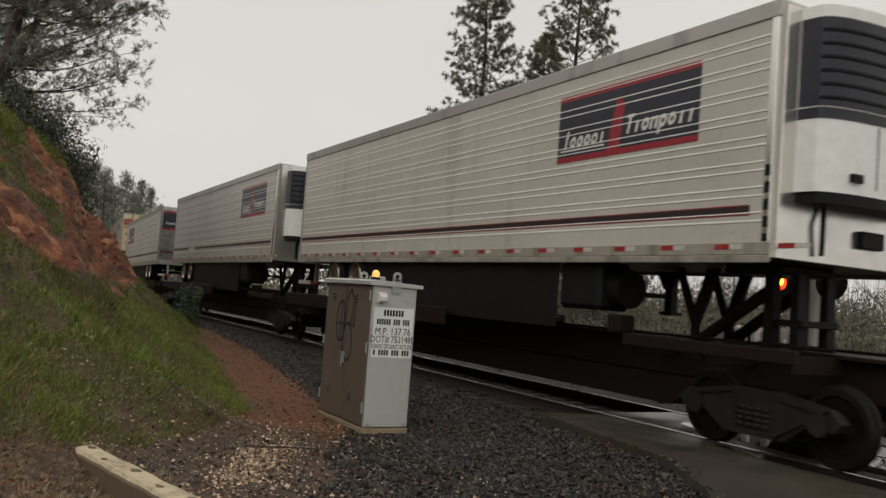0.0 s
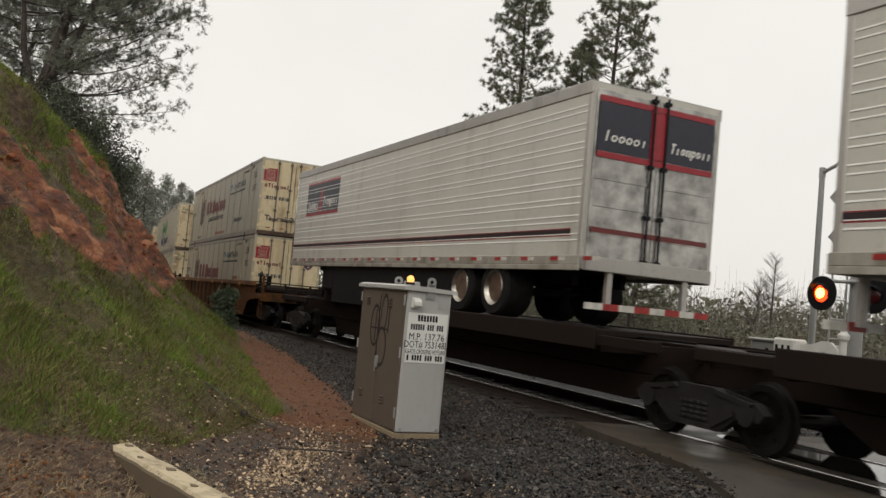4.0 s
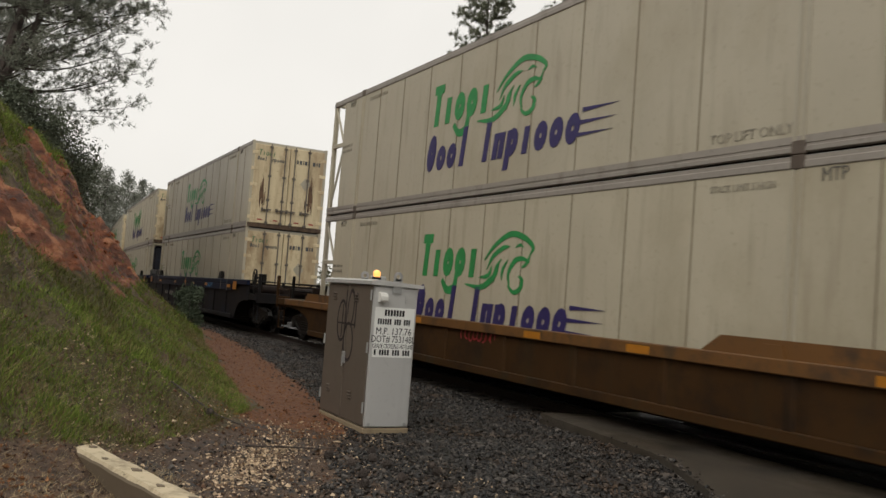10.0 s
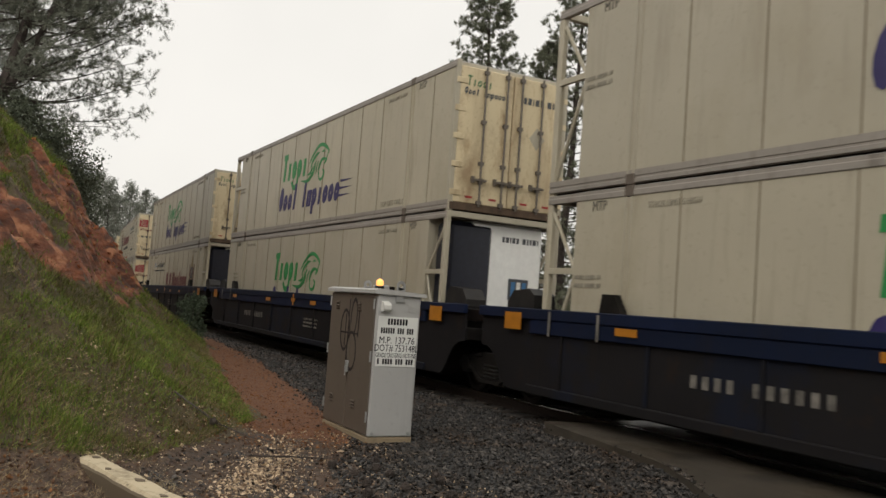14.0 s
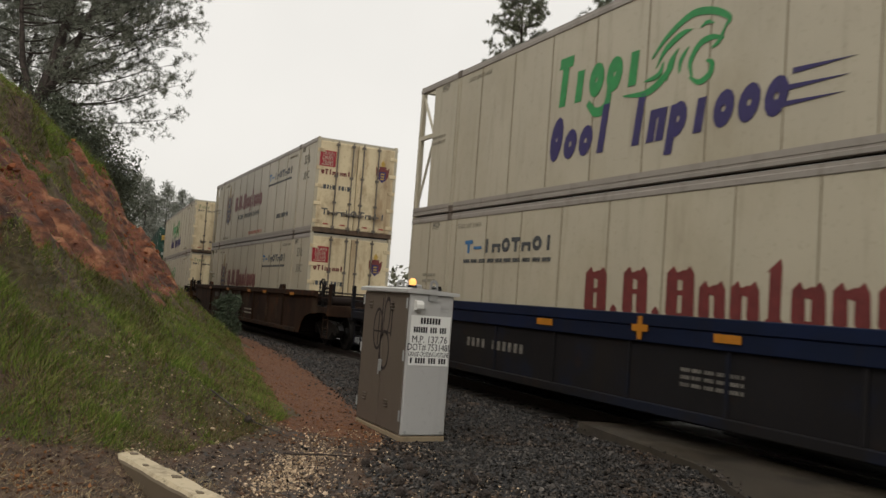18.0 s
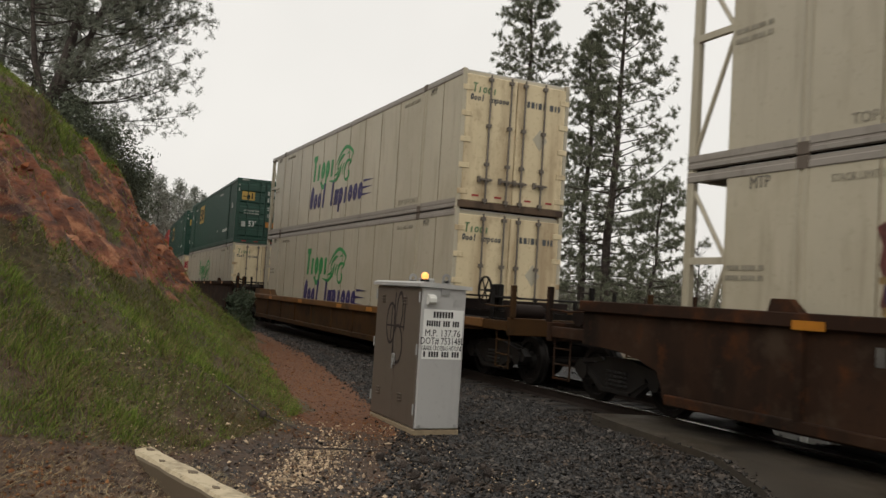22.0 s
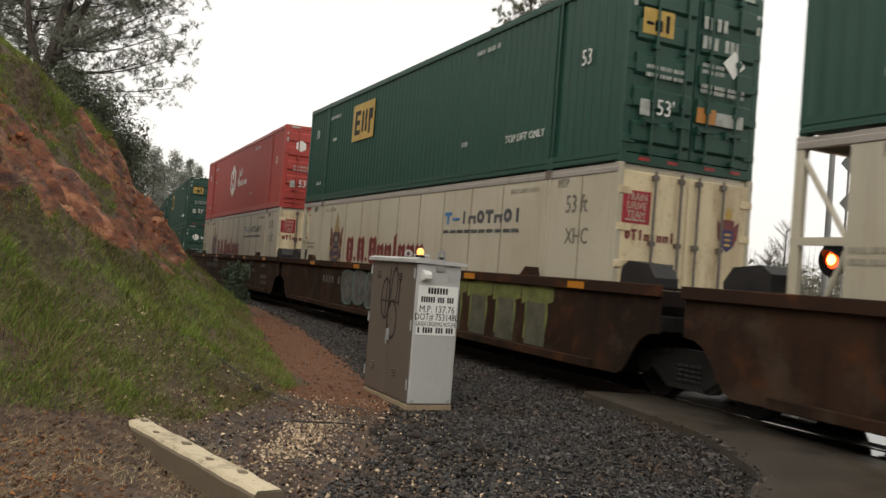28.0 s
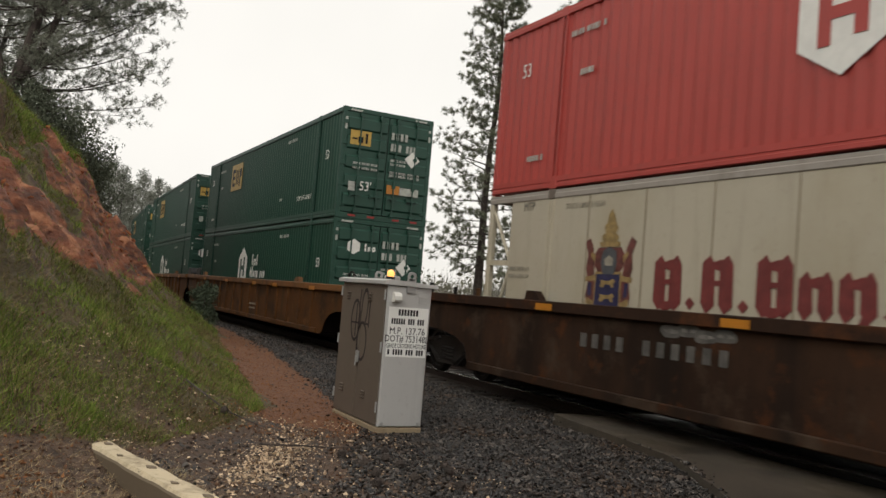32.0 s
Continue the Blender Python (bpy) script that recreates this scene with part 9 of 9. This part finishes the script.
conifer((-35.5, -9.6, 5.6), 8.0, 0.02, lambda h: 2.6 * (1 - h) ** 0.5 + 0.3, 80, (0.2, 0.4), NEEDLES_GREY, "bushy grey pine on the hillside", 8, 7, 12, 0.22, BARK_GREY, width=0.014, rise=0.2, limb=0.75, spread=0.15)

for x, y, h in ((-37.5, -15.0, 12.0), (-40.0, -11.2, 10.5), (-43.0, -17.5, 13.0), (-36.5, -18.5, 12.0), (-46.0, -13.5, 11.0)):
    conifer((x, y, float(land(x, y)) - 0.2), h, 0.05, lambda q: 3.4 * (1 - q) ** 0.4 + 0.3, 26, (0.2, 0.4), NEEDLES_HAZE, "grey pine on the hill behind the cutting, haze painted into its needles", 8, 6, 9, 0.26, BARK_GREY, width=0.016, rise=0.42, limb=0.7, spread=0.24)


def bushy(name, base, blobs, n, size, mat, label, category="shrub", group="", stems=5, bark=BARK_GREY):
    """A shrub or round tree: stems and leaves gathered in uneven clumps. blobs: (x, y, z, rx, ry, rz)."""
    t = thing(name, pose(*base), label, category, group)
    g = Geo()
    for k in range(stems):
        b = blobs[k % len(blobs)]
        g.tube((0.1 * math.sin(k * 2.0), 0.1 * math.cos(k * 2.0), -0.3), (b[0] * 0.6, b[1] * 0.6, b[2] * 0.6), 0.035 + 0.02 * b[2] * 0.5, 0.02, 6, False)
        g.tube((b[0] * 0.6, b[1] * 0.6, b[2] * 0.6), (b[0] * 1.1, b[1] * 1.1, b[2] + b[5] * 0.6), 0.025, 0.006, 5, False)
    part("stems", g, bark, t)
    P = []
    tot = sum(b[3] * b[4] * b[5] for b in blobs)
    for b in blobs:
        m = int(n * b[3] * b[4] * b[5] / tot)
        sub = max(5, m // 70)
        c = unit_rows(sub) * (trng.random(sub)[:, None] ** 0.4) * np.array(b[3:6]) + np.array(b[:3])
        k = trng.integers(0, sub, m)
        P.append(c[k] + trng.normal(size=(m, 3)) * np.array(b[3:6]) * 0.20)
    v, f = leaf_quads(np.concatenate(P), size)
    soft_mesh("foliage", v, f, mat, t)
    return t


# dark shrubs on the brow of the cutting and the small bush at its foot
BROW = "dense dark evergreen shrub on the brow of the cutting"
bushy("shrub", (-29.0, -8.2, 4.9), [(0, 0, 1.0, 1.3, 1.1, 1.0), (0.2, 0.9, 0.6, 0.9, 0.9, 0.9), (-0.8, -0.7, 1.5, 1.2, 1.1, 1.0)], 11000, 0.045, SHRUB, BROW)
bushy("shrub", (-30.5, -7.2, 4.0), [(0, 0, 1.2, 1.2, 0.9, 1.1), (-0.2, -0.5, 2.0, 1.1, 0.9, 0.9), (0.1, 0.9, 0.9, 0.8, 0.7, 0.9)], 11000, 0.045, SHRUB, BROW)
bushy("shrub", (-33.0, -6.3, 3.0), [(0, 0, 1.1, 1.2, 0.9, 1.2), (-0.4, -0.5, 2.1, 1.1, 0.9, 0.9), (-0.2, 0.6, 1.2, 0.8, 0.7, 0.9)], 9000, 0.050, SHRUB, BROW)
bushy("shrub", (-37.0, -6.0, 1.8), [(0, 0, 1.3, 1.4, 1.0, 1.4), (-0.5, -0.4, 2.6, 1.2, 0.9, 1.1), (-1.0, 0.9, 1.0, 1.0, 0.7, 1.1)], 8000, 0.060, SHRUB, BROW)
bushy("shrub", (-42.5, -6.4, 1.0), [(0, 0, 1.6, 1.6, 1.1, 1.7), (-0.6, -0.4, 3.2, 1.4, 1.0, 1.3), (-1.5, 1.0, 1.2, 1.2, 0.8, 1.3)], 8000, 0.070, SHRUB, BROW)
bushy("bush", (-22.4, -4.0, -0.1), [(0, 0, 0.50, 0.30, 0.34, 0.50), (0.1, 0.16, 1.05, 0.20, 0.20, 0.38), (-0.15, -0.12, 0.95, 0.22, 0.22, 0.35), (0.05, 0.02, 1.35, 0.10, 0.10, 0.22)], 7500, 0.030, BUSH, "small dark green bush at the foot of the bank")

# woods where the track bends away
def wood_tree(x, y, top, wide, seed, mat):
    """A slim tree of soft foliage clumps stacked in an uneven column; distance haze is in its leaf colour."""
    r = np.random.default_rng(seed)
    z0 = float(land(x, y)) - 0.3
    H = top - z0
    t = thing("wood_tree", pose(x, y, z0), "grey-green tree where the track bends away, haze painted into its leaves", "tree", "trees of the far wood")
    part("trunk", Geo().tube((0, 0, 0), (0.15, 0.1, H * 0.93), 0.16, 0.03, 7, False), BARK_GREY, t)
    P, limbs = [], Geo()
    for k in range(int(34 + 3 * H)):
        h = (k + r.random()) / (34 + 3 * H)
        R = wide * (0.22 + 1.05 * (1 - h) ** 0.75) * (0.40 + 0.65 * r.random())
        a = k * 2.399 + r.random()
        c = np.array([R * math.cos(a), R * math.sin(a), H * (0.10 + 0.86 * h)])
        limbs.tube((0.1, 0.05, c[2] - 0.35 * R), tuple(c), 0.035, 0.01, 4, False)
        e = (0.30 + 0.42 * r.random()) * (1.15 - 0.5 * h)
        P.append(c + r.normal(size=(105, 3)) * np.array([e, e, e * 0.85]) * 0.75)
    part("branchwork", limbs, BARK_GREY, t, kind="stuff")
    v, f = leaf_quads(np.concatenate(P), 0.095)
    soft_mesh("crown", v, f, mat, t, "soft uneven crown")


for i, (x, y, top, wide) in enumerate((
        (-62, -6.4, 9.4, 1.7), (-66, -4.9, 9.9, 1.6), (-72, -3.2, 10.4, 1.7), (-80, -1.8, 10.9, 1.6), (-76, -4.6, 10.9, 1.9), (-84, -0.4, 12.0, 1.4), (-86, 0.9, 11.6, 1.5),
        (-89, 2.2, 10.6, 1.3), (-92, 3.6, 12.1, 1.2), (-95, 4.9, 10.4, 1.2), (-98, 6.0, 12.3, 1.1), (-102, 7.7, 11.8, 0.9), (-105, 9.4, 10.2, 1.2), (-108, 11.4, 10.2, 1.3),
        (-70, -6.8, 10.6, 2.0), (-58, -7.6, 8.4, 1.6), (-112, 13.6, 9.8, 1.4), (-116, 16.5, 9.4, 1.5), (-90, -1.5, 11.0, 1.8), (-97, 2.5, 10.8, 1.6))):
    wood_tree(x, y, top, wide, 100 + i, LEAVES_HAZE)


def bare_tree(base, height, spread, label, seed, mat=TWIGS):
    r = np.random.default_rng(seed)
    t = thing("bare_tree", pose(*base), label, "tree", "bare trees")
    trunk, twigs = Geo(), Geo()
    trunk.tube((0, 0, 0), (0.1, 0, height * 0.55), 0.10, 0.06, 7, False).tube((0.1, 0, height * 0.55), (0.15, 0.05, height), 0.06, 0.012, 6, False)
    part("trunk", trunk, BARK_GREY, t)
    for k in range(46):
        z = height * (0.3 + 0.68 * r.random())
        a, L = r.random() * 6.283, spread * (1.15 - z / height) * (0.5 + r.random())
        p = Vector((0.1, 0, z))
        for q in range(3):
            n = p + Vector((math.cos(a) * L / 3, math.sin(a) * L / 3, L * 0.22))
            twigs.tube(p, n, 0.018 - 0.004 * q, 0.014 - 0.004 * q, 3, False)
            for w in range(3):
                aa = a + r.normal() * 0.9
                twigs.tube(n, n + Vector((math.cos(aa) * 0.35, math.sin(aa) * 0.35, 0.25 + 0.2 * r.random())), 0.008, 0.003, 3, False)
            p, a = n, a + r.normal() * 0.35
    part("twig_mass", twigs, mat, t, kind="stuff")
    return t


bare_tree((-35.8, 30.0, -0.6), 6.2, 1.6, "small bare tree standing above the scrub", 3)
bare_tree((-24.0, 27.0, -0.6), 5.2, 2.0, "pale leafless tree among the scrub", 5)
bare_tree((-40.0, 27.0, -0.6), 5.6, 2.0, "pale leafless tree among the scrub", 6)
bare_tree((-35.0, 28.0, -0.6), 4.6, 1.8, "pale leafless tree among the scrub", 7)
bare_tree((-15.5, 18.0, -0.5), 6.5, 2.2, "bare brown tree beside the road", 8)
bare_tree((-13.0, 21.0, -0.5), 7.0, 2.4, "bare brown tree beside the road", 9)


def scrub():
    """The tangled thicket beyond the track, as one mass of leaves and one of twigs."""
    n = 900
    x = -85 + 78 * trng.random(n)
    y = 13 + 34 * trng.random(n) ** 0.8
    keep = (x < -6 - 0.35 * y) & ((y > 15.5) | (x < -40)) & (y > track_y(x) + 5)
    x, y = x[keep], y[keep]
    top = (0.9 + 0.055 * (y - 12) * 1.6) * (0.55 + 0.75 * trng.random(len(x)))
    P, Tw = [], Geo()
    for a, b, h in zip(x, y, top):
        m = 90
        P.append(np.stack([a + trng.normal(size=m) * 0.75, b + trng.normal(size=m) * 0.75, -0.4 + h * (0.15 + 0.9 * trng.random(m) ** 0.7)], -1))
        for k in range(7):
            px, py = a + trng.normal() * 0.7, b + trng.normal() * 0.7
            hh = h * (0.8 + 0.7 * trng.random())
            Tw.tube((px, py, -0.5), (px + trng.normal() * 0.3, py + trng.normal() * 0.3, -0.4 + hh), 0.022, 0.006, 3, False)
    v, f = leaf_quads(np.concatenate(P), 0.10)
    me = bpy.data.meshes.new("thicket")
    me.from_pydata(v.tolist(), [], f.tolist())
    me.materials.append(LEAVES_FAR)
    tagged(new("thicket", me), "olive-green thicket beyond the track", "scrub", kind="stuff")
    me = mesh_of("thicket_stems", Tw, TWIGS, 0)
    tagged(new("thicket_stems", me), "grey-brown bare stems of the thicket", "scrub", kind="stuff")


scrub()


def far_woods():
    """Wooded skyline in the distance."""
    P = []
    for k in range(420):
        a = radians(95 + 110 * trng.random())
        d = 110 + 160 * trng.random()
        x, y = d * math.cos(a), d * math.sin(a) - 8
        if y < track_y(x) + 12 and y > -20:
            continue
        h = 4.5 + 3.0 * trng.random()
        m = 60
        P.append(np.stack([x + trng.normal(size=m) * 2.2, y + trng.normal(size=m) * 2.2, -0.6 + h * trng.random(m) ** 0.8], -1))
    v, f = leaf_quads(np.concatenate(P), 0.5)
    me = bpy.data.meshes.new("far_woods")
    me.from_pydata(v.tolist(), [], f.tolist())
    me.materials.append(LEAVES_FAR)
    tagged(new("far_woods", me), "low wooded skyline in the distance", "woods", kind="stuff")


far_woods()

# ---- what moves ----
def motions():
    times = [0.5 * k for k in range(65)]
    for ob, mid, half, z in MOVERS:
        rows = []
        for t in times:
            s = mid + advance(t)
            (xa, ya, _), (xb, yb, _) = track(s + half), track(s - half)
            za, zb = float(grade(xa)), float(grade(xb))
            rows.append((t, pose((xa + xb) / 2, (ya + yb) / 2, z + (za + zb) / 2, 0, -math.degrees(math.atan2(za - zb, 2 * half)), math.degrees(math.atan2(ya - yb, xa - xb)))))
        walk(ob, rows)
    # wheels roll with the train: 0.42 m radius
    roll = [(k / 15, math.degrees((advance(k / 15) - ADVANCE0) / 0.42)) for k in range(481)]
    for w, x in WHEELS:
        walk(w, [(t, pose(x, 0, 0.42, 0, a, 0)) for t, a in roll])


motions()
